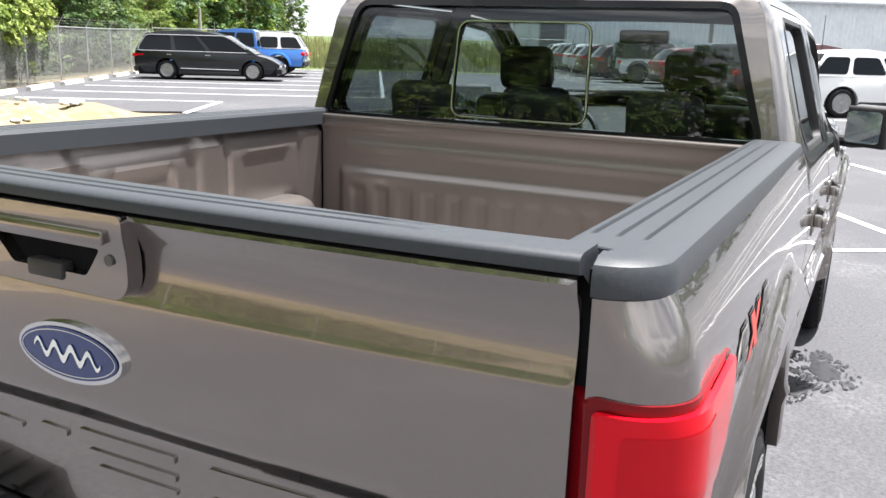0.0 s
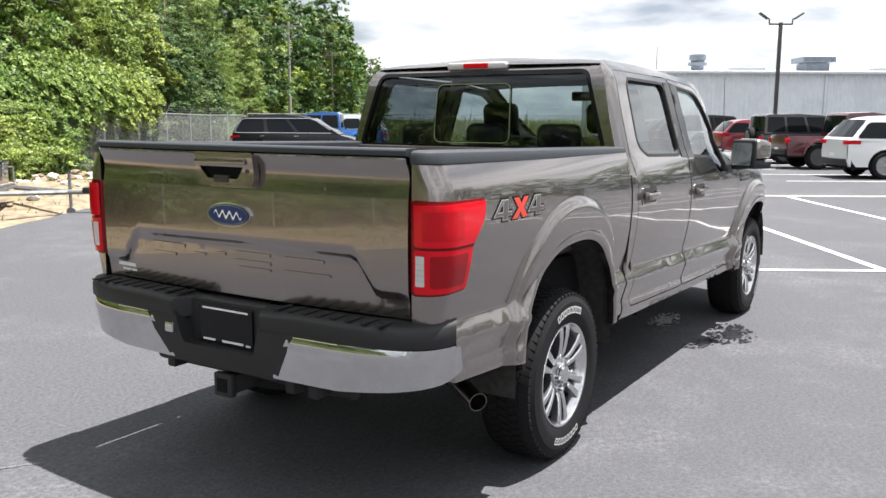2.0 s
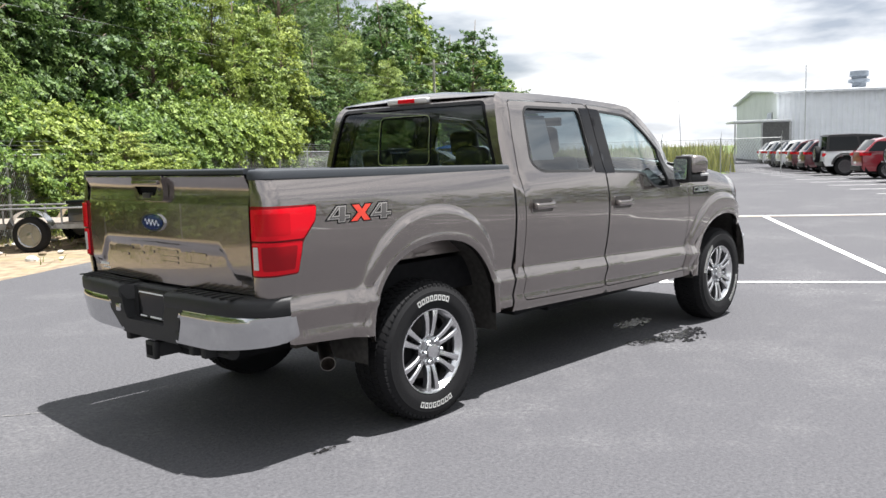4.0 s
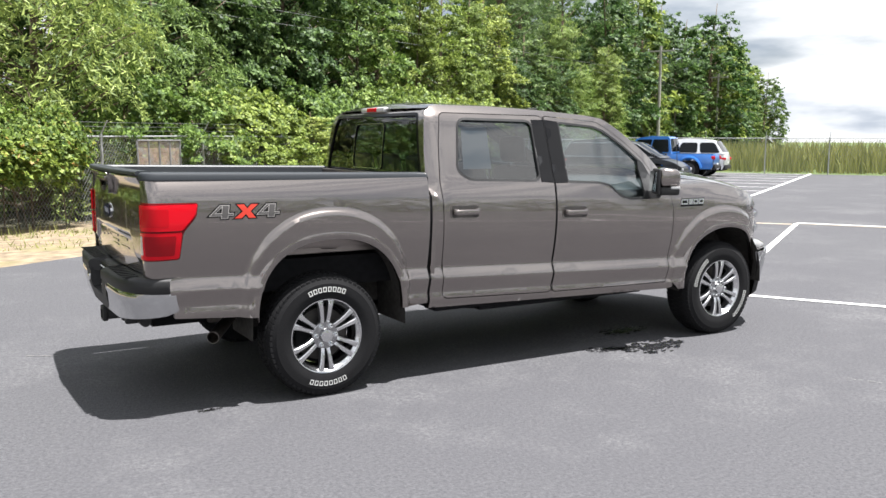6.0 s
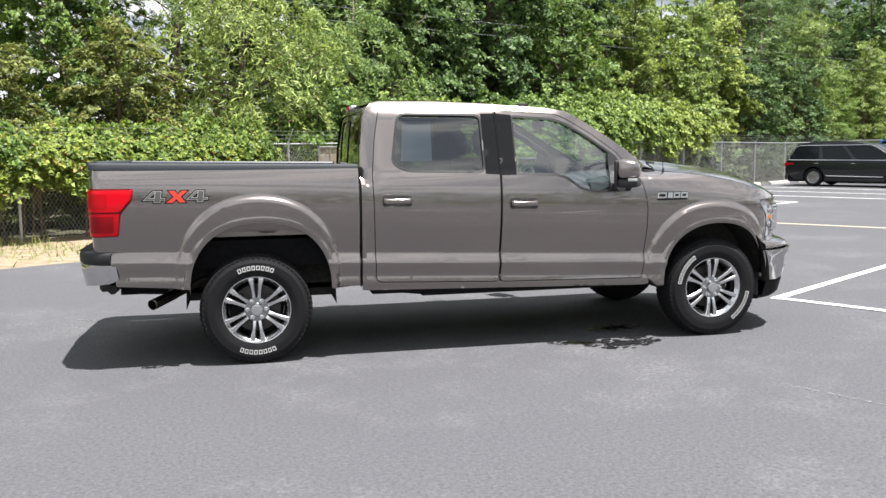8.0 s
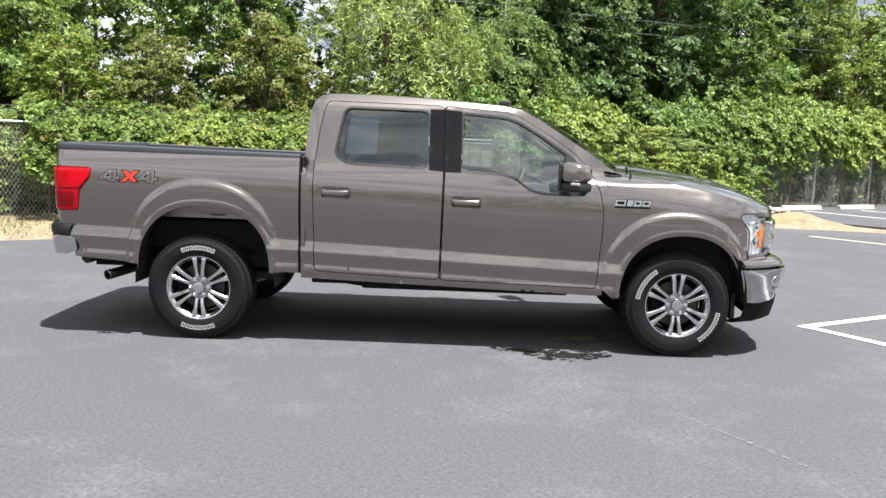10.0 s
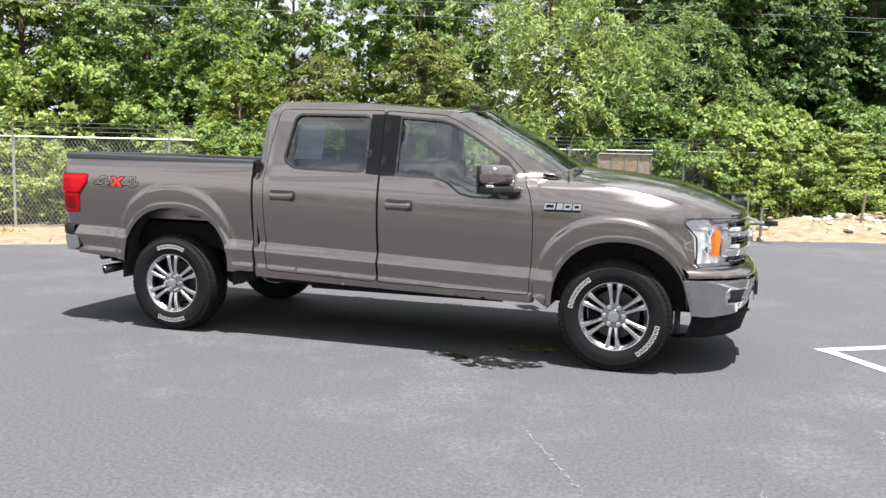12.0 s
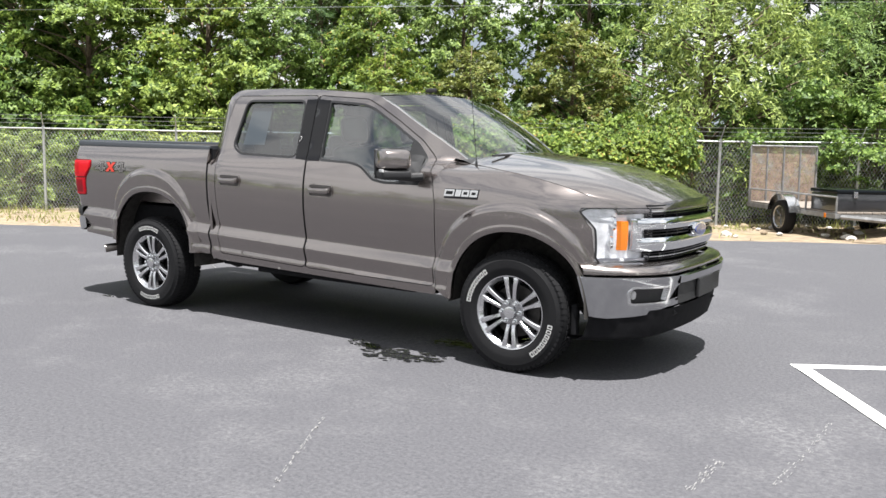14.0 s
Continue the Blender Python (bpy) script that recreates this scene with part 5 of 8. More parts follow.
# windscreen, cowl, wipers
bm = bmesh.new()
rows = []
for v in np.linspace(0, 1, 9):
    xe, ze = lerp(2.452, 3.185, v), lerp(1.843, 1.390, v)
    ye = side(xe, ze) - 0.012
    rows.append([(xe + lerp(0.10, 0.17, v) * (1 - u * u), u * ye, ze + lerp(0.040, 0.015, v) * (1 - u * u) + 0.012 * math.sin(math.pi * v)) for u in np.linspace(-1, 1, 15)])
loft(bm, rows)
bmesh.ops.recalc_face_normals(bm, faces=bm.faces[:])
if sum(f.normal.x for f in bm.faces) < 0:
    bmesh.ops.reverse_faces(bm, faces=bm.faces[:])
g = part("windscreen", bm, M_SCREEN, truck, "lightly tinted windscreen", smooth=True)
bm = bmesh.new()
rows = [[(3.13 + 0.16 * (1 - u * u) + d, u * 0.80, 1.392 + 0.012 * (1 - u * u) + h) for u in np.linspace(-1, 1, 15)] for d, h in ((-0.03, 0.012), (0.05, 0.0), (0.11, -0.02), (0.14, -0.05))]
loft(bm, rows)
cowl = part("cowl_panel", bm, M_BLACK, truck, "black plastic cowl", smooth=True)
for y0, y1 in ((-0.62, 0.0), (0.02, 0.66)):
    bm = bmesh.new()
    tube(bm, [(3.27 + 0.10 * (1 - (y0 / 0.8) ** 2), y0, 1.425), (3.24 + 0.12 * (1 - (y1 / 0.8) ** 2), lerp(y0, y1, 0.5), 1.437), (3.20 + 0.15 * (1 - (y1 / 0.8) ** 2), y1, 1.432)], 0.009, 6)
    part("wiper", bm, M_BLACK, cowl, "black wiper arm", smooth=True)

# front end: bent along one curve seen from above
def nose(y):
    return curve(abs(y), [(0, 4.555), (0.3, 4.545), (0.5, 4.51), (0.62, 4.46), (0.72, 4.385), (0.80, 4.30), (0.87, 4.215), (0.93, 4.10)])


def nose_on(y, z, d=0.0):
    return (nose(y) + 0.02 * (1 - (z - 0.95) ** 2 / 0.04) + d, y, z)


# bonnet
HOOD_Y = side(4.31, fender_top(4.31)) - 0.006
bm = bmesh.new()
rows = []
for v in [-0.03, 0, 0.05, 0.15, 0.3, 0.45, 0.6, 0.72, 0.82, 0.9, 0.95, 0.98, 1.0, 1.006]:
    row = []
    for u in [-1, -0.97, -0.9, -0.8, -0.7, -0.62, -0.56, -0.50, -0.35, -0.18, 0, 0.18, 0.35, 0.50, 0.56, 0.62, 0.70, 0.8, 0.9, 0.97, 1]:
        vv = max(0, min(1, v))
        xe = lerp(3.17, 4.31, vv)
        x = lerp(3.17 + 0.17 * (1 - u * u), nose(u * HOOD_Y) - nose(HOOD_Y) + 4.31 + 0.03 * (1 - u * u), v)
        ye = side(xe, fender_top(xe)) - 0.006
        dome = 0.016 * (1 - smooth(0.50, 0.62, abs(u)))
        z = fender_top(xe) + 0.004 + (0.062 * (1 - abs(u) ** 2.6) * (1 - 0.62 * smooth(0.55, 1.0, v))) + dome * (1 - 0.6 * vv)
        if v > 1:
            z -= 0.03
            x += 0.006
        row.append((x, u * ye, z))
    rows.append(row)
loft(bm, rows)
bmesh.ops.recalc_face_normals(bm, faces=bm.faces[:])
if sum(f.normal.z for f in bm.faces) < 0:
    bmesh.ops.reverse_faces(bm, faces=bm.faces[:])
rim = [e for e in bm.edges if len(e.link_faces) == 1]
r = bmesh.ops.extrude_edge_only(bm, edges=rim)
bmesh.ops.translate(bm, vec=(0, 0, -0.03), verts=[g for g in r["geom"] if isinstance(g, bmesh.types.BMVert)])
part("bonnet", bm, M_PAINT, truck, smooth=True)


back_off = Vector((-0.04, 0, 0))
bm = panel(bmesh.new(), rounded([(-0.61, 0.775), (0.61, 0.775), (0.61, 1.145), (-0.61, 1.145)], 0.03), lambda y, z: nose_on(y, z, -0.045), step=0.05)
grille = part("grille", bm, M_UNDER, truck, "black slatted grille with chrome bars")
for z0 in (0.785, 0.821, 1.075, 1.111, 1.129, 0.945, 0.965):
    bm = panel(bmesh.new(), [(-0.62, z0), (0.62, z0), (0.62, z0 + 0.008), (-0.62, z0 + 0.008)], lambda y, z: nose_on(y, z, 0.0), step=0.05, flange=back_off)
    part("slat", bm, M_GLOSSBLACK, grille, smooth=True)
for z0 in (0.803, 1.093):
    bm = panel(bmesh.new(), [(-0.60, z0), (0.60, z0), (0.60, z0 + 0.007), (-0.60, z0 + 0.007)], lambda y, z: nose_on(y, z, 0.004), step=0.05, flange=back_off)
    part("slat", bm, M_SATIN, grille, "thin satin chrome slat", smooth=True)
for z0, z1 in ((0.985, 1.055), (0.845, 0.93)):
    bm = panel(bmesh.new(), rounded([(-0.712, z0), (0.712, z0), (0.712, z1), (-0.712, z1)], 0.02), lambda y, z: nose_on(y, z, 0.028 - 6 * (z - (z0 + z1) / 2) ** 2), step=0.03, flange=back_off)
    part("chrome_bar", bm, M_CHROME, grille, "chrome grille bar", smooth=True)
for sg in (-1, 1):
    bm = panel(bmesh.new(), rounded([(sg * 0.690, 0.845), (sg * 0.716, 0.845), (sg * 0.716, 1.055), (sg * 0.690, 1.055)][::sg], 0.02), lambda y, z: nose_on(y, z, 0.024), step=0.03, flange=back_off)
    part("chrome_bar", bm, M_CHROME, grille, "chrome end of the grille bars", smooth=True)
for y in (-0.45, -0.3, 0.3, 0.45):
    bm = panel(bmesh.new(), [(y - 0.004, 0.78), (y + 0.004, 0.78), (y + 0.004, 1.14), (y - 0.004, 1.14)], lambda y, z: nose_on(y, z, -0.01), step=0.05, flange=back_off)
    part("rib", bm, M_GLOSSBLACK, grille)
badge_ring = [(0.125 * math.cos(a), 0.955 + 0.05 * math.sin(a)) for a in np.linspace(0, 2 * math.pi, 40, endpoint=False)]
bm = panel(bmesh.new(), badge_ring, lambda y, z: nose_on(y, z, 0.045), step=0.03, flange=back_off)
part("badge", bm, M_CHROME, grille, "chrome oval badge")
bm = panel(bmesh.new(), grow(badge_ring, -0.012), lambda y, z: nose_on(y, z, 0.049), step=0.03, flange=back_off * 0.1)
part("badge_face", bm, M_BLUE, grille, "blue oval badge face")
for sg in (-1, 1):
    HL = [(0.60, 0.778), (0.60, 1.116), (0.895, 1.112), (0.917, 1.090), (0.874, 0.985), (0.864, 0.80), (0.845, 0.768)]
    HL = rounded([(sg * y, z) for y, z in HL], 0.015)
    bm = panel(bmesh.new(), HL, lambda y, z: nose_on(y, z, -0.05), step=0.04, flip=(area(HL) < 0))
    lamp = part("headlamp", bm, M_LAMPSILVER, truck, "clear headlamp with chrome and amber insides", smooth=True)
    for cy, cz, r in ((0.79, 1.02, 0.045), (0.80, 0.90, 0.045)):
        bm = bmesh.new()
        lathe(bm, [(r * 1.15, 0.0), (r, 0.02), (r * 0.75, 0.0), (0.001, -0.015)], 20, pose(nose(cy) - 0.02, sg * cy, cz, 0, 0, -90 + sg * -40))
        part("projector", bm, M_CHROME, lamp, smooth=True)
    bm = panel(bmesh.new(), [(sg * y, z) for y, z in ((0.726, 0.85), (0.726, 1.035), (0.760, 1.035), (0.756, 0.85))], lambda y, z: nose_on(y, z, -0.018), step=0.03, flange=back_off)
    part("amber_reflector", bm, M_AMBER, lamp, "amber side reflector", smooth=True)
    bm = panel(bmesh.new(), [(sg * y, z) for y, z in ((0.60, 0.778), (0.62, 0.80), (0.845, 0.80), (0.868, 0.79), (0.845, 0.768))], lambda y, z: nose_on(y, z, -0.012), step=0.03, flange=back_off)
    part("lamp_trim", bm, M_CHROME, lamp, smooth=True)
    bm = panel(bmesh.new(), HL, lambda y, z: nose_on(y, z, 0.0), step=0.04)
    g = part("lens", bm, M_LAMPGLASS, lamp, "clear lamp lens", smooth=True)
    g.visible_shadow = False
    seam = grow(HL, 0.004)
    bm = panel(bmesh.new(), seam, lambda y, z: nose_on(y, z, -0.002), holes=(grow(HL, -0.001),), step=0.03, flange=back_off * 0.15)
    part("lamp_rim", bm, M_BLACK, lamp, smooth=True)


def bumper_front(p):
    """A place on the front bumper's line, by the distance from its middle."""
    x = curve(p, [(0, 4.675), (0.4, 4.66), (0.6, 4.625), (0.75, 4.565), (0.87, 4.48), (0.97, 4.375), (1.06, 4.24), (1.10, 4.17)])
    y = curve(p, [(0, 0), (0.4, 0.40), (0.6, 0.598), (0.75, 0.735), (0.87, 0.825), (0.97, 0.90), (1.06, 0.958), (1.10, 0.968)])
    return x, y


for sg in (-1, 1):
    fb = lambda p, z, d=0.0: (bumper_front(p)[0] + d - 0.30 * max(0.0, 0.69 - z) - 0.5 * max(0.0, z - 0.680), sg * (bumper_front(p)[1] + d * 0.3), z)
    chrome = [(0.42, 0.688), (0.80, 0.694), (1.095, 0.690), (1.01, 0.435), (0.95, 0.428), (0.62, 0.455), (0.30, 0.47), (0.30, 0.505), (0.43, 0.515), (0.45, 0.60)]
    FOG = rounded([(0.55, 0.520), (0.56, 0.628), (0.86, 0.632), (0.885, 0.60), (0.855, 0.520)], 0.02)
    bm = panel(bmesh.new(), rounded(chrome, 0.012), fb, holes=(FOG,), step=0.035, flange=Vector((-0.03, 0, 0)), flip=sg < 0)
    bumper = part("front_bumper", bm, M_FRONTCHROME, truck, "chrome front bumper half", smooth=True)
    bm = panel(bmesh.new(), grow(FOG, 0.01), lambda p, z: fb(p, z, -0.035), step=0.05, flip=sg < 0)
    part("fog_recess", bm, M_BLACK, bumper, "black fog lamp recess", smooth=True)
    bm = panel(bmesh.new(), grow(FOG, 0.006), lambda p, z: fb(p, z, 0.004), holes=(grow(FOG, -0.008),), step=0.03, flange=Vector((-0.04, 0, 0)), flip=sg < 0)
    part("fog_bezel", bm, M_SATIN, bumper, smooth=True)
    x, y = bumper_front(0.815)
    bm = lathe(bmesh.new(), [(0.027, 0.02), (0.027, 0.0), (0.021, -0.008), (0.001, -0.012)], 20, pose(x - 0.065, sg * y, 0.578, 0, 0, 90))
    part("fog_lamp", bm, M_WHITELENS, bumper, "small round fog lamp", smooth=True)
    bm = bmesh.new()
    tube(bm, [(4.48, sg * 0.42, 0.445), (4.585, sg * 0.42, 0.447), (4.61, sg * 0.42, 0.43), (4.585, sg * 0.42, 0.412), (4.48, sg * 0.42, 0.41)], 0.011, 8)
    part("tow_hook", bm, M_BLACK, truck, "black tow hook", smooth=True)
# painted strip between the bumper and the grille
bm = bmesh.new()
rows = []
for k, z in ((0.10, 0.702), (0.05, 0.708), (0.04, 0.722), (0.16, 0.742), (0.46, 0.758), (0.8, 0.768), (1.0, 0.772)):
    row = []
    for p in np.linspace(-1.08, 1.08, 49):
        bx_, by_ = bumper_front(abs(p))
        row.append((lerp(bx_ - 0.018, nose(by_) + 0.026, k), math.copysign(by_ * lerp(0.985, 0.97, k), p), z))
    rows.append(row)
loft(bm, rows)
bmesh.ops.recalc_face_normals(bm, faces=bm.faces[:])
if sum(f.normal.x for f in bm.faces) < 0:
    bmesh.ops.reverse_faces(bm, faces=bm.faces[:])
part("nose_strip", bm, M_PAINT, truck, smooth=True)
bm = bmesh.new()
loft(bm, [[(bumper_front(abs(p))[0] - 0.02, math.copysign(bumper_front(abs(p))[1], p), z) for p in np.linspace(-0.46, 0.46, 13)] for z in (0.50, 0.55, 0.60, 0.645)])
c = part("bumper_centre", bm, M_BLACK, truck, "black centre of the front bumper", smooth=True)
bm = bmesh.new()
loft(bm, [[(bumper_front(abs(p))[0] + d, math.copysign(bumper_front(abs(p))[1], p), z) for p in np.linspace(-0.47, 0.47, 13)] for d, z in ((-0.02, 0.632), (-0.002, 0.638), (0.0, 0.680), (-0.010, 0.690), (-0.09, 0.694))])
part("bumper_top", bm, M_FRONTCHROME, truck, "chrome top strip of the front bumper", smooth=True)
bm = bmesh.new()
box(bm, 4.655, 4.678, -0.155, 0.155, 0.505, 0.635, 0.006)
part("plate_holder", bm, M_BLACK, truck, "black empty front plate holder")
bm = bmesh.new()
ps = [-1.04, -0.9, -0.7, -0.5, -0.25, 0, 0.25, 0.5, 0.7, 0.9, 1.04]
loft(bm, [[(bumper_front(abs(p))[0] - d, math.copysign(bumper_front(abs(p))[1], p) * 0.97, z) for p in ps] for d, z in ((0.05, 0.47), (0.06, 0.40), (0.09, 0.30), (0.14, 0.275), (0.3, 0.285))])
part("air_dam", bm, M_UNDER, truck, "black lower air dam", smooth=True)
for sg in (-1, 1):
    bm = bmesh.new()
    box(bm, 4.10, 4.14, sg * 0.90 - 0.03, sg * 0.90 + 0.03, 0.30, 0.50, 0.01)
    part("splash_guard", bm, M_UNDER, truck, "black splash guard behind the bumper")
bm = bmesh.new()
box(bm, 4.0, 4.36, -0.56, 0.56, 0.40, 1.08)
part("radiator_bay", bm, M_UNDER, truck)

# ---- the truck's load bed ----
def bed_z(x):
    return 1.461 - 0.016 * (x + 1.105)


for sg in (-1, 1):
    bm = bmesh.new()
    rows = []
    for u in list(np.linspace(-1.20, -0.84, 25)) + [-0.78, -0.70] + list(np.arange(-0.6, 0.77, 0.15)) + [0.765]:
        x, yo, _ = corner(u, 1.44)
        z = bed_z(x)
        e = corner(u, 1.44, 0.010)
        o, inn = Vector((x, yo)), Vector((max(x, -1.062), 0.866 if x < -1.05 else 0.800))
        w = Vector((e[0] - x, e[1] - yo)) / 0.010
        cut = 0.005 * smooth(-1.0, -0.96, u) * (1 - smooth(0.70, 0.74, u))
        prof = [(o + w * 0.004, -0.028), (o + w * 0.010, -0.024), (o + w * 0.010, 0.002), (o + w * 0.004, 0.014), (o - w * 0.006, 0.019)]
        for q in (0.34, 0.60, 0.84):
            for dq, dh in ((-0.035, 0), (-0.02, -1), (0.02, -1), (0.035, 0)):
                prof.append((o.lerp(inn, q + dq), 0.021 + cut * dh))
        prof += [(o.lerp(inn, 0.95), 0.019), (inn, 0.010), (inn + Vector((0, -0.003)), -0.04)]
        rows.append([(p.x, sg * p.y, z + h) for p, h in prof])
    vs_ = loft(bm, rows)
    bm.faces.new(vs_[0] if sg > 0 else vs_[0][::-1])
    bm.faces.new(vs_[-1][::-1] if sg > 0 else vs_[-1])
    bmesh.ops.recalc_face_normals(bm, faces=bm.faces[:])
    part("bed_rail", bm, M_RAIL, truck, "grey-black plastic bed rail cap", smooth=True, sharp=28)
    # inner wall with pressed posts and pockets
    def inner(x, z):
        y = 0.815
        for c in (-1.02, -0.52, 0.10, 0.66):
            y -= 0.010 * (1 - smooth(0.045, 0.075, abs(x - c)))
        for c in (-0.78, -0.21, 0.38):
            d = max(abs(x - c) / 0.20, abs(z - 1.235) / 0.115)
            y -= 0.010 * (smooth(0.58, 0.70, d) - smooth(0.88, 1.0, d))
        y += 0.02 * smooth(1.36, 1.39, z)
        return y
    bm = bmesh.new()
    loft(bm, [[(x, sg * inner(x, z), z) for x in np.arange(-1.08, 0.751, 0.018)] for z in list(np.arange(0.93, 1.41, 0.018)) + [1.435]])
    bmesh.ops.recalc_face_normals(bm, faces=bm.faces[:])
    part("bed_inner_wall", bm, M_BEDPAINT, truck, "pressed inner wall of the load bed", smooth=True)
    bm = bmesh.new()
    box(bm, -0.42, 0.50, min(sg * 0.64, sg * 0.82), max(sg * 0.64, sg * 0.82), 0.92, 1.16, 0.07, seg=4)
    part("wheel_house", bm, M_BEDPAINT, truck, smooth=True)
bm = bmesh.new()
ys = np.arange(-0.815, 0.8151, 0.012)
rib = lambda y: 0.022 * (smooth(0.28, 0.42, abs((y / 0.17) % 1 - 0.5)) if abs(y) < 0.77 else 0)
loft(bm, [[(x, y, 0.925 + rib(y)) for y in ys] for x in (-1.08, -0.3, 0.4, 0.76)])
part("bed_floor", bm, M_BEDPAINT, truck, "ribbed load-bed floor", smooth=True)


def bulk(y, z):
    x = 0.745
    x -= 0.012 * smooth(1.372, 1.388, z)
    d = max(abs(z - 1.318) / 0.014, 0)
    if abs(y) < 0.70:
        x -= 0.006 * (1 - smooth(0.4, 1.4, d))
    x -= 0.016 * (1 - smooth(1.210, 1.235, z)) * (1 - smooth(0.70, 0.74, abs(y)))
    if abs(y) < 0.70 and 0.93 < z < 1.19:
        k = abs(((y + 0.045) / 0.105) % 1 - 0.5) * 0.105
        d2 = max(k / 0.030, abs(z - 1.06) / 0.105)
        x += 0.006 * (1 - smooth(0.80, 1.05, d2))
    return x


bm = bmesh.new()
loft(bm, [[(bulk(y, z), y, z) for y in np.arange(-0.815, 0.8151, 0.0105)] for z in list(np.arange(0.93, 1.40, 0.0115)) + [1.41, 1.425]])
bmesh.ops.recalc_face_normals(bm, faces=bm.faces[:])
part("bed_bulkhead", bm, M_BEDPAINT, truck, "pressed front wall of the load bed", smooth=True, sharp=60)
bm = bmesh.new()
box(bm, 0.725, 0.772, -0.83, 0.83, 1.415, 1.432, 0.005)
part("bulkhead_cap", bm, M_BEDPAINT, truck, smooth=True)


# ---- tailgate ----
def gate_line(y):
    return table(abs(y), [(0, 1.108), (0.60, 1.098), (0.63, 1.085), (0.705, 0.975), (0.73, 0.966), (0.9, 0.964)])


def gate(y, z):
    x = curve(z, [(0.86, -1.141), (0.95, -1.147), (1.10, -1.151), (1.25, -1.150), (1.310, -1.148), (1.315, -1.1472), (1.319, -1.1458), (1.324, -1.1450), (1.36, -1.140), (1.39, -1.140), (1.42, -1.149), (1.440, -1.162),
                  (1.449, -1.166), (1.456, -1.164), (1.461, -1.157), (1.464, -1.148)])
    x += 0.017 * (1 - smooth(gate_line(y) - 0.034, gate_line(y) + 0.008, z)) * (1 - smooth(0.80, 0.85, abs(y)) * 0.5)
    return x + 0.035 * (y / 0.85) ** 2


extra = []
for y in np.arange(-0.84, 0.845, 0.02):
    extra += [(y, gate_line(y) + d) for d in (-0.030, -0.020, -0.010, 0.0, 0.008)]
for y in np.arange(-0.845, 0.846, 0.0125):
    extra += [(y, z) for z in (1.300, 1.308, 1.314, 1.320, 1.324, 1.336, 1.44, 1.449, 1.456, 1.461)]
for y in np.arange(0.59, 0.745, 0.006):
    for sg in (-1, 1):
        extra += [(sg * y, gate_line(y) + d) for d in (-0.034, -0.026, -0.018, -0.010, -0.002, 0.008)]
GATE = rounded([(-0.854, 0.868), (0.854, 0.868), (0.854, 1.464), (-0.854, 1.464)], 0.008)
bm = panel(bmesh.new(), GATE, lambda y, z: (gate(y, z), y, z), extra=extra, step=0.022, flange=Vector((0.014, 0, 0)), flip=True)
tailgate = part("tailgate", bm, M_PAINT, truck, "closed tailgate with a stamped lower panel", smooth=True)
bm = bmesh.new()
rows = []
for y in np.linspace(-0.858, 0.858, 41):
    c = 0.035 * (y / 0.85) ** 2
    g = 0.004 if abs(y) < 0.62 else 0.0
    rows.append([(-1.152 + c, y, 1.460), (-1.169 + c, y, 1.464), (-1.171 + c, y, 1.480), (-1.166 + c, y, 1.486), (-1.155 + c, y, 1.489), (-1.140 + c, y, 1.489), (-1.137 + c, y, 1.489 - g), (-1.131 + c, y, 1.489 - g), (-1.128 + c, y, 1.489),
                 (-1.112 + c, y, 1.489), (-1.109 + c, y, 1.489 - g), (-1.103 + c, y, 1.489 - g), (-1.100 + c, y, 1.489), (-1.066, y, 1.486), (-1.058, y, 1.476), (-1.058, y, 1.42)])
cv = loft(bm, rows)
bm.faces.new(cv[0])
bm.faces.new(cv[-1][::-1])
bmesh.ops.recalc_face_normals(bm, faces=bm.faces[:])
part("tailgate_cap", bm, M_RAIL, tailgate, "grey-black ridged tailgate top cap", smooth=True, sharp=50)
bm = bmesh.new()
box(bm, -1.075, -1.055, -0.83, 0.83, 0.90, 1.46, 0.004)
part("tailgate_inner", bm, M_BEDPAINT, tailgate)
# handle: bezel, dark pocket, pull
HB = rounded([(-0.140, 1.322), (0.145, 1.322), (0.165, 1.36), (0.165, 1.458), (-0.160, 1.458), (-0.160, 1.345)], 0.014)
HP = rounded([(-0.070, 1.352), (0.100, 1.352), (0.145, 1.400), (-0.105, 1.400)], 0.008)
bm = panel(bmesh.new(), HB, lambda y, z: (-1.172 - 0.008 * smooth(1.38, 1.44, z), y, z), holes=(HP,), step=0.02, flange=Vector((0.03, 0, 0)), flip=True)
handle = part("tailgate_handle", bm, M_PAINT, tailgate, "tailgate handle with a dark pocket", smooth=True)
bm = panel(bmesh.new(), grow(HP, 0.004), lambda y, z: (-1.148, y, z), step=0.05, flip=True)
part("handle_pocket", bm, M_UNDER, tailgate, "dark handle pocket")
bm = bmesh.new()
box(bm, -1.178, -1.150, -0.020, 0.062, 1.336, 1.366, 0.006)
part("handle_pull", bm, M_CUP, tailgate, smooth=True)
bm = bmesh.new()
box(bm, -1.188, -1.176, -0.125, 0.160, 1.410, 1.432, 0.004)
part("handle_lip", bm, M_PAINT, tailgate, smooth=True)
bm = lathe(bmesh.new(), [(0.009, 0.006), (0.009, -0.003), (0.001, -0.003)], 14, pose(-1.173, -0.125, 1.385, 0, 0, -90))
part("lock", bm, M_ALLOYDARK, tailgate, smooth=True)
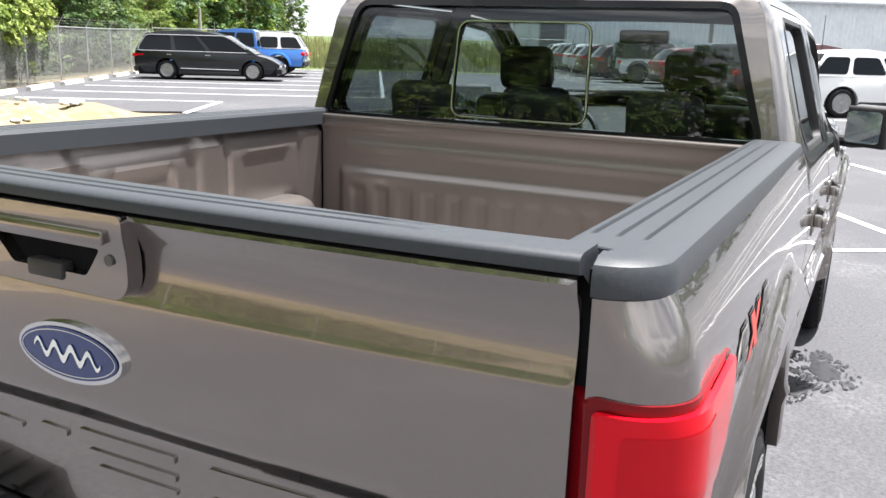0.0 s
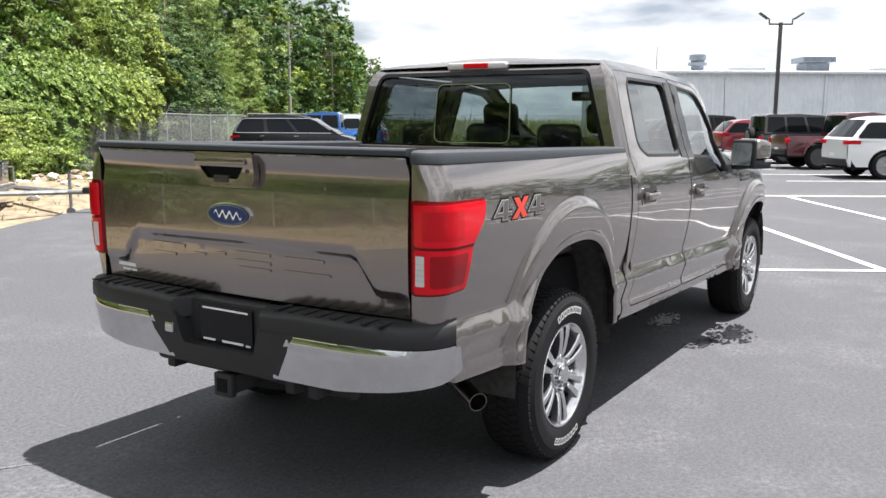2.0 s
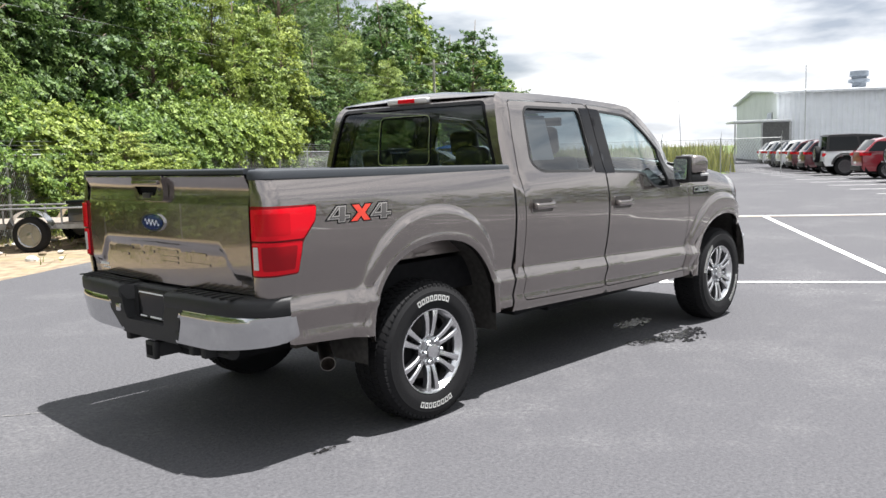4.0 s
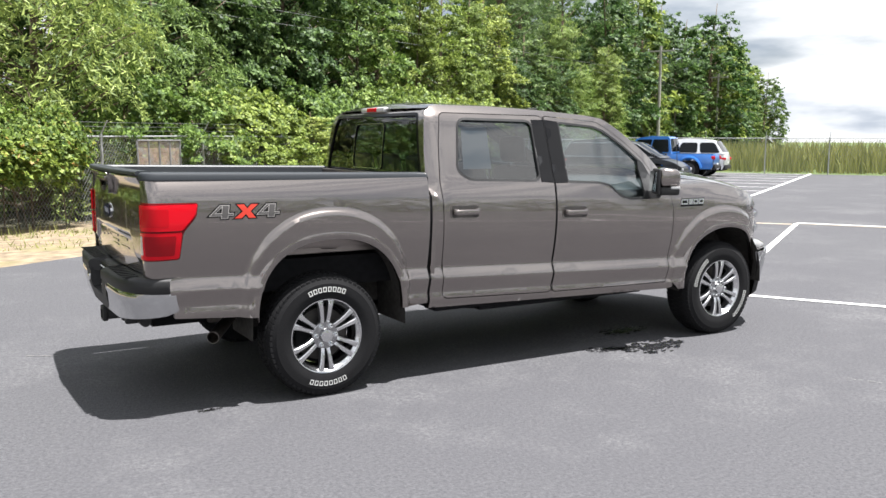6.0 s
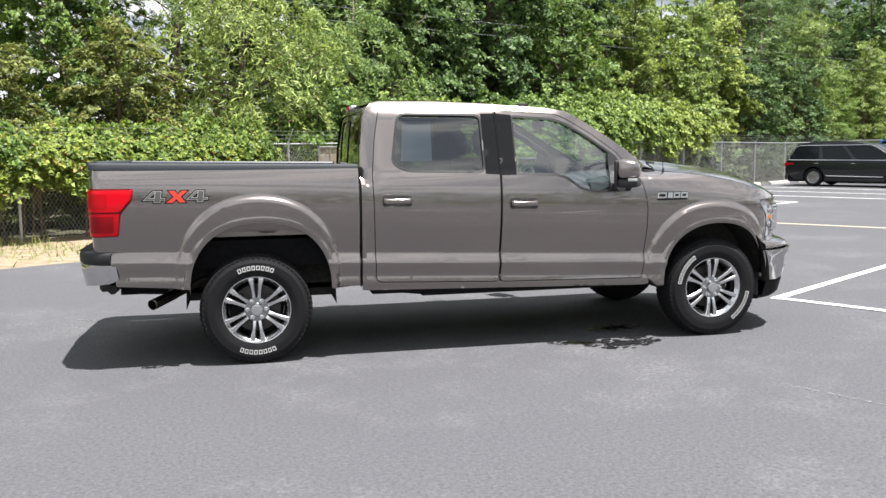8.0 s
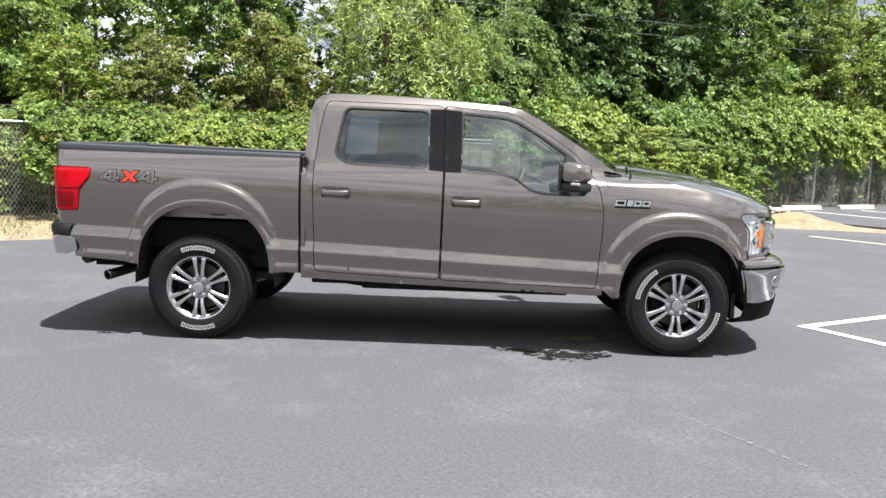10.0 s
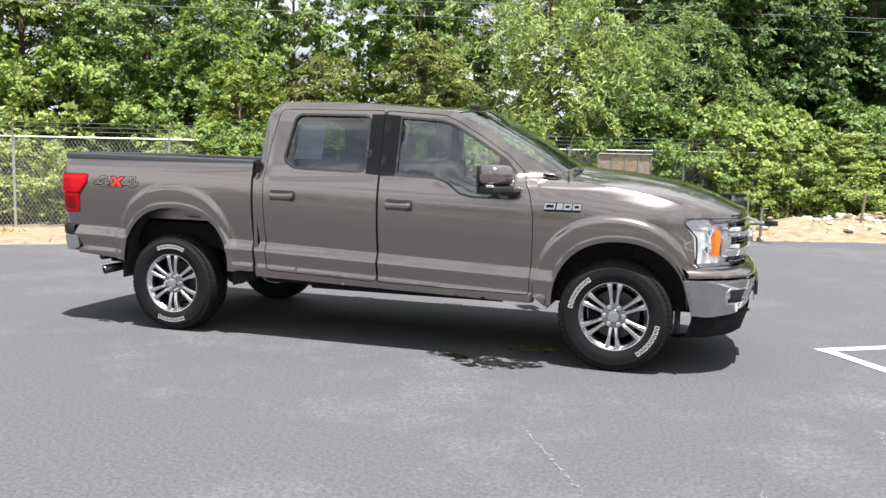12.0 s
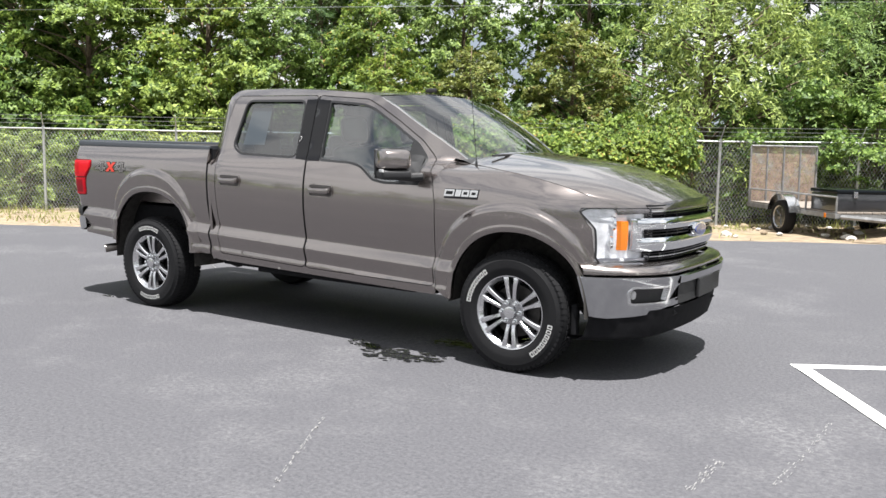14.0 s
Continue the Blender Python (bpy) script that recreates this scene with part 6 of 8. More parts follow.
# oval badge with a plain pale band
OV = [(0.122 * math.cos(a), 1.205 + 0.051 * math.sin(a)) for a in np.linspace(0, 2 * math.pi, 48, endpoint=False)]
gx = lambda d: (lambda y, z: (gate(y, z) - d, y, z))
bm = panel(bmesh.new(), OV, gx(0.010), step=0.03, flange=Vector((0.015, 0, 0)), flip=True)
badge = part("badge", bm, M_CHROME, tailgate, "blue oval badge with a chrome rim", smooth=True)
bm = panel(bmesh.new(), grow(OV, -0.0075), gx(0.012), step=0.03, flip=True)
part("badge_face", bm, M_BLUE, tailgate, "blue oval badge face", smooth=True)
bm = panel(bmesh.new(), grow(OV, -0.0115), gx(0.0128), holes=(grow(OV, -0.0135),), step=0.02, flip=True)
part("badge_line", bm, M_CHROME, tailgate)
bm = bmesh.new()
rows = []
for k in range(41):
    y = 0.078 - 0.156 * k / 40
    z, w = 1.205 + 0.012 * math.sin(k * 0.62) + 0.05 * y, 0.003 + 0.004 * math.sin(math.pi * k / 40)
    rows.append([(gate(y, z) - 0.0142, y, z - w), (gate(y, z) - 0.0142, y, z + w)])
loft(bm, rows)
part("badge_band", bm, M_WHITEPRINT, tailgate, "plain pale wavy band on the badge")
# stamped bars in the lower panel
for y0, y1, z0, z1 in ((0.52, 0.30, 1.040, 1.056), (0.52, 0.36, 1.000, 1.014), (0.26, 0.17, 1.018, 1.030), (0.12, 0.05, 1.030, 1.044), (0.02, -0.20, 1.042, 1.056), (0.0, -0.20, 1.008, 1.022), (-0.02, -0.20, 0.984, 0.994), (-0.27, -0.47, 1.040, 1.054), (-0.27, -0.50, 0.988, 1.000)):
    q = rounded([(min(y0, y1), z0), (max(y0, y1), z0), (max(y0, y1), z1), (min(y0, y1), z1)], 0.004, 2)
    bm = panel(bmesh.new(), q, gx(0.0045), step=0.03, flange=Vector((0.006, 0, 0)), flip=True)
    part("stamped_bar", bm, M_PAINT, tailgate, smooth=True, sharp=60)
# dealer's small sticker
for y0, y1, z0, z1 in ((0.79, 0.66, 0.918, 0.934), (0.76, 0.70, 0.898, 0.908), (0.695, 0.655, 0.898, 0.908)):
    bm = panel(bmesh.new(), [(y1, z0), (y0, z0), (y0, z1), (y1, z1)], gx(0.001), step=0.05, flip=True)
    part("sticker_bar", bm, M_WHITEPRINT, tailgate, "white printed sticker line")


# ---- rear bumper ----
def bumper_rear(p):
    x = curve(p, [(0, -1.258), (0.6, -1.246), (0.78, -1.222), (0.88, -1.185), (0.96, -1.13), (1.03, -1.06), (1.10, -0.985)])
    y = curve(p, [(0, 0), (0.6, 0.60), (0.78, 0.778), (0.88, 0.870), (0.96, 0.934), (1.03, 0.968), (1.10, 0.982)])
    return x, y


for sg in (-1, 1):
    rb = lambda p, z, d=0.0: (bumper_rear(p)[0] + d + 0.20 * max(0.0, 0.745 - z) + 0.5 * max(0.0, z - 0.755), sg * (bumper_rear(p)[1] - 0.4 * d), z)
    CH = rounded([(0.39, 0.772), (0.70, 0.775), (1.10, 0.765), (1.10, 0.66), (1.02, 0.630), (0.60, 0.585), (0.28, 0.583)], 0.015)
    bm = panel(bmesh.new(), CH, rb, step=0.03, flange=Vector((0.03, 0, 0)), flip=sg > 0)
    rbump = part("rear_bumper", bm, M_BUMPER, truck, "chrome rear bumper half", smooth=True)
    bm = panel(bmesh.new(), [(0.40, 0.770), (0.62, 0.770), (0.62, 0.774), (0.40, 0.775)], lambda p, z: rb(p, z, -0.003), step=0.05, flip=sg > 0)
    part("film_edge", bm, M_EDGE, rbump, "pale edge of protective film")
bm = bmesh.new()
rows = []
PP = [-1.10, -1.03, -0.96, -0.88, -0.78, -0.6, -0.42, -0.25, -0.2, 0, 0.2, 0.25, 0.42, 0.6, 0.78, 0.88, 0.96, 1.03, 1.10]
for d, z in ((0.012, 0.765), (-0.004, 0.785), (-0.004, 0.838), (0.006, 0.853), (0.03, 0.860), (0.10, 0.862), (0.14, 0.858)):
    rows.append([(bumper_rear(abs(p))[0] + d + (0.085 if abs(p) <= 0.21 else 0), math.copysign(bumper_rear(abs(p))[1] - 0.5 * d, p), z - (0.01 if abs(p) < 0.3 and z > 0.8 else 0)) for p in PP])
loft(bm, rows)
bmesh.ops.recalc_face_normals(bm, faces=bm.faces[:])
pad = part("bumper_step_pad", bm, M_BLACK, truck, "black ridged plastic step pad", smooth=True, sharp=50)
for k in range(24):
    y = -0.80 + k * 0.07
    if abs(y) < 0.25:
        continue
    bm = bmesh.new()
    box(bm, -1.225, -1.135, y - 0.012, y + 0.012, 0.860, 0.866)
    part("tread_ridge", bm, M_BLACK, pad)
bm = panel(bmesh.new(), rounded([(-0.43, 0.80), (-0.30, 0.572), (0.30, 0.572), (0.43, 0.80), (0.255, 0.835), (0.20, 0.662), (-0.20, 0.662), (-0.255, 0.835)], 0.012),
           lambda y, z: (-1.250 + 0.25 * max(0.0, 0.70 - z), y, z), step=0.03, flange=Vector((0.085, 0, 0)), flip=True)
part("bumper_centre", bm, M_BLACK, truck, "black bumper centre with a plate pocket", smooth=True)
part("plate_pocket", box(bmesh.new(), -1.185, -1.16, -0.25, 0.25, 0.64, 0.84), M_BLACK, truck)
plate = part("dealer_plate", box(bmesh.new(), -1.196, -1.188, -0.152, 0.152, 0.672, 0.828, 0.003), M_GLOSSBLACK, truck, "black dealer plate insert with white print")
for y0, y1, z0, z1 in ((0.13, -0.13, 0.812, 0.819), (0.13, 0.06, 0.679, 0.687), (0.02, -0.10, 0.679, 0.688), (-0.115, -0.14, 0.677, 0.684)):
    part("print_bar", box(bmesh.new(), -1.1985, -1.196, min(y0, y1), max(y0, y1), z0, z1), M_WHITEPRINT, plate)
part("plate_lamp", box(bmesh.new(), -1.262, -1.235, 0.245, 0.295, 0.70, 0.745, 0.006), M_SATIN, truck, "small square socket", smooth=True)
bm = bmesh.new()
box(bm, -1.22, -0.85, -0.04, 0.04, 0.465, 0.545, 0.006)
box(bm, -1.225, -1.19, -0.05, 0.05, 0.455, 0.555, 0.008)
hitch = part("hitch_receiver", bm, M_BLACK, truck, "black hitch receiver tube", smooth=True)
part("hitch_bore", box(bmesh.new(), -1.228, -1.224, -0.028, 0.028, 0.477, 0.533), M_UNDER, hitch)
bm = bmesh.new()
rod(bm, (-1.05, -0.56, 0.53), (-1.05, 0.56, 0.53), 0.035, n=10)
part("hitch_bar", bm, M_BLACK, truck, smooth=True)
for y in (-0.42, 0.40, -0.30):
    part("frame_bracket", box(bmesh.new(), -1.15, -1.02, y - 0.025, y + 0.025, 0.50, 0.585, 0.01), M_BLACK, truck, smooth=True)
# tail pipe
bm = bmesh.new()
tube(bm, [(0.35, -0.53, 0.60), (-0.15, -0.53, 0.62), (-0.40, -0.56, 0.575), (-0.52, -0.63, 0.525), (-0.585, -0.715, 0.505)], 0.032, 12)
pipe = part("exhaust_pipe", bm, M_RUST, truck, smooth=True)
bm = bmesh.new()
way = Vector((-0.55, -0.82, -0.15)).normalized()
a = Vector((-0.580, -0.705, 0.507))
q = way.to_track_quat("Y", "Z").to_matrix().to_4x4()
lathe(bm, [(0.032, 0), (0.036, 0.02), (0.039, 0.275), (0.036, 0.275), (0.034, 0.12), (0.001, 0.12)], 24, Matrix.Translation(a) @ q)
bmesh.ops.recalc_face_normals(bm, faces=bm.faces[:])
part("exhaust_tip", bm, M_STEEL, truck, "heat-stained steel exhaust tip", smooth=True)

# ---- underneath ----
bm = bmesh.new()
box(bm, -1.0, 4.3, -0.50, -0.40, 0.48, 0.66)
box(bm, -1.0, 4.3, 0.40, 0.50, 0.48, 0.66)
box(bm, 0.80, 3.10, -0.90, 0.90, 0.50, 0.60)
box(bm, -1.05, 0.76, -0.80, 0.80, 0.70, 0.90)
box(bm, 3.1, 4.0, -0.45, 0.45, 0.45, 1.1)
part("chassis", bm, M_UNDER, truck, "black chassis and underbody")
for sg in (-1, 1):
    bm = bmesh.new()
    tube(bm, [(0.95, sg * 0.76, 0.49), (1.3, sg * 0.80, 0.455), (2.2, sg * 0.80, 0.45), (2.9, sg * 0.78, 0.47)], 0.03, 8)
    box(bm, 0.86, 3.08, min(sg * 0.74, sg * 0.90), max(sg * 0.74, sg * 0.90), 0.462, 0.56, 0.012)
    box(bm, 1.25, 2.85, min(sg * 0.80, sg * 0.885), max(sg * 0.80, sg * 0.885), 0.430, 0.470, 0.012)
    part("sill_rail", bm, M_UNDER, truck, "dark rail under the sill", smooth=True)
bm = bmesh.new()
rod(bm, (0, -0.72, 0.40), (0, 0.72, 0.40), 0.05, n=10)
lathe(bm, [(0.001, -0.14), (0.10, -0.12), (0.15, 0), (0.10, 0.12), (0.001, 0.14)], 16, pose(0, 0.05, 0.40))
rod(bm, (0, 0, 0.42), (2.4, 0.05, 0.52), 0.045, n=10)
part('front_axle', rod(bmesh.new(), (WB, -0.72, 0.42), (WB, 0.72, 0.42), 0.04, n=10), M_RUST, truck, smooth=True)
for sg in (-1, 1):
    box(bm, -0.65, 0.75, sg * 0.52 - 0.035, sg * 0.52 + 0.035, 0.48, 0.52)
    rod(bm, (-0.12, sg * 0.60, 0.42), (-0.28, sg * 0.58, 0.86), 0.028, n=8)
part("rear_axle", bm, M_RUST, truck, "dull steel axle and springs", smooth=True)
bm = lathe(bmesh.new(), [(0.12, -0.11), (0.36, -0.11), (0.39, -0.06), (0.39, 0.06), (0.36, 0.11), (0.12, 0.11)], 32, pose(-0.68, 0.0, 0.56, 90, 0, 0))
part("spare_tyre", bm, M_TYRE, truck, "spare tyre slung under the bed", smooth=True)


# ---- wheels: the axle along y, the outer face towards -y ----
def make_wheel(seed_turn):
    wheel = new("wheel")
    wheel.parent = truck
    bm = bmesh.new()
    prof = [(0.236, 0.105), (0.250, 0.122), (0.29, 0.134), (0.33, 0.134), (0.365, 0.126), (0.388, 0.113), (0.397, 0.095), (0.401, 0.05), (0.402, 0), (0.401, -0.05), (0.397, -0.095), (0.388, -0.113), (0.365, -0.126),
            (0.352, -0.131), (0.349, -0.1335), (0.345, -0.1335), (0.33, -0.134), (0.305, -0.1355), (0.29, -0.134), (0.262, -0.1265), (0.252, -0.123), (0.247, -0.116), (0.236, -0.105)]
    lathe(bm, prof, 96, closed=True)
    bmesh.ops.recalc_face_normals(bm, faces=bm.faces[:])
    tyre = part("tyre", bm, M_TYRE, wheel, "black all-terrain tyre", smooth=True)
    vs, fs = [], []
    for k in range(64):
        for row, (h0, h1, r0) in enumerate(((-0.122, -0.078, 0.3965), (-0.072, -0.028, 0.402), (-0.022, 0.022, 0.4025), (0.028, 0.072, 0.402), (0.078, 0.122, 0.3965))):
            a0 = 2 * math.pi * (k + 0.25 * (row % 2)) / 64
            a1 = a0 + 2 * math.pi / 64 * 0.70
            sk = 0.030 * (1 if row % 2 else -1)
            i = len(vs)
            for r in (r0 - 0.012, r0 + 0.006):
                for a, h in ((a0, h0), (a1, h0), (a1 + sk, h1), (a0 + sk, h1)):
                    edge_drop = 0.014 if abs(h) > 0.12 else 0.0
                    vs.append((math.cos(a) * (r - edge_drop), h, math.sin(a) * (r - edge_drop)))
            fs += [(i + 4, i + 5, i + 6, i + 7), (i, i + 1, i + 5, i + 4), (i + 1, i + 2, i + 6, i + 5), (i + 2, i + 3, i + 7, i + 6), (i + 3, i, i + 4, i + 7)]
    tread = new("tread_block", mesh_from("tread_block", vs, fs, M_TYRE))
    tread.parent = tyre
    tagged(tread, kind="stuff")
    # side print, as plain bars
    for base in (0, 180):
        for k in range(8):
            a0, a1 = radians(base + seed_turn - 24 + 6.2 * k), radians(base + seed_turn - 24 + 6.2 * k + 4.4)
            bm = bmesh.new()
            mid = 0.5 * (a0 + a1)
            for s0, s1, r0, r1 in ((a0, a1, 0.296, 0.301), (a0, a1, 0.323, 0.328), (a0, a0 + 0.015, 0.301, 0.323), (a1 - 0.015, a1, 0.301, 0.323)):
                loft(bm, [[(r * math.cos(lerp(s0, s1, t)), -0.1366 + 0.0008 * (r > 0.32), r * math.sin(lerp(s0, s1, t))) for t in (0, 0.5, 1)] for r in (r0, r1)])
            part("side_print", bm, M_TYREWHITE, tyre, "white outlined print on the tyre wall")
    # rim
    bm = bmesh.new()
    lathe(bm, [(0.246, -0.112), (0.250, -0.119), (0.247, -0.124), (0.240, -0.122), (0.232, -0.108), (0.222, -0.100), (0.214, -0.085), (0.205, -0.02), (0.200, 0.10), (0.236, 0.110)], 72)
    for f in [f for f in bm.faces if len(f.verts) > 8]:
        bm.faces.remove(f)
    bmesh.ops.recalc_face_normals(bm, faces=bm.faces[:])
    rim_ = part("rim", bm, M_ALLOY, wheel, "machined alloy rim with twin spokes", smooth=True)
    for k in range(6):
        for sgn in (-1, 1):
            ang = radians(60 * k + 90)
            bm = bmesh.new()
            rows = []
            for r, off, half, h in ((0.076, 0.0175, 0.0135, -0.092), (0.10, 0.020, 0.0120, -0.103), (0.13, 0.0235, 0.0115, -0.110), (0.18, 0.030, 0.0130, -0.116), (0.222, 0.037, 0.0165, -0.117), (0.240, 0.041, 0.021, -0.112)):
                c = Vector((r, 0, sgn * off))
                rows.append([c + Vector((0, h + 0.040, -half * 1.25)), c + Vector((0, h + 0.006, -half * 1.15)), c + Vector((0, h, -half * 0.75)), c + Vector((0, h, half * 0.75)), c + Vector((0, h + 0.006, half * 1.15)),
                             c + Vector((0, h + 0.040, half * 1.25))])
            loft(bm, rows)
            bmesh.ops.recalc_face_normals(bm, faces=bm.faces[:])
            bmesh.ops.transform(bm, matrix=Matrix.Rotation(ang, 4, "Y"), verts=bm.verts[:])
            sp = part("spoke", bm, (M_ALLOY, M_ALLOYDARK), rim_, smooth=True, sharp=30)
            # faces turned from the outer side take the dark colour as pocket shading
            for f in sp.data.polygons:
                f.material_index = 1 if f.normal.y > -0.45 else 0
    bm = bmesh.new()
    lathe(bm, [(0.094, -0.06), (0.092, -0.090), (0.086, -0.097), (0.048, -0.099), (0.045, -0.104), (0.001, -0.106)], 36)
    bmesh.ops.recalc_face_normals(bm, faces=bm.faces[:])
    part("hub", bm, M_ALLOYMID, rim_, smooth=True)
    bm = bmesh.new()
    lathe(bm, [(0.042, -0.1100), (0.040, -0.1235), (0.034, -0.1250), (0.001, -0.1255)], 24)
    part("centre_cap", bm, M_ALLOY, rim_, smooth=True)
    for k in range(6):
        a = radians(60 * k + 60)
        bm = lathe(bmesh.new(), [(0.0175, -0.09), (0.0175, -0.1005), (0.0125, -0.1015), (0.0125, -0.124), (0.008, -0.130), (0.001, -0.131)], 8, pose(0.0675 * math.cos(a), 0, 0.0675 * math.sin(a)))
        part("lug_nut", bm, M_CHROME, rim_)
    bm = lathe(bmesh.new(), [(0.175, -0.02), (0.175, 0.01), (0.08, 0.01), (0.08, -0.02)], 48, closed=True)
    part("brake_disc", bm, M_DISC, wheel, "dull steel brake disc", smooth=True)
    bm = box(bmesh.new(), -0.19, -0.09, -0.05, 0.05, -0.09, 0.11, 0.02)
    part("brake_caliper", bm, M_UNDER, wheel)
    bm = lathe(bmesh.new(), [(0.20, 0.02), (0.001, 0.02)], 32)
    part("brake_shield", bm, M_UNDER, wheel)
    return wheel


WHEEL_Y = 0.862
w = make_wheel(90)
w.matrix_basis = pose(0, -WHEEL_Y, 0.402)
w2 = make_wheel(148)
w2.matrix_basis = pose(WB, -WHEEL_Y, 0.402)
for x in (0, WB):
    copy_thing(w, pose(x, WHEEL_Y, 0.402, 0, 0, 180))

# ---- the cab's inside ----
def seat(x, y, wide, name="seat"):
    bm = bmesh.new()
    box(bm, x - 0.05, x + 0.48, y - wide / 2, y + wide / 2, 0.85, 1.02, 0.05, seg=3)
    s = part(name, bm, M_SEAT, truck, "black leather seat", smooth=True)
    bm = box(bmesh.new(), -0.07, 0.07, -wide / 2, wide / 2, 0, 0.54 if name == "seat" else 0.43, 0.05, pose(x - 0.02, y, 0.95, 0, -14, 0), seg=3)
    part("backrest", bm, M_SEAT, s, smooth=True)
    return s


def headrest(x, y, z, owner, wide=0.27):
    bm = box(bmesh.new(), -0.055, 0.055, -wide / 2, wide / 2, -0.10, 0.11, 0.05, pose(x, y, z, 0, -8, 0), seg=4)
    for d in (-0.05, 0.05):
        rod(bm, (x + 0.01, y + d, z - 0.2), (x, y + d, z - 0.05), 0.007, n=6)
    part("headrest", bm, M_SEAT, owner, smooth=True)


for y in (-0.40, 0.40):
    s = seat(2.05, y, 0.54)
    headrest(1.87, y, 1.60, s)
s = seat(1.05, 0, 1.45, "rear_seat")
for y in (-0.48, 0.0, 0.48):
    headrest(0.965, y, 1.46, s)
bm = bmesh.new()
loft(bm, [[(2.72 + d, y, z) for y in np.linspace(-0.78, 0.78, 9)] for d, z in ((0.02, 0.85), (0.0, 1.12), (0.05, 1.24), (0.22, 1.29), (0.55, 1.36))])
part("dashboard", bm, M_DASH, truck, "dark dashboard", smooth=True)
wheel_rim = [(2.50 + 0.185 * 0.35 * math.sin(a), 0.40 + 0.185 * math.cos(a), 1.20 + 0.185 * 0.93 * math.sin(a)) for a in np.linspace(0, 2 * math.pi, 33)]
bm = tube(bmesh.new(), wheel_rim, 0.016, 8)
for a in (0.15, math.pi - 0.15, -math.pi / 2):
    rod(bm, (2.52, 0.40, 1.20), (2.50 + 0.18 * 0.35 * math.sin(a), 0.40 + 0.18 * math.cos(a), 1.20 + 0.18 * 0.93 * math.sin(a)), 0.018, n=6)
box(bm, 2.49, 2.72, 0.34, 0.46, 1.13, 1.25, 0.03)
part("steering_wheel", bm, M_DASH, truck, "black steering wheel", smooth=True)
bm = bmesh.new()
box(bm, 0.86, 3.0, -0.88, 0.88, 0.62, 0.70)
box(bm, 2.1, 2.85, -0.13, 0.13, 0.7, 1.02, 0.03)
part("cab_floor", bm, M_DASH, truck)
bm = bmesh.new()
loft(bm, [[(x, u * (side(max(0.95, x), roof_z(x)) - 0.05), roof_z(x) - 0.03 + 0.02 * (1 - u * u)) for u in np.linspace(-1, 1, 9)] for x in (0.93, 1.3, 1.9, 2.40)])
part("headliner", bm, shade("grey_headlining", (0.38, 0.37, 0.36), rough=0.95, vary=0.05, scale=40), truck, "pale grey headlining", smooth=True)
for sg in (-1, 1):
    for x0, x1, name in ((0.90, 1.84, "door_card"), (1.88, 3.02, "door_card")):
        bm = bmesh.new()
        box(bm, x0, x1, min(sg * 0.86, sg * 0.90), max(sg * 0.86, sg * 0.90), 0.62, 1.29, 0.01)
        part(name, bm, M_DASH, truck)
    bm = bmesh.new()
    loft(bm, [[(x, sg * (side(1.8, z) - 0.04), z) for x in (1.76, 1.80, 1.90, 1.95)] for z in (1.28, 1.5, 1.7, 1.88)])
    part("pillar_cover", bm, M_DASH, truck)
bm = box(bmesh.new(), -0.02, 0.015, -0.13, 0.13, -0.035, 0.035, 0.012, pose(2.50, 0.0, 1.77))
part("interior_mirror", bm, M_BLACK, truck, smooth=True)
M_PAPER = shade("grey_paper", (0.42, 0.43, 0.44), rough=0.8)
bm = panel(bmesh.new(), [(1.10, 1.47), (1.34, 1.47), (1.35, 1.77), (1.13, 1.77)], lambda x, z: (x, -(side(x, z) - 0.035), z), step=0.1)
part("window_sticker", bm, M_PAPER, truck, "pale paper sheet behind the rear side glass")

# aerial and roof fin
bm = bmesh.new()
rod(bm, (3.30, -0.815, 1.335), (3.30, -0.815, 1.385), 0.012, 0.008, 8)
rod(bm, (3.30, -0.815, 1.38), (3.24, -0.815, 1.92), 0.0028, 0.0018, 6)
part("aerial", bm, M_BLACK, truck, "thin black whip aerial", smooth=True)
bm = box(bmesh.new(), 2.30, 2.40, -0.02, 0.02, 1.92, 1.955, 0.012)
part("roof_fin", bm, M_BLACK, truck, smooth=True)

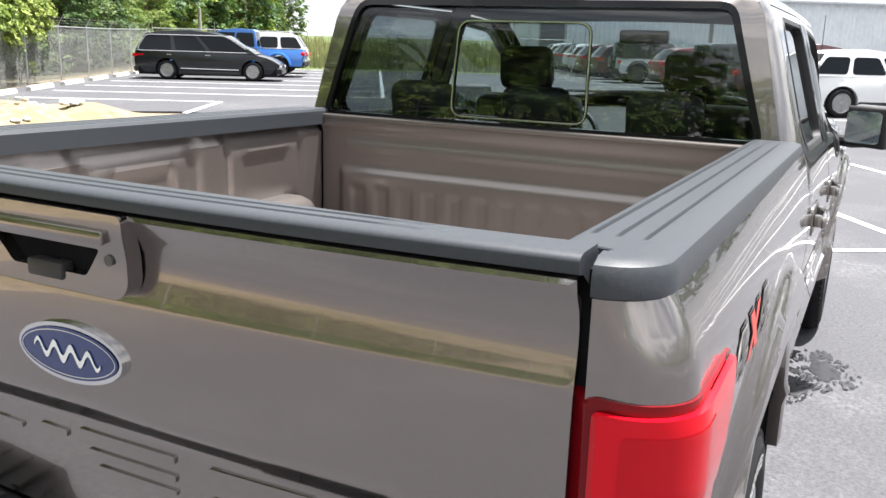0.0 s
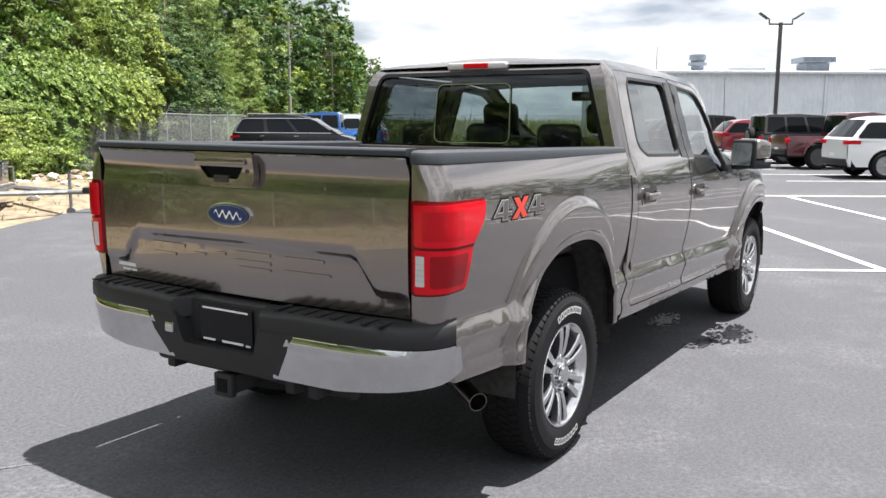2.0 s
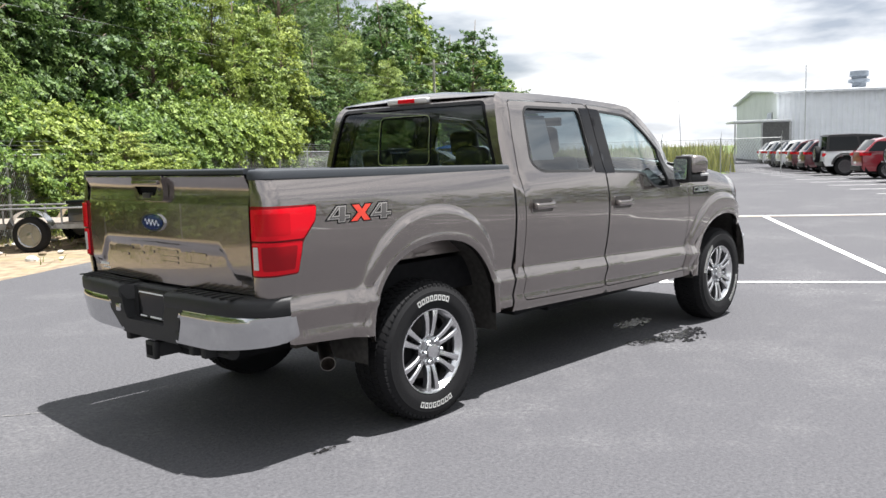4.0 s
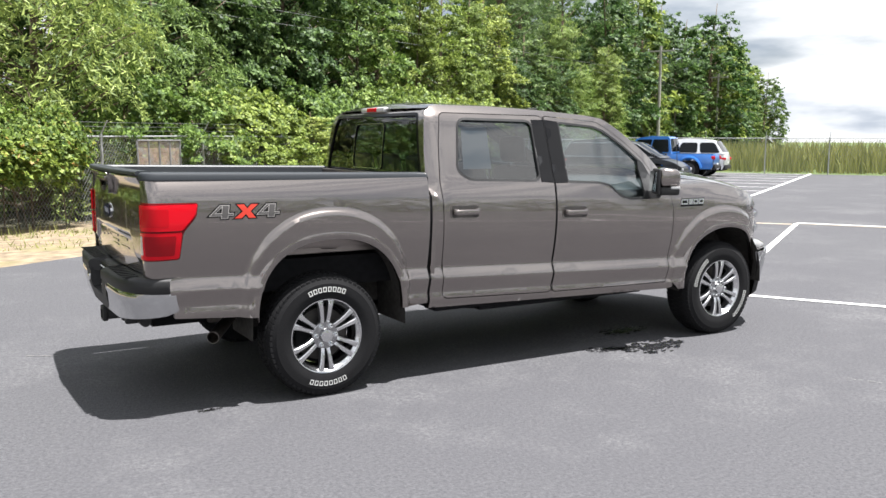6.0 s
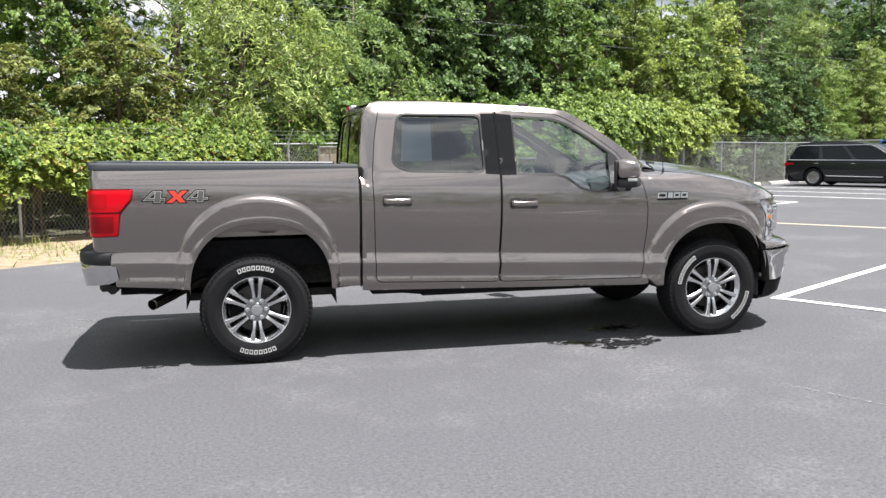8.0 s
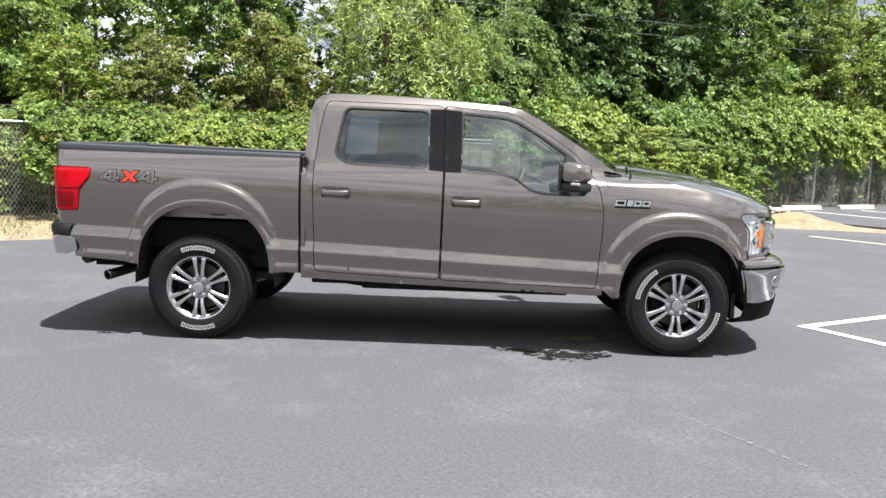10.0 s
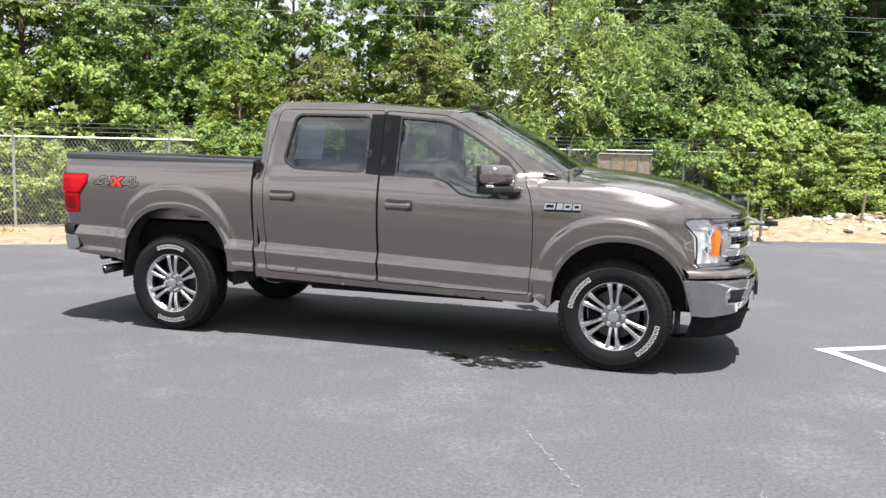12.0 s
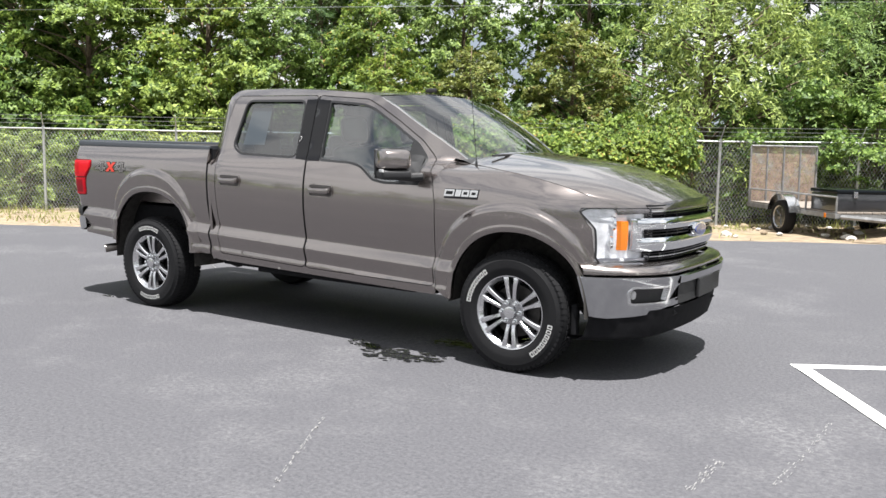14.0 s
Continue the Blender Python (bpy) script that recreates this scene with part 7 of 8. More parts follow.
# ---- other vehicles ----
def car(name, label, place, turn, paint, L, W, H, top, cab, sill=0.30, belt_z=0.95, wheel_r=0.36, axles=None, pillars=(0.34, 0.66), roof_mat=None, tail_z=0.85, flat=0.0, spare=False, chrome=False, bed=None):
    """A parked vehicle. top: (x, z) along the bonnet, shoulder and tail. cab: windscreen foot, roof front, roof rear, rear foot as (x, z). x ahead from the middle."""
    p = lot(*place)
    ob = thing(name, label, "car" if "truck" not in name else "pickup truck", pose(p.x, p.y, 0, 0, 0, turn), "parked cars")
    hw = W / 2
    axles = axles or (-L * 0.30, L * 0.31)
    end = L / 2

    def half(x):
        return hw * (1 - 0.16 * (abs(x) / end) ** (7 if flat else 4.5))

    def upper(x):
        return table(x, top)

    # sides with real wheel openings
    outline = [(-end, sill + 0.12)] + [(-end, upper(-end))] + [(x, upper(x)) for x in np.linspace(-end, end, 24)[1:-1]] + [(end, upper(end)), (end, sill + 0.12)]
    low = []
    for ax in axles[::-1]:
        low += [(ax + (wheel_r + 0.07) * math.cos(a), max(sill, wheel_r + (wheel_r + 0.07) * math.sin(a))) for a in np.linspace(-0.2, math.pi + 0.2, 16)]
    outline += [(end - 0.08, sill)] + low + [(-end + 0.08, sill)]
    bulge = lambda x, z: half(x) - 0.05 * ((z - 0.68) / 0.4) ** 2
    bm = bmesh.new()
    for sg in (-1, 1):
        panel(bm, outline, lambda x, z: (x, sg * bulge(x, z), z), step=0.12, flange=Vector((0, -sg * 0.12, 0)), flip=sg > 0)
    xs = list(np.linspace(-end, end, 24))
    loft(bm, [[(x, u * bulge(x, upper(x)), upper(x) + 0.035 * (1 - u * u)) for u in (-1, -0.9, -0.6, 0, 0.6, 0.9, 1)] for x in xs if bed is None or x > bed[1] - 0.01])
    for e in (-1, 1):
        loft(bm, [[(e * (end + 0.05 * (1 - u * u) + 0.04 * math.sin(math.pi * k)), u * bulge(e * end, lerp(sill + 0.12, upper(e * end), k)), lerp(sill + 0.12, upper(e * end), k) + 0.03 * k * (1 - u * u)) for u in (-1, -0.9, -0.5, 0, 0.5, 0.9, 1)]
                  for k in (0, 0.25, 0.5, 0.75, 1)])
    body = part("body", bm, paint, ob, smooth=True)
    bm = bmesh.new()
    box(bm, -end + 0.1, end - 0.1, -hw * 0.86, hw * 0.86, sill - 0.06, 0.62)
    part("underbody", bm, M_UNDER, ob)
    if bed is not None:
        bm = bmesh.new()
        box(bm, bed[0], bed[1], -hw * 0.82, hw * 0.82, 0.75, 0.80)
        part("bed_floor", bm, M_UNDER, ob)
    # upper cab
    (wx, wz), (rx, rz), (bx, bz), (tx, tz) = cab
    hb, hr = hw * 0.95, hw * (0.86 if flat else 0.76)

    def cab_y(z):
        return lerp(hb, hr, max(0.0, min(1.0, (z - belt_z) / (H - belt_z))))

    out = [(wx, wz), (rx, rz), (lerp(rx, bx, 0.5), H), (bx, bz), (tx, tz)]
    bm = bmesh.new()
    rows = []
    bend = lambda a, b, c, ka, kc: [tuple(Vector(a).lerp(Vector(b), 1 - ka) * (1 - t) ** 2 + Vector(b) * 2 * t * (1 - t) + Vector(b).lerp(Vector(c), kc) * t * t) for t in (0, 0.25, 0.5, 0.75, 1)]
    mid = (lerp(rx, bx, 0.45), H)
    soft_ = 0.15 if flat else 0.45
    pts = [(wx, wz)] + bend((wx, wz), (rx, rz), mid, soft_, soft_) + [mid] + bend(mid, (bx, bz), (tx, tz), soft_ * 0.8, soft_) + [(tx, tz)]
    for x, z in pts:
        rows.append([(x + 0.05 * (1 - u * u) * (1 if x > 0 else -1) * (0 if rx > x > bx else 1), u * cab_y(z), z + 0.03 * (1 - u * u) * (1 if rx >= x >= bx else 0.3)) for u in (-1, -0.93, -0.6, 0, 0.6, 0.93, 1)])
    loft(bm, rows)
    for sg in (-1, 1):
        f = [bm.verts.new((x, sg * cab_y(z), z)) for x, z in pts]
        bm.faces.new(f)
    bmesh.ops.remove_doubles(bm, verts=bm.verts[:], dist=0.001)
    bmesh.ops.recalc_face_normals(bm, faces=bm.faces[:])
    part("cabin", bm, roof_mat or paint, ob, smooth=True, sharp=30)
    # side windows between the pillars
    lo = belt_z + 0.05
    edge_x = lambda a, b, z: lerp(a[0], b[0], (z - a[1]) / (b[1] - a[1]) if b[1] != a[1] else 0)
    hi = min(rz, bz) - (0.05 if flat else 0.085)
    f_lo, f_hi, r_lo, r_hi = edge_x((wx, wz), (rx, rz), lo) - 0.14, edge_x((wx, wz), (rx, rz), hi) - 0.10, edge_x((tx, tz), (bx, bz), lo) + 0.10, edge_x((tx, tz), (bx, bz), hi) + 0.08
    cuts = [0.0] + list(pillars) + [1.0]
    for a, b in zip(cuts, cuts[1:]):
        a2, b2 = a + (0.02 if a > 0 else 0), b - (0.02 if b < 1 else 0)
        q = rounded([(lerp(f_lo, r_lo, a2), lo), (lerp(f_hi, r_hi, a2), hi), (lerp(f_hi, r_hi, b2), hi), (lerp(f_lo, r_lo, b2), lo)], 0.06 if flat else 0.11, 4)
        for sg in (-1, 1):
            bm = panel(bmesh.new(), q, lambda x, z: (x, sg * (cab_y(z) + 0.006), z), step=0.3, flange=Vector((0, -sg * 0.01, 0)), flip=(sg > 0) ^ (area(q) < 0))
            part("side_window", bm, M_CARGLASS, ob, "dark side window")
    for (ax, az), (cx, cz), nm, e in (((wx, wz), (rx, rz), "windscreen", 1), ((tx, tz), (bx, bz), "rear_window", -1)):
        bm = bmesh.new()
        n = Vector((cz - az, 0, -(cx - ax))).normalized() * (0.008 if e > 0 else -0.008)
        if n.x * e < 0:
            n = -n
        loft(bm, [[Vector((lerp(ax, cx, k) + 0.05 * (1 - u * u) * e, u * (cab_y(lerp(az, cz, k)) - 0.07), lerp(az, cz, k) + 0.01 * (1 - u * u))) + n for u in (-1, -0.5, 0, 0.5, 1)] for k in (0.12, 0.5, 0.9)])
        part(nm, bm, M_CARGLASS, ob, smooth=True)
    for ax in axles:
        for sg in (-1, 1):
            w_ = new("wheel")
            w_.parent = ob
            w_.matrix_basis = pose(ax, sg * (hw - 0.12), wheel_r, 0, 0, 180 if sg > 0 else 0)
            for n_, me in (("tyre", CAR_TYRE), ("rim", DARK_RIM if flat else CAR_RIM)):
                o = new(n_, me)
                o.parent = w_
                o.scale = (wheel_r / 0.36,) * 3
    for e, mat, z0, nm in ((1, M_WHITELENS, upper(end) - 0.10, "headlamp"), (-1, M_REDLENS, tail_z, "tail_lamp")):
        for sg in (-1, 1):
            tall, wide = (0.08, 0.055) if flat and e < 0 else (0.06, 0.13)
            bm = box(bmesh.new(), -0.10, 0.07, -wide, wide, -tall, tall, 0.02, pose(e * (end - 0.02), sg * (half(end) - wide - 0.01), z0, 0, 0, -e * sg * 14))
            part(nm, bm, mat, ob, smooth=True)
    for e in (-1, 1):
        bm = box(bmesh.new(), -0.06, 0.06, -half(end) + 0.06, half(end) - 0.06, sill + 0.02, sill + 0.22, 0.04, pose(e * (end + 0.03), 0, 0))
        part("bumper", bm, M_BLACK if flat or e < 0 else paint, ob, smooth=True)
    part("plate_bar", box(bmesh.new(), -end - 0.085, -end - 0.06, -0.16, 0.16, 0.62, 0.72), M_WHITEPRINT, ob)
    for sg in (-1, 1):
        bm = box(bmesh.new(), -0.07, 0.07, -0.09, 0.09, -0.06, 0.06, 0.025, pose(wx - 0.28, sg * (hw + 0.06), belt_z + 0.10))
        part("door_mirror", bm, M_BLACK if flat else paint, ob, smooth=True)
        for k in (0.30, 0.62):
            bm = box(bmesh.new(), -0.09, 0.09, -0.012, 0.012, -0.012, 0.012, 0.005, pose(lerp(wx, tx, k + 0.1), sg * (hw - 0.01), belt_z - 0.10))
            part("door_handle", bm, M_SATIN if chrome else paint, ob)
        if chrome:
            loop = rounded([(f_lo + 0.10, lo - 0.03), (f_hi + 0.06, hi + 0.03), (r_hi - 0.04, hi + 0.02), (r_lo - 0.05, lo - 0.02)], 0.16, 6)
            bm = tube(bmesh.new(), [(x, sg * (cab_y(z) + 0.010), z) for x, z in loop + loop[:1]], 0.013, 6)
            part("chrome_strip", bm, M_CHROME, ob, smooth=True)
            bm = tube(bmesh.new(), [(axles[0] + 0.5, sg * (hw - 0.005), 0.42), (axles[1] - 0.5, sg * (hw - 0.005), 0.40)], 0.014, 6)
            part("chrome_strip", bm, M_CHROME, ob, smooth=True)
    for sg in (-1, 1):
        bm = box(bmesh.new(), axles[0] + wheel_r + 0.08, axles[1] - wheel_r - 0.08, sg * (hw - 0.035) - 0.03, sg * (hw - 0.035) + 0.03, sill - 0.03, sill + 0.09, 0.02)
        part("sill_strip", bm, M_BLACK, ob, smooth=True)
        if not flat:
            bm = box(bmesh.new(), -0.02, 0.30, -0.012, 0.012, -0.05, 0.06, 0.01, pose(-end + 0.02, sg * (half(end) - 0.012), tail_z, 0, 0, sg * 12))
            part("tail_lamp", bm, M_REDLENS, ob, smooth=True)
    if flat:
        for ax in axles:
            for sg in (-1, 1):
                bm = bmesh.new()
                loft(bm, [[(ax + r * math.cos(a), sg * y, wheel_r + 0.04 + r * math.sin(a)) for a in np.linspace(0.1, math.pi - 0.1, 14)] for r, y in ((wheel_r + 0.07, hw - 0.05), (wheel_r + 0.07, hw + 0.07), (wheel_r + 0.13, hw + 0.05), (wheel_r + 0.15, hw - 0.05))])
                part("fender_flare", bm, M_BLACK if flat == 1 else paint, ob, smooth=True)
    if spare:
        w_ = new("spare_wheel")
        w_.parent = ob
        w_.matrix_basis = pose(-end - 0.16, 0.0, 0.98, 0, 0, -90)
        for n_, me in (("tyre", CAR_TYRE), ("rim", CAR_RIM)):
            o = new(n_, me)
            o.parent = w_
            o.scale = (1.05, 1.05, 1.05)
    return ob


M_CARGLASS = shade("dark_car_glass", (0.006, 0.008, 0.010), rough=0.05, spec=0.22)
C_VAN = shade("dark_blue_grey_paint", (0.010, 0.012, 0.016), rough=0.35, metal=0.2, coat=0.5, spec=0.3)
C_BLUE = shade("bright_blue_paint", (0.010, 0.15, 0.52), rough=0.3, coat=1.0)
C_WHITE = shade("white_car_paint", (0.72, 0.73, 0.74), rough=0.3, coat=1.0)
C_MAROON = shade("maroon_paint", (0.085, 0.010, 0.016), rough=0.3, metal=0.2, coat=1.0)
C_RED = shade("red_car_paint", (0.24, 0.010, 0.020), rough=0.3, coat=1.0)
C_BLACK = shade("black_car_paint", (0.016, 0.016, 0.018), rough=0.3, coat=1.0)
C_GREY = shade("grey_car_paint", (0.12, 0.125, 0.13), rough=0.3, metal=0.5, coat=1.0)
bm = lathe(bmesh.new(), [(0.23, 0.10), (0.33, 0.11), (0.355, 0.08), (0.36, 0), (0.355, -0.08), (0.33, -0.11), (0.23, -0.10)], 32, closed=True)
CAR_TYRE = bpy.data.meshes.new("tyre")
bmesh.ops.recalc_face_normals(bm, faces=bm.faces[:])
bm.to_mesh(CAR_TYRE)
bm.free()
CAR_TYRE.materials.append(M_TYRE)
CAR_TYRE.shade_smooth()
bm = bmesh.new()
lathe(bm, [(0.235, -0.085), (0.245, -0.105), (0.235, -0.108), (0.215, -0.09), (0.205, -0.03), (0.001, -0.02)], 32)
for k in range(5):
    b0 = len(bm.verts)
    box(bm, 0.03, 0.225, -0.095, -0.055, -0.028, 0.028, 0.0, Matrix.Rotation(2 * math.pi * k / 5, 4, "Y"))
lathe(bm, [(0.06, -0.06), (0.055, -0.10), (0.001, -0.104)], 20)
CAR_RIM = bpy.data.meshes.new("rim")
bmesh.ops.recalc_face_normals(bm, faces=bm.faces[:])
bm.to_mesh(CAR_RIM)
bm.free()
CAR_RIM.materials.append(M_ALLOY)
CAR_RIM.materials.append(M_ALLOYDARK)
for p_ in CAR_RIM.polygons:
    if max(CAR_RIM.vertices[i].co.y for i in p_.vertices) > -0.045:
        p_.material_index = 1

DARK_RIM = CAR_RIM.copy()
DARK_RIM.materials[0], DARK_RIM.materials[1] = M_ALLOYDARK, M_UNDER
CAR_RIM.materials[0] = M_ALLOYMID
OUT, IN = LOT - 90, LOT + 90           # nose away from the fence, nose towards it
VAN_TOP = [(-2.58, 1.02), (-2.2, 1.05), (0.9, 1.0), (1.6, 0.98), (2.2, 0.84), (2.5, 0.70), (2.58, 0.62)]
car("minivan", "dark grey minivan with chrome window line parked by the fence", (31.0, -6.0), OUT, C_VAN, 5.17, 2.02, 1.77, VAN_TOP, [(1.75, 0.98), (0.55, 1.66), (-2.15, 1.70), (-2.55, 1.05)], 0.24, 1.0, 0.35, (-1.45, 1.62), (0.36, 0.68), chrome=True)
JEEP_T = [(-2.75, 1.12), (-1.0, 1.12), (-0.9, 1.12), (1.0, 1.12), (1.1, 1.15), (2.4, 1.10), (2.75, 1.02)]
car("blue_pickup_truck", "bright blue off-road pickup truck parked nose to the fence", (34.6, -5.6), IN, C_BLUE, 5.5, 1.87, 1.9, JEEP_T, [(1.05, 1.14), (0.65, 1.80), (-0.85, 1.86), (-0.95, 1.12)], 0.45, 1.14, 0.42, (-1.75, 1.74), (0.5,), tail_z=0.95, flat=2, bed=(-2.7, -0.9))
SUV_TOP = [(-2.45, 1.05), (-2.0, 1.08), (1.0, 1.05), (1.2, 1.08), (2.1, 1.0), (2.45, 0.82)]
car("white_suv", "white sport utility vehicle parked nose to the fence", (38.0, -5.4), IN, C_WHITE, 4.9, 1.97, 1.80, SUV_TOP, [(1.25, 1.07), (0.45, 1.70), (-2.0, 1.74), (-2.42, 1.08)], 0.34, 1.08, 0.38, (-1.5, 1.52), (0.36, 0.7))
ROW = 13.7
car("white_suv", "white sport utility vehicle with red tail lamps in the far row", (20.3, ROW), OUT, C_WHITE, 4.82, 1.94, 1.76, SUV_TOP, [(1.2, 1.07), (0.4, 1.66), (-1.85, 1.70), (-2.38, 1.08)], 0.34, 1.08, 0.38, (-1.42, 1.5), (0.36, 0.7), tail_z=1.02)
car("maroon_pickup_truck", "maroon off-road pickup truck in the far row", (25.0, ROW + 0.5), OUT, C_MAROON, 5.5, 1.87, 1.9, JEEP_T, [(1.05, 1.14), (0.65, 1.80), (-0.85, 1.86), (-0.95, 1.12)], 0.45, 1.14, 0.42, (-1.75, 1.74), (0.5,), tail_z=0.95, flat=2, bed=(-2.7, -0.9), roof_mat=C_MAROON)
WR_TOP = [(-2.1, 1.12), (0.5, 1.12), (0.6, 1.15), (1.9, 1.10), (2.1, 1.02)]
WR_CAB = [(0.62, 1.14), (0.25, 1.80), (-2.02, 1.84), (-2.08, 1.12)]
car("black_suv", "black boxy sport utility vehicle with a spare wheel on its back", (28.6, ROW + 0.3), OUT, C_BLACK, 4.3, 1.87, 1.86, WR_TOP, WR_CAB, 0.45, 1.14, 0.41, (-1.3, 1.45), (0.36, 0.7), tail_z=0.95, flat=1, spare=True)
car("red_suv", "red sport utility vehicle in the far row", (32.5, ROW + 0.2), OUT, C_RED, 4.6, 1.88, 1.68, SUV_TOP, [(1.15, 1.07), (0.35, 1.60), (-1.75, 1.62), (-2.28, 1.08)], 0.32, 1.06, 0.36, (-1.38, 1.42), (0.36, 0.7), tail_z=1.0)
car("white_jeep", "white boxy off-road vehicle with a black top", (36.9, ROW - 0.4), OUT, C_WHITE, 4.3, 1.87, 1.86, WR_TOP, WR_CAB, 0.45, 1.14, 0.43, (-1.3, 1.45), (0.45,), roof_mat=M_BLACK, tail_z=0.95, flat=1, spare=True)
for k, (c, lab) in enumerate(((C_MAROON, "dark maroon"), (C_MAROON, "dark maroon"), (C_WHITE, "white"), (C_GREY, "grey"), (C_WHITE, "white"))):
    car("suv", lab + " sport utility vehicle at the end of the far row", (40.4 + 3.1 * k, ROW - 0.3), OUT, c, 4.7, 1.9, 1.70, SUV_TOP, [(1.15, 1.07), (0.35, 1.60), (-1.85, 1.64), (-2.33, 1.08)], 0.32, 1.06, 0.37, (-1.38, 1.42), (0.36, 0.7), tail_z=1.0)

# wheel stops along the fence
for i in range(10):
    s = 15.2 + 2.75 * i
    p = lot(s, -9.55)
    bm = bmesh.new()
    loft(bm, [[(x, y, z) for y, z in ((-0.08, 0), (-0.07, 0.09), (-0.045, 0.125), (0.045, 0.125), (0.07, 0.09), (0.08, 0))] for x in (-0.9, -0.86, 0, 0.86, 0.9)])
    ends = [v for v in bm.verts if abs(abs(v.co.x) - 0.9) < 1e-4]
    for v in ends:
        v.co.z *= 0.85
    for e in (-1, 1):
        q = sorted([v for v in ends if v.co.x * e > 0], key=lambda v: math.atan2(v.co.z - 0.05, v.co.y))
        bm.faces.new(q)
    ob = part("wheel_stop", bm, M_CONCRETE)
    tagged(ob, "pale concrete wheel stop on the asphalt", "wheel stop", "wheel stops")
    ob.matrix_basis = pose(p.x, p.y, 0.0, 0, 0, LOT)


# ---- utility trailer by the fence ----
TR = math.degrees(math.atan2(-0.755, 0.656))
trailer = thing("utility_trailer", "grey utility trailer with a rusty mesh ramp gate", "trailer", pose(3.4, 12.4, -0.07, 0, 0, TR))
M_TRUST = shade("rusty_mesh", (0.30, 0.22, 0.17), rough=0.8, vary=0.35, scale=8, stain=(0.30, 0.28, 0.26), stain_scale=3)
M_TGREY = shade("grey_trailer_steel", (0.22, 0.22, 0.22), rough=0.6, metal=0.4, vary=0.25, scale=9)
bm = bmesh.new()
for y in (-0.78, 0.78):
    box(bm, -1.75, 1.55, y - 0.04, y + 0.04, 0.42, 0.50)
for x in (-1.7, -1.0, -0.3, 0.4, 1.0, 1.5):
    box(bm, x - 0.03, x + 0.03, -0.78, 0.78, 0.43, 0.49)
part("frame", bm, M_TGREY, trailer)
for k in range(9):
    part("deck_plank", box(bmesh.new(), -1.72, 1.52, -0.76 + 0.17 * k, -0.60 + 0.17 * k, 0.50, 0.535, 0.004), M_WOOD, trailer)
for y in (-0.78, 0.78):
    bm = tube(bmesh.new(), [(-1.7, y, 0.80), (1.5, y, 0.80)], 0.02, 6)
    for x in (-1.7, -0.6, 0.5, 1.5):
        rod(bm, (x, y, 0.50), (x, y, 0.80), 0.02, n=6)
    part("side_rail", bm, M_TGREY, trailer, smooth=True)
    bm = bmesh.new()
    loft(bm, [[(0.42 * math.cos(a), y + s_ * 0.28, 0.38 + 0.40 * math.sin(a)) for a in np.linspace(0.15, math.pi - 0.15, 12)] for s_ in ((0.15, 1) if y > 0 else (-1, -0.15))])
    part("mudguard", bm, M_SATIN, trailer, "pale steel mudguard", smooth=True)
    w_ = new("wheel")
    w_.parent = trailer
    w_.matrix_basis = pose(0, y + (0.16 if y > 0 else -0.16), 0.33, 0, 0, 180 if y > 0 else 0)
    for n_, me in (("tyre", CAR_TYRE), ("rim", CAR_RIM)):
        o = new(n_, me)
        o.parent = w_
        o.scale = (0.92, 0.92, 0.92)
ramp = thing("ramp_gate", "rusty", "x")
ramp.parent = trailer
for key in ("label", "category"):
    del ramp[key]
tagged(ramp, "rusty steel mesh ramp gate standing upright")
for y in (-0.76, -0.38, 0.0, 0.38, 0.76):
    part("gate_bar", rod(bmesh.new(), (-1.78, y, 0.45), (-1.82, y, 1.72), 0.022, n=6), M_TGREY, ramp, smooth=True)
for z in (0.48, 1.72):
    part("gate_bar", rod(bmesh.new(), (-1.80, -0.76, z), (-1.80, 0.76, z), 0.022, n=6), M_TGREY, ramp, smooth=True)
vs, fs = [], []
for k in range(58):
    y = -0.75 + 1.5 * k / 57
    i = len(vs)
    vs += [(-1.80, y - 0.006, 0.48), (-1.80, y + 0.006, 0.48), (-1.825, y + 0.006, 1.70), (-1.825, y - 0.006, 1.70)]
    fs.append((i, i + 1, i + 2, i + 3))
for k in range(46):
    z = 0.5 + 1.2 * k / 45
    i = len(vs)
    x = -1.806 - 0.02 * (k / 45)
    vs += [(x, -0.75, z - 0.006), (x, 0.75, z - 0.006), (x, 0.75, z + 0.006), (x, -0.75, z + 0.006)]
    fs.append((i, i + 1, i + 2, i + 3))
o = new("gate_mesh", mesh_from("gate_mesh", vs, fs, M_TRUST))
o.parent = ramp
tagged(o, kind="stuff")
bm = bmesh.new()
tube(bm, [(1.55, 0.70, 0.45), (2.6, 0.05, 0.42)], 0.045, 6)
tube(bm, [(1.55, -0.70, 0.45), (2.6, -0.05, 0.42)], 0.045, 6)
tube(bm, [(2.5, 0, 0.42), (2.95, 0, 0.42)], 0.04, 8)
part("tongue", bm, M_TGREY, trailer, smooth=True)
bm = bmesh.new()
rod(bm, (2.62, 0.09, 0.08), (2.62, 0.09, 0.72), 0.028, n=8)
rod(bm, (2.62, 0.09, 0.70), (2.62, 0.26, 0.70), 0.01, n=6)
lathe(bm, [(0.001, -0.03), (0.075, -0.03), (0.08, 0), (0.075, 0.03), (0.001, 0.03)], 16, pose(2.62, 0.09, 0.08))
part("jack", bm, M_TGREY, trailer, "tongue jack with a small wheel", smooth=True)
part("hitch_coupler", box(bmesh.new(), 2.85, 3.1, -0.06, 0.06, 0.40, 0.50, 0.02), M_BLACK, trailer, smooth=True)
part("marker_lamp", box(bmesh.new(), 1.2, 1.26, -0.83, -0.82, 0.42, 0.50, 0.004), M_AMBER, trailer)
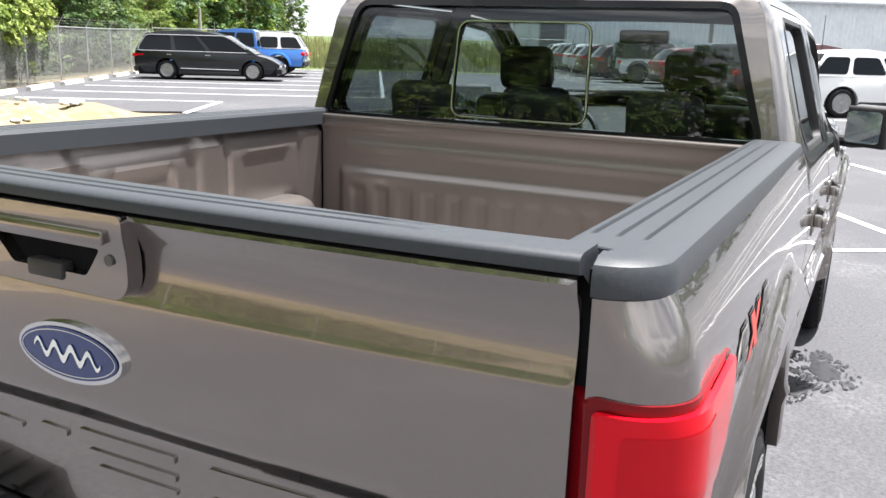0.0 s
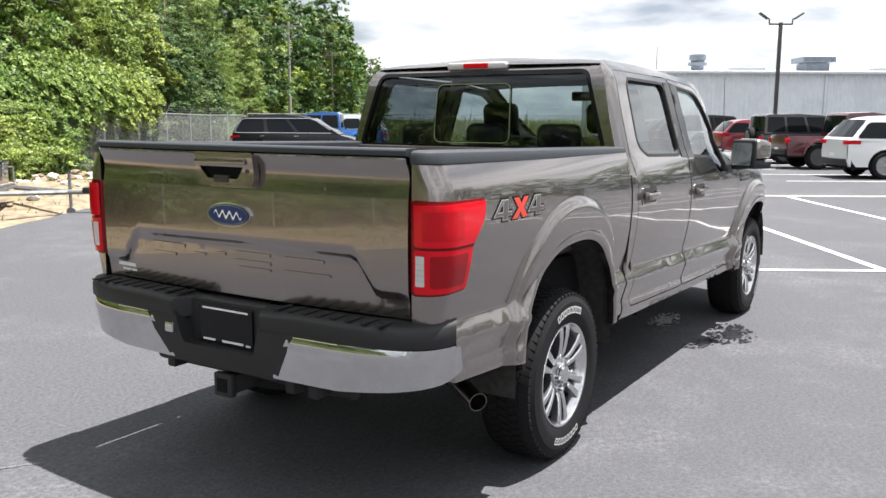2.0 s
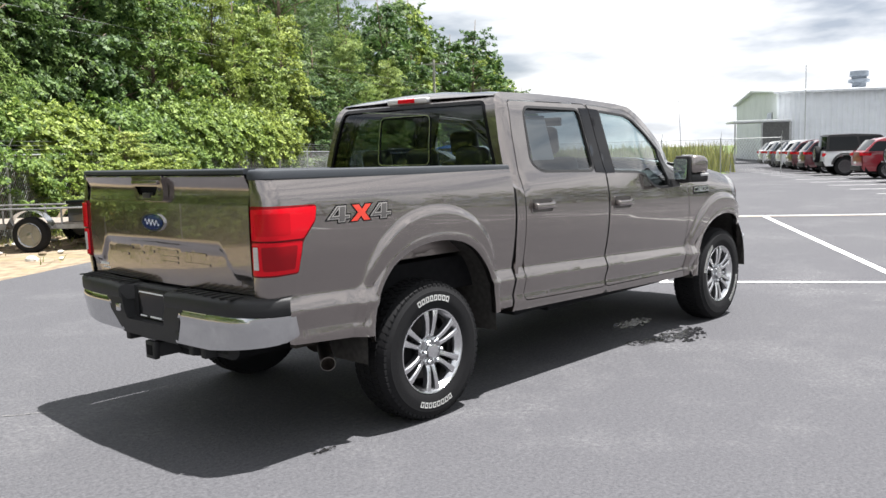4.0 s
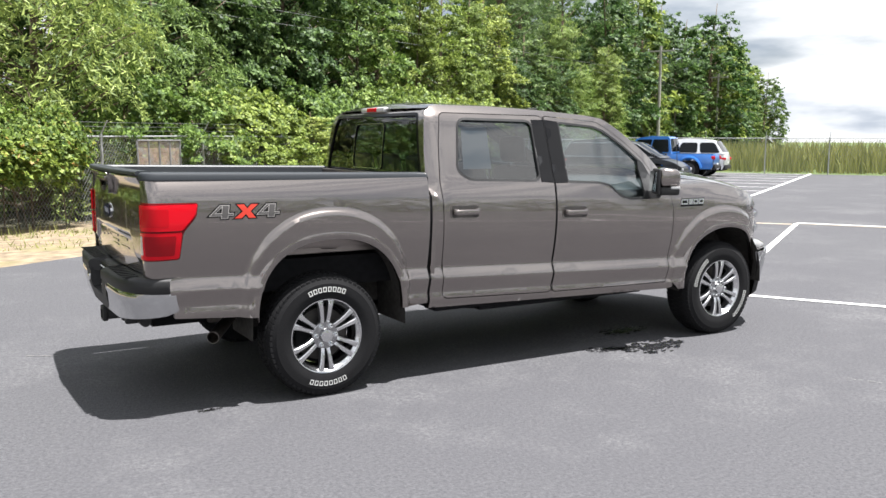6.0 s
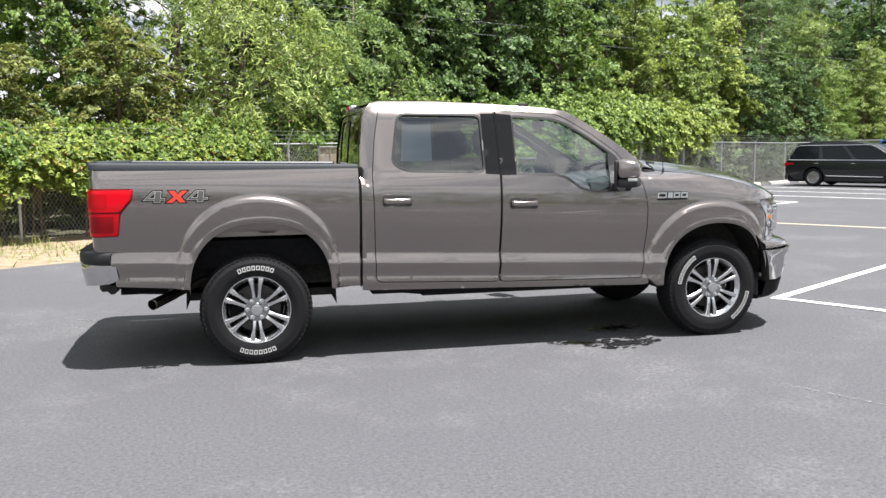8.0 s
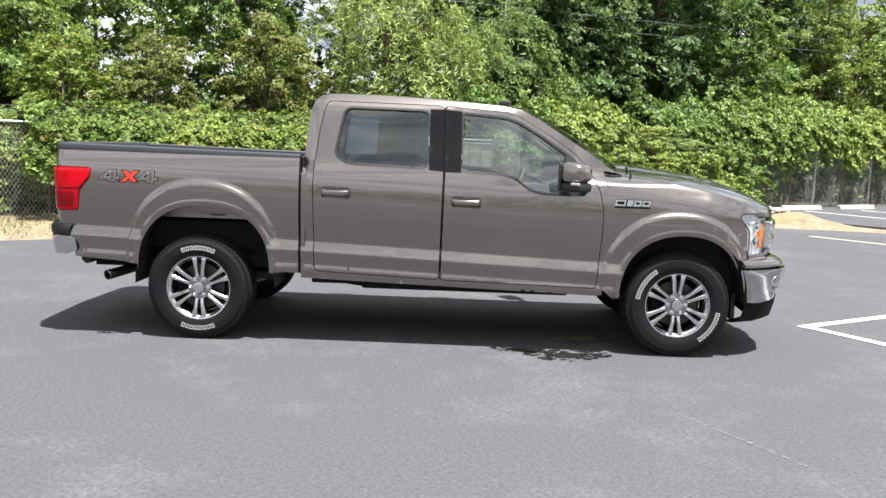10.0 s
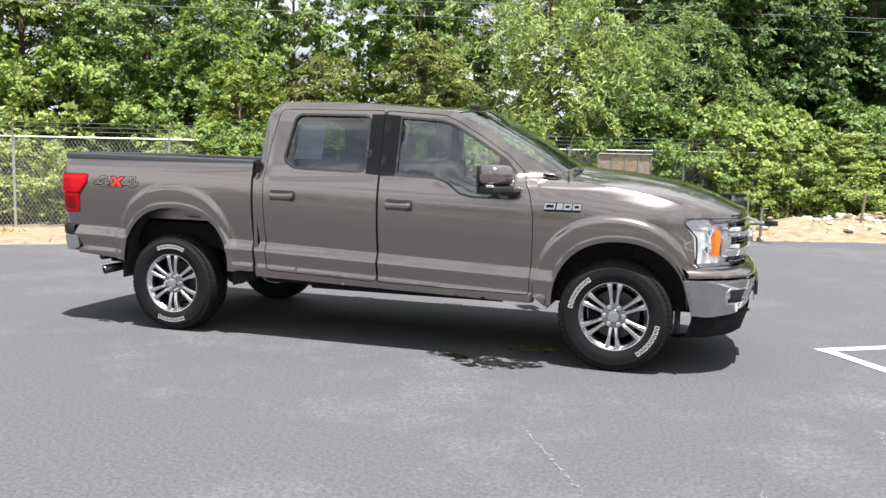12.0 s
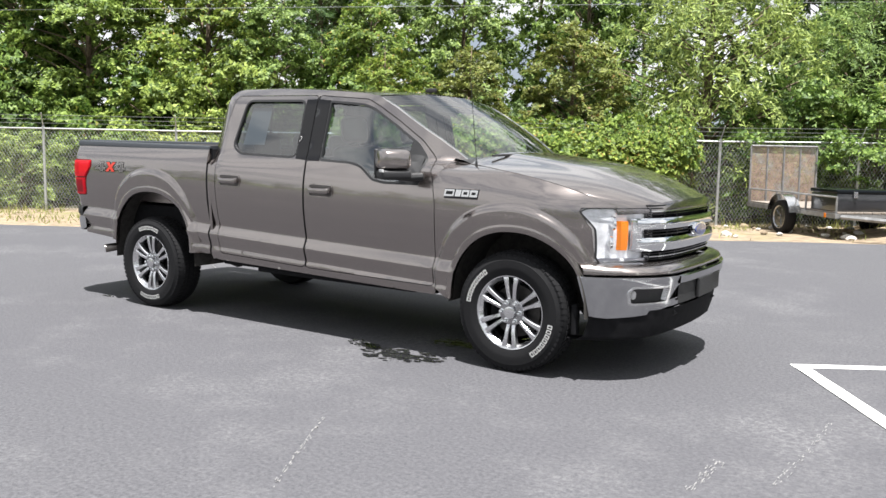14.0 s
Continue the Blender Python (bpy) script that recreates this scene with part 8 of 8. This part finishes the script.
toolbox = thing("tool_box", "black lidded tool box standing on the trailer", "tool box", pose(3.4, 12.4, -0.07, 0, 0, TR) @ pose(1.02, 0, 0.536))
part("box_body", box(bmesh.new(), -0.42, 0.42, -0.74, 0.74, 0, 0.32, 0.015), C_BLACK, toolbox, smooth=True)
part("lid", box(bmesh.new(), -0.44, 0.44, -0.76, 0.76, 0.325, 0.40, 0.02), M_CARGLASS, toolbox, "glossy black lid", smooth=True)
for y in (-0.4, 0.4):
    part("latch", box(bmesh.new(), 0.44, 0.455, y - 0.04, y + 0.04, 0.25, 0.36, 0.004), M_SATIN, toolbox)

# ---- metal hall ----
hall = thing("metal_hall", "long white corrugated metal hall with a low roof", "building", pose(*lot(71.5, 15.3), 0, 0, LOT - 90))
bm = bmesh.new()                        # its own axes: x along the front wall, y into the hall
rows = [[], []]
x = 0.0
while x < 95:
    for dx, d in ((0, 0), (0.10, 0.05), (0.16, 0.05), (0.26, 0)):
        for r, z in zip(rows, (0, 5.75)):
            r.append((x + dx, -d, z))
    x += 0.42
loft(bm, rows)
part("front_wall", bm, M_CLAD, hall, "white ribbed metal wall")
bm = bmesh.new()
rows = [[], []]
y = 0.0
while y < 24:
    for dy, d in ((0, 0), (0.10, 0.05), (0.16, 0.05), (0.26, 0)):
        top_z = 5.75 + 0.75 * (1 - abs(y - 12) / 12)
        rows[0].append((-d, y + dy, 0))
        rows[1].append((-d, y + dy, top_z))
    y += 0.42
loft(bm, rows)
part("gable_wall", bm, M_CLAD, hall, "white ribbed gable wall")
bm = bmesh.new()
for y0, y1, z0, z1 in ((-0.5, 12, 5.75, 6.55), (12, 24.5, 6.55, 5.75)):
    vs_ = [bm.verts.new(p) for p in ((-0.4, y0, z0), (95, y0, z0), (95, y1, z1), (-0.4, y1, z1))]
    f = bm.faces.new(vs_)
    r = bmesh.ops.extrude_face_region(bm, geom=[f])
    bmesh.ops.translate(bm, vec=(0, 0, 0.15), verts=[g for g in r["geom"] if isinstance(g, bmesh.types.BMVert)])
bmesh.ops.recalc_face_normals(bm, faces=bm.faces[:])
part("roof", bm, M_ROOF, hall, "pale metal roof")
part("gutter", box(bmesh.new(), -0.4, 95, -0.62, -0.50, 5.66, 5.86, 0.02), M_ROOF, hall)
for x in (17.5, 36.0, 55.0):
    part("downpipe", box(bmesh.new(), x - 0.07, x + 0.07, -0.20, -0.06, 0, 5.7, 0.02), M_CLAD, hall, smooth=True)
part("hall_door", box(bmesh.new(), -0.10, 0.02, 2.0, 4.4, 0, 4.2), C_GREY, hall, "tall dark doorway")
bm = lathe(bmesh.new(), [(0.55, 0), (0.55, 0.5), (0.85, 0.55), (0.85, 0.8), (0.6, 0.85), (0.6, 1.0), (0.75, 1.05), (0.75, 1.5), (0.001, 1.55)], 20, pose(7.0, 2.5, 5.95, 90, 0, 0))
part("roof_vent", bm, M_HOOD, hall, "round galvanised roof vent", smooth=True)
bm = bmesh.new()
box(bm, 16.3, 18.4, 1.5, 3.6, 5.8, 6.7)
box(bm, 15.9, 18.8, 1.1, 4.0, 6.75, 7.25, 0.05)
for k in range(14):
    box(bm, 15.95 + 0.2 * k, 16.05 + 0.2 * k, 1.02, 1.10, 6.78, 7.2)
part("exhaust_hood", bm, M_HOOD, hall, "grey louvred roof exhaust hood")
for x in (10.3, 23.2, 44):
    part("skylight_box", box(bmesh.new(), x, x + 3.0, 3.0, 4.2, 5.9, 6.40, 0.03), M_GALV, hall)
canopy = thing("side_canopy", "lean-to canopy with a dark mesh front beside the hall", "canopy", pose(*lot(66, 12.6), 0, 0, LOT - 90))
part("canopy_roof", box(bmesh.new(), -1.5, 2.8, -0.2, 5.0, 3.25, 3.40, 0.02), M_ROOF, canopy)
part("canopy_front", box(bmesh.new(), 0.6, 2.8, -0.1, -0.04, 0, 3.2), shade("dark_mesh_screen", (0.10, 0.10, 0.10), rough=0.8, vary=0.3, scale=12), canopy)
for x in (-1.4, 0.6, 2.7):
    part("canopy_post", box(bmesh.new(), x - 0.06, x + 0.06, -0.12, 0.0, 0, 3.25), M_GALV, canopy)

# ---- lamps, masts, power line ----
p = lot(42, 17.6)
lampost = thing("street_lamp", "dark bronze parking lot lamp post with two heads", "street lamp", pose(p.x, p.y, 0, 0, 0, LOT - 90))
bm = bmesh.new()
box(bm, -0.085, 0.085, -0.085, 0.085, 0.6, 6.75, 0.01)
part("pole", bm, M_DARKMETAL, lampost, smooth=True)
part("base", lathe(bmesh.new(), [(0.30, 0), (0.30, 0.62), (0.27, 0.65)], 20, pose(0, 0, 0, 90, 0, 0)), M_CONCRETE, lampost, "round concrete base", smooth=True)
part("crossbar", box(bmesh.new(), -0.62, 0.62, -0.05, 0.05, 6.62, 6.70, 0.01), M_DARKMETAL, lampost)
for sg in (-1, 1):
    bm = bmesh.new()
    tube(bm, [(sg * 0.60, 0, 6.66), (sg * 0.62, 0, 6.92), (sg * 0.75, 0, 6.98)], 0.04, 8)
    box(bm, -0.27, 0.27, -0.14, 0.14, -0.04, 0.04, 0.02, pose(sg * 0.93, 0, 7.08, 0, -sg * 34, 0))
    part("lamp_head", bm, M_DARKMETAL, lampost, smooth=True)
p = lot(54.2, 14.0)
mast = thing("radio_mast", "thin grey mast rising beside the far hall", "mast", pose(p.x, p.y, 0))
part("mast_pole", rod(bmesh.new(), (0, 0, 0), (0, 0, 6.5), 0.04, 0.025, 8), M_GALV, mast, smooth=True)
POLES = ((-40.0, -15.0), (65.5, -12.9), (97.0, -13.8))
M_PALEPOLE = shade("pale_weathered_pole", (0.36, 0.34, 0.31), rough=0.9, vary=0.2, scale=20, bump=0.3, bump_scale=40)
heads = []
for s, t in POLES:
    p = lot(s, t)
    pole = thing("utility_pole", "weathered wooden utility pole carrying wires", "utility pole", pose(p.x, p.y, 0, 0, 0, LOT), "power line poles")
    part("pole", rod(bmesh.new(), (0, 0, -0.3), (0, 0, 9.3), 0.15, 0.10, 10), M_PALEPOLE, pole, smooth=True)
    part("crossarm", box(bmesh.new(), -0.06, 0.06, -1.1, 1.1, 8.85, 8.97), M_PALEPOLE, pole)
    for y in (-1.0, 1.0):
        part("insulator", lathe(bmesh.new(), [(0.03, 0), (0.05, 0.05), (0.03, 0.14), (0.001, 0.15)], 10, pose(0, y, 8.97, 90, 0, 0)), M_CLAD, pole)
    heads.append(p)
for (a, b), rises in zip(((0, 1), (1, 2)), (((4.6, 7.05), (4.35, 6.5)), ((7.05, 7.2), (6.5, 6.7)))):
    for za, zb in rises:
        pa, pb = heads[a] + Vector((0, 0, za)), heads[b] + Vector((0, 0, zb))
        line_ = thing("power_line", "thin grey overhead cable between utility poles", "power line", group="overhead wires")
        bm = tube(bmesh.new(), [pa.lerp(pb, k / 24) - Vector((0, 0, 0.1 * 4 * (k / 24) * (1 - k / 24))) for k in range(25)], 0.007, 5)
        part("wire", bm, M_WIRE, line_)

# ---- reeds beyond the lot's end ----
rr = random.Random(9)
vs, fs = [], []
for k in range(5200):
    s, t = rr.uniform(44.5, 62), rr.uniform(-11, 8.5)
    p, h, a = lot(s, t), rr.uniform(0.7, 1.9), rr.uniform(0, 6.28)
    d = Vector((math.cos(a), math.sin(a), 0)) * rr.uniform(0.03, 0.06)
    bend = Vector((rr.gauss(0, 0.22), rr.gauss(0, 0.22), 0))
    i = len(vs)
    vs += [p - d, p + d, p + bend * 0.4 + d * 0.8 + Vector((0, 0, h * 0.6)), p + bend * 0.4 - d * 0.8 + Vector((0, 0, h * 0.6)), p + bend + Vector((0, 0, h))]
    fs += [(i, i + 1, i + 2, i + 3), (i + 3, i + 2, i + 4)]
o = new("reeds", mesh_from("reeds", vs, fs, M_REED))
tagged(o, "tall pale green reeds and grass beyond the lot", "reeds", kind="stuff")
# tufts on the dirt strip
vs, fs = [], []
for k in range(9000):
    s, t = rr.uniform(-22, 16), -6.3 - 4.6 * rr.random() ** 0.6
    if noise.noise((s * 0.45, t * 0.7, 4.0)) < -0.02:
        continue
    p, h, a = lot(s, t, ground_z(s, t) - 0.02), rr.uniform(0.03, 0.13) * (2.0 if t < -10.2 else 1), rr.uniform(0, 6.28)
    d = Vector((math.cos(a), math.sin(a), 0)) * 0.012
    bend = Vector((rr.gauss(0, 0.05), rr.gauss(0, 0.05), h))
    i = len(vs)
    vs += [p - d, p + d, p + bend]
    fs.append((i, i + 1, i + 2))
o = new("grass_tufts", mesh_from("grass_tufts", vs, fs, M_REED))
tagged(o, "sparse dry grass tufts on the sandy strip", "grass", kind="stuff")
# clods and stones on the dirt island
for k in range(80):
    s, t = (rr.uniform(6, 14.3), rr.uniform(-10.3, -7.0)) if k < 40 else (rr.uniform(12.0, 16.3), rr.uniform(-8.8, -5.6))
    r = rr.uniform(0.04, 0.13)
    bm = bmesh.new()
    bmesh.ops.create_icosphere(bm, subdivisions=2, radius=r)
    for v in bm.verts:
        v.co *= 1 + 0.5 * noise.noise(v.co * 9 + Vector((k, 0, 0)))
        v.co.z *= 0.55
    ob = part("stone", bm, M_CONCRETE if k % 3 else M_DIRT, smooth=True)
    p = lot(s, t, ground_z(s, t))
    ob.matrix_basis = pose(p.x, p.y, p.z + r * 0.15, 0, 0, k * 40)
    tagged(ob, "rough pale stone lying on the sandy dirt", "stone", "stones on the dirt")


p = lot(12.9, -7.0, ground_z(12.9, -7.0))
stake = thing("wooden_stake", "thin weathered wooden stake driven into the dirt mound", "stake", pose(p.x, p.y, p.z, 3, 4, 20))
part("stake_post", box(bmesh.new(), -0.022, 0.022, -0.022, 0.022, -0.15, 0.62, 0.004), M_WOOD, stake)

# pale scuffs on the asphalt
M_SCUFF = shade("chalky_scuff", (0.26, 0.255, 0.25), rough=0.9, vary=0.2, scale=60)
for a, b, w in (((3.35, -2.44), (3.84, -3.32), 0.008), ((5.31, -1.78), (5.306, -2.24), 0.015), ((5.65, -0.83), (5.60, -1.95), 0.012), ((4.6, -3.0), (4.75, -3.5), 0.01), ((-1.62, 1.15), (-1.42, 1.02), 0.004)):
    pa, pb = Vector((*a, 0.0045)), Vector((*b, 0.0045))
    bm = bmesh.new()
    d = (pb - pa).normalized()
    n = Vector((-d.y, d.x, 0))
    for k in range(60):
        q = pa.lerp(pb, rr.random()) + n * rr.gauss(0, w)
        l_, h_ = rr.uniform(0.006, 0.028), rr.uniform(0.0008, 0.0025)
        vs_ = [bm.verts.new(q + d * x + n * y) for x, y in ((-l_, -h_ * 0.3), (0, -h_), (l_, -h_ * 0.2), (l_ * 0.6, h_ * 0.6), (-l_ * 0.5, h_))]
        bm.faces.new(vs_)
    tagged(part("scuff_mark", bm, M_SCUFF), "pale chalky scuff mark on the asphalt", "scuff mark", kind="structure")
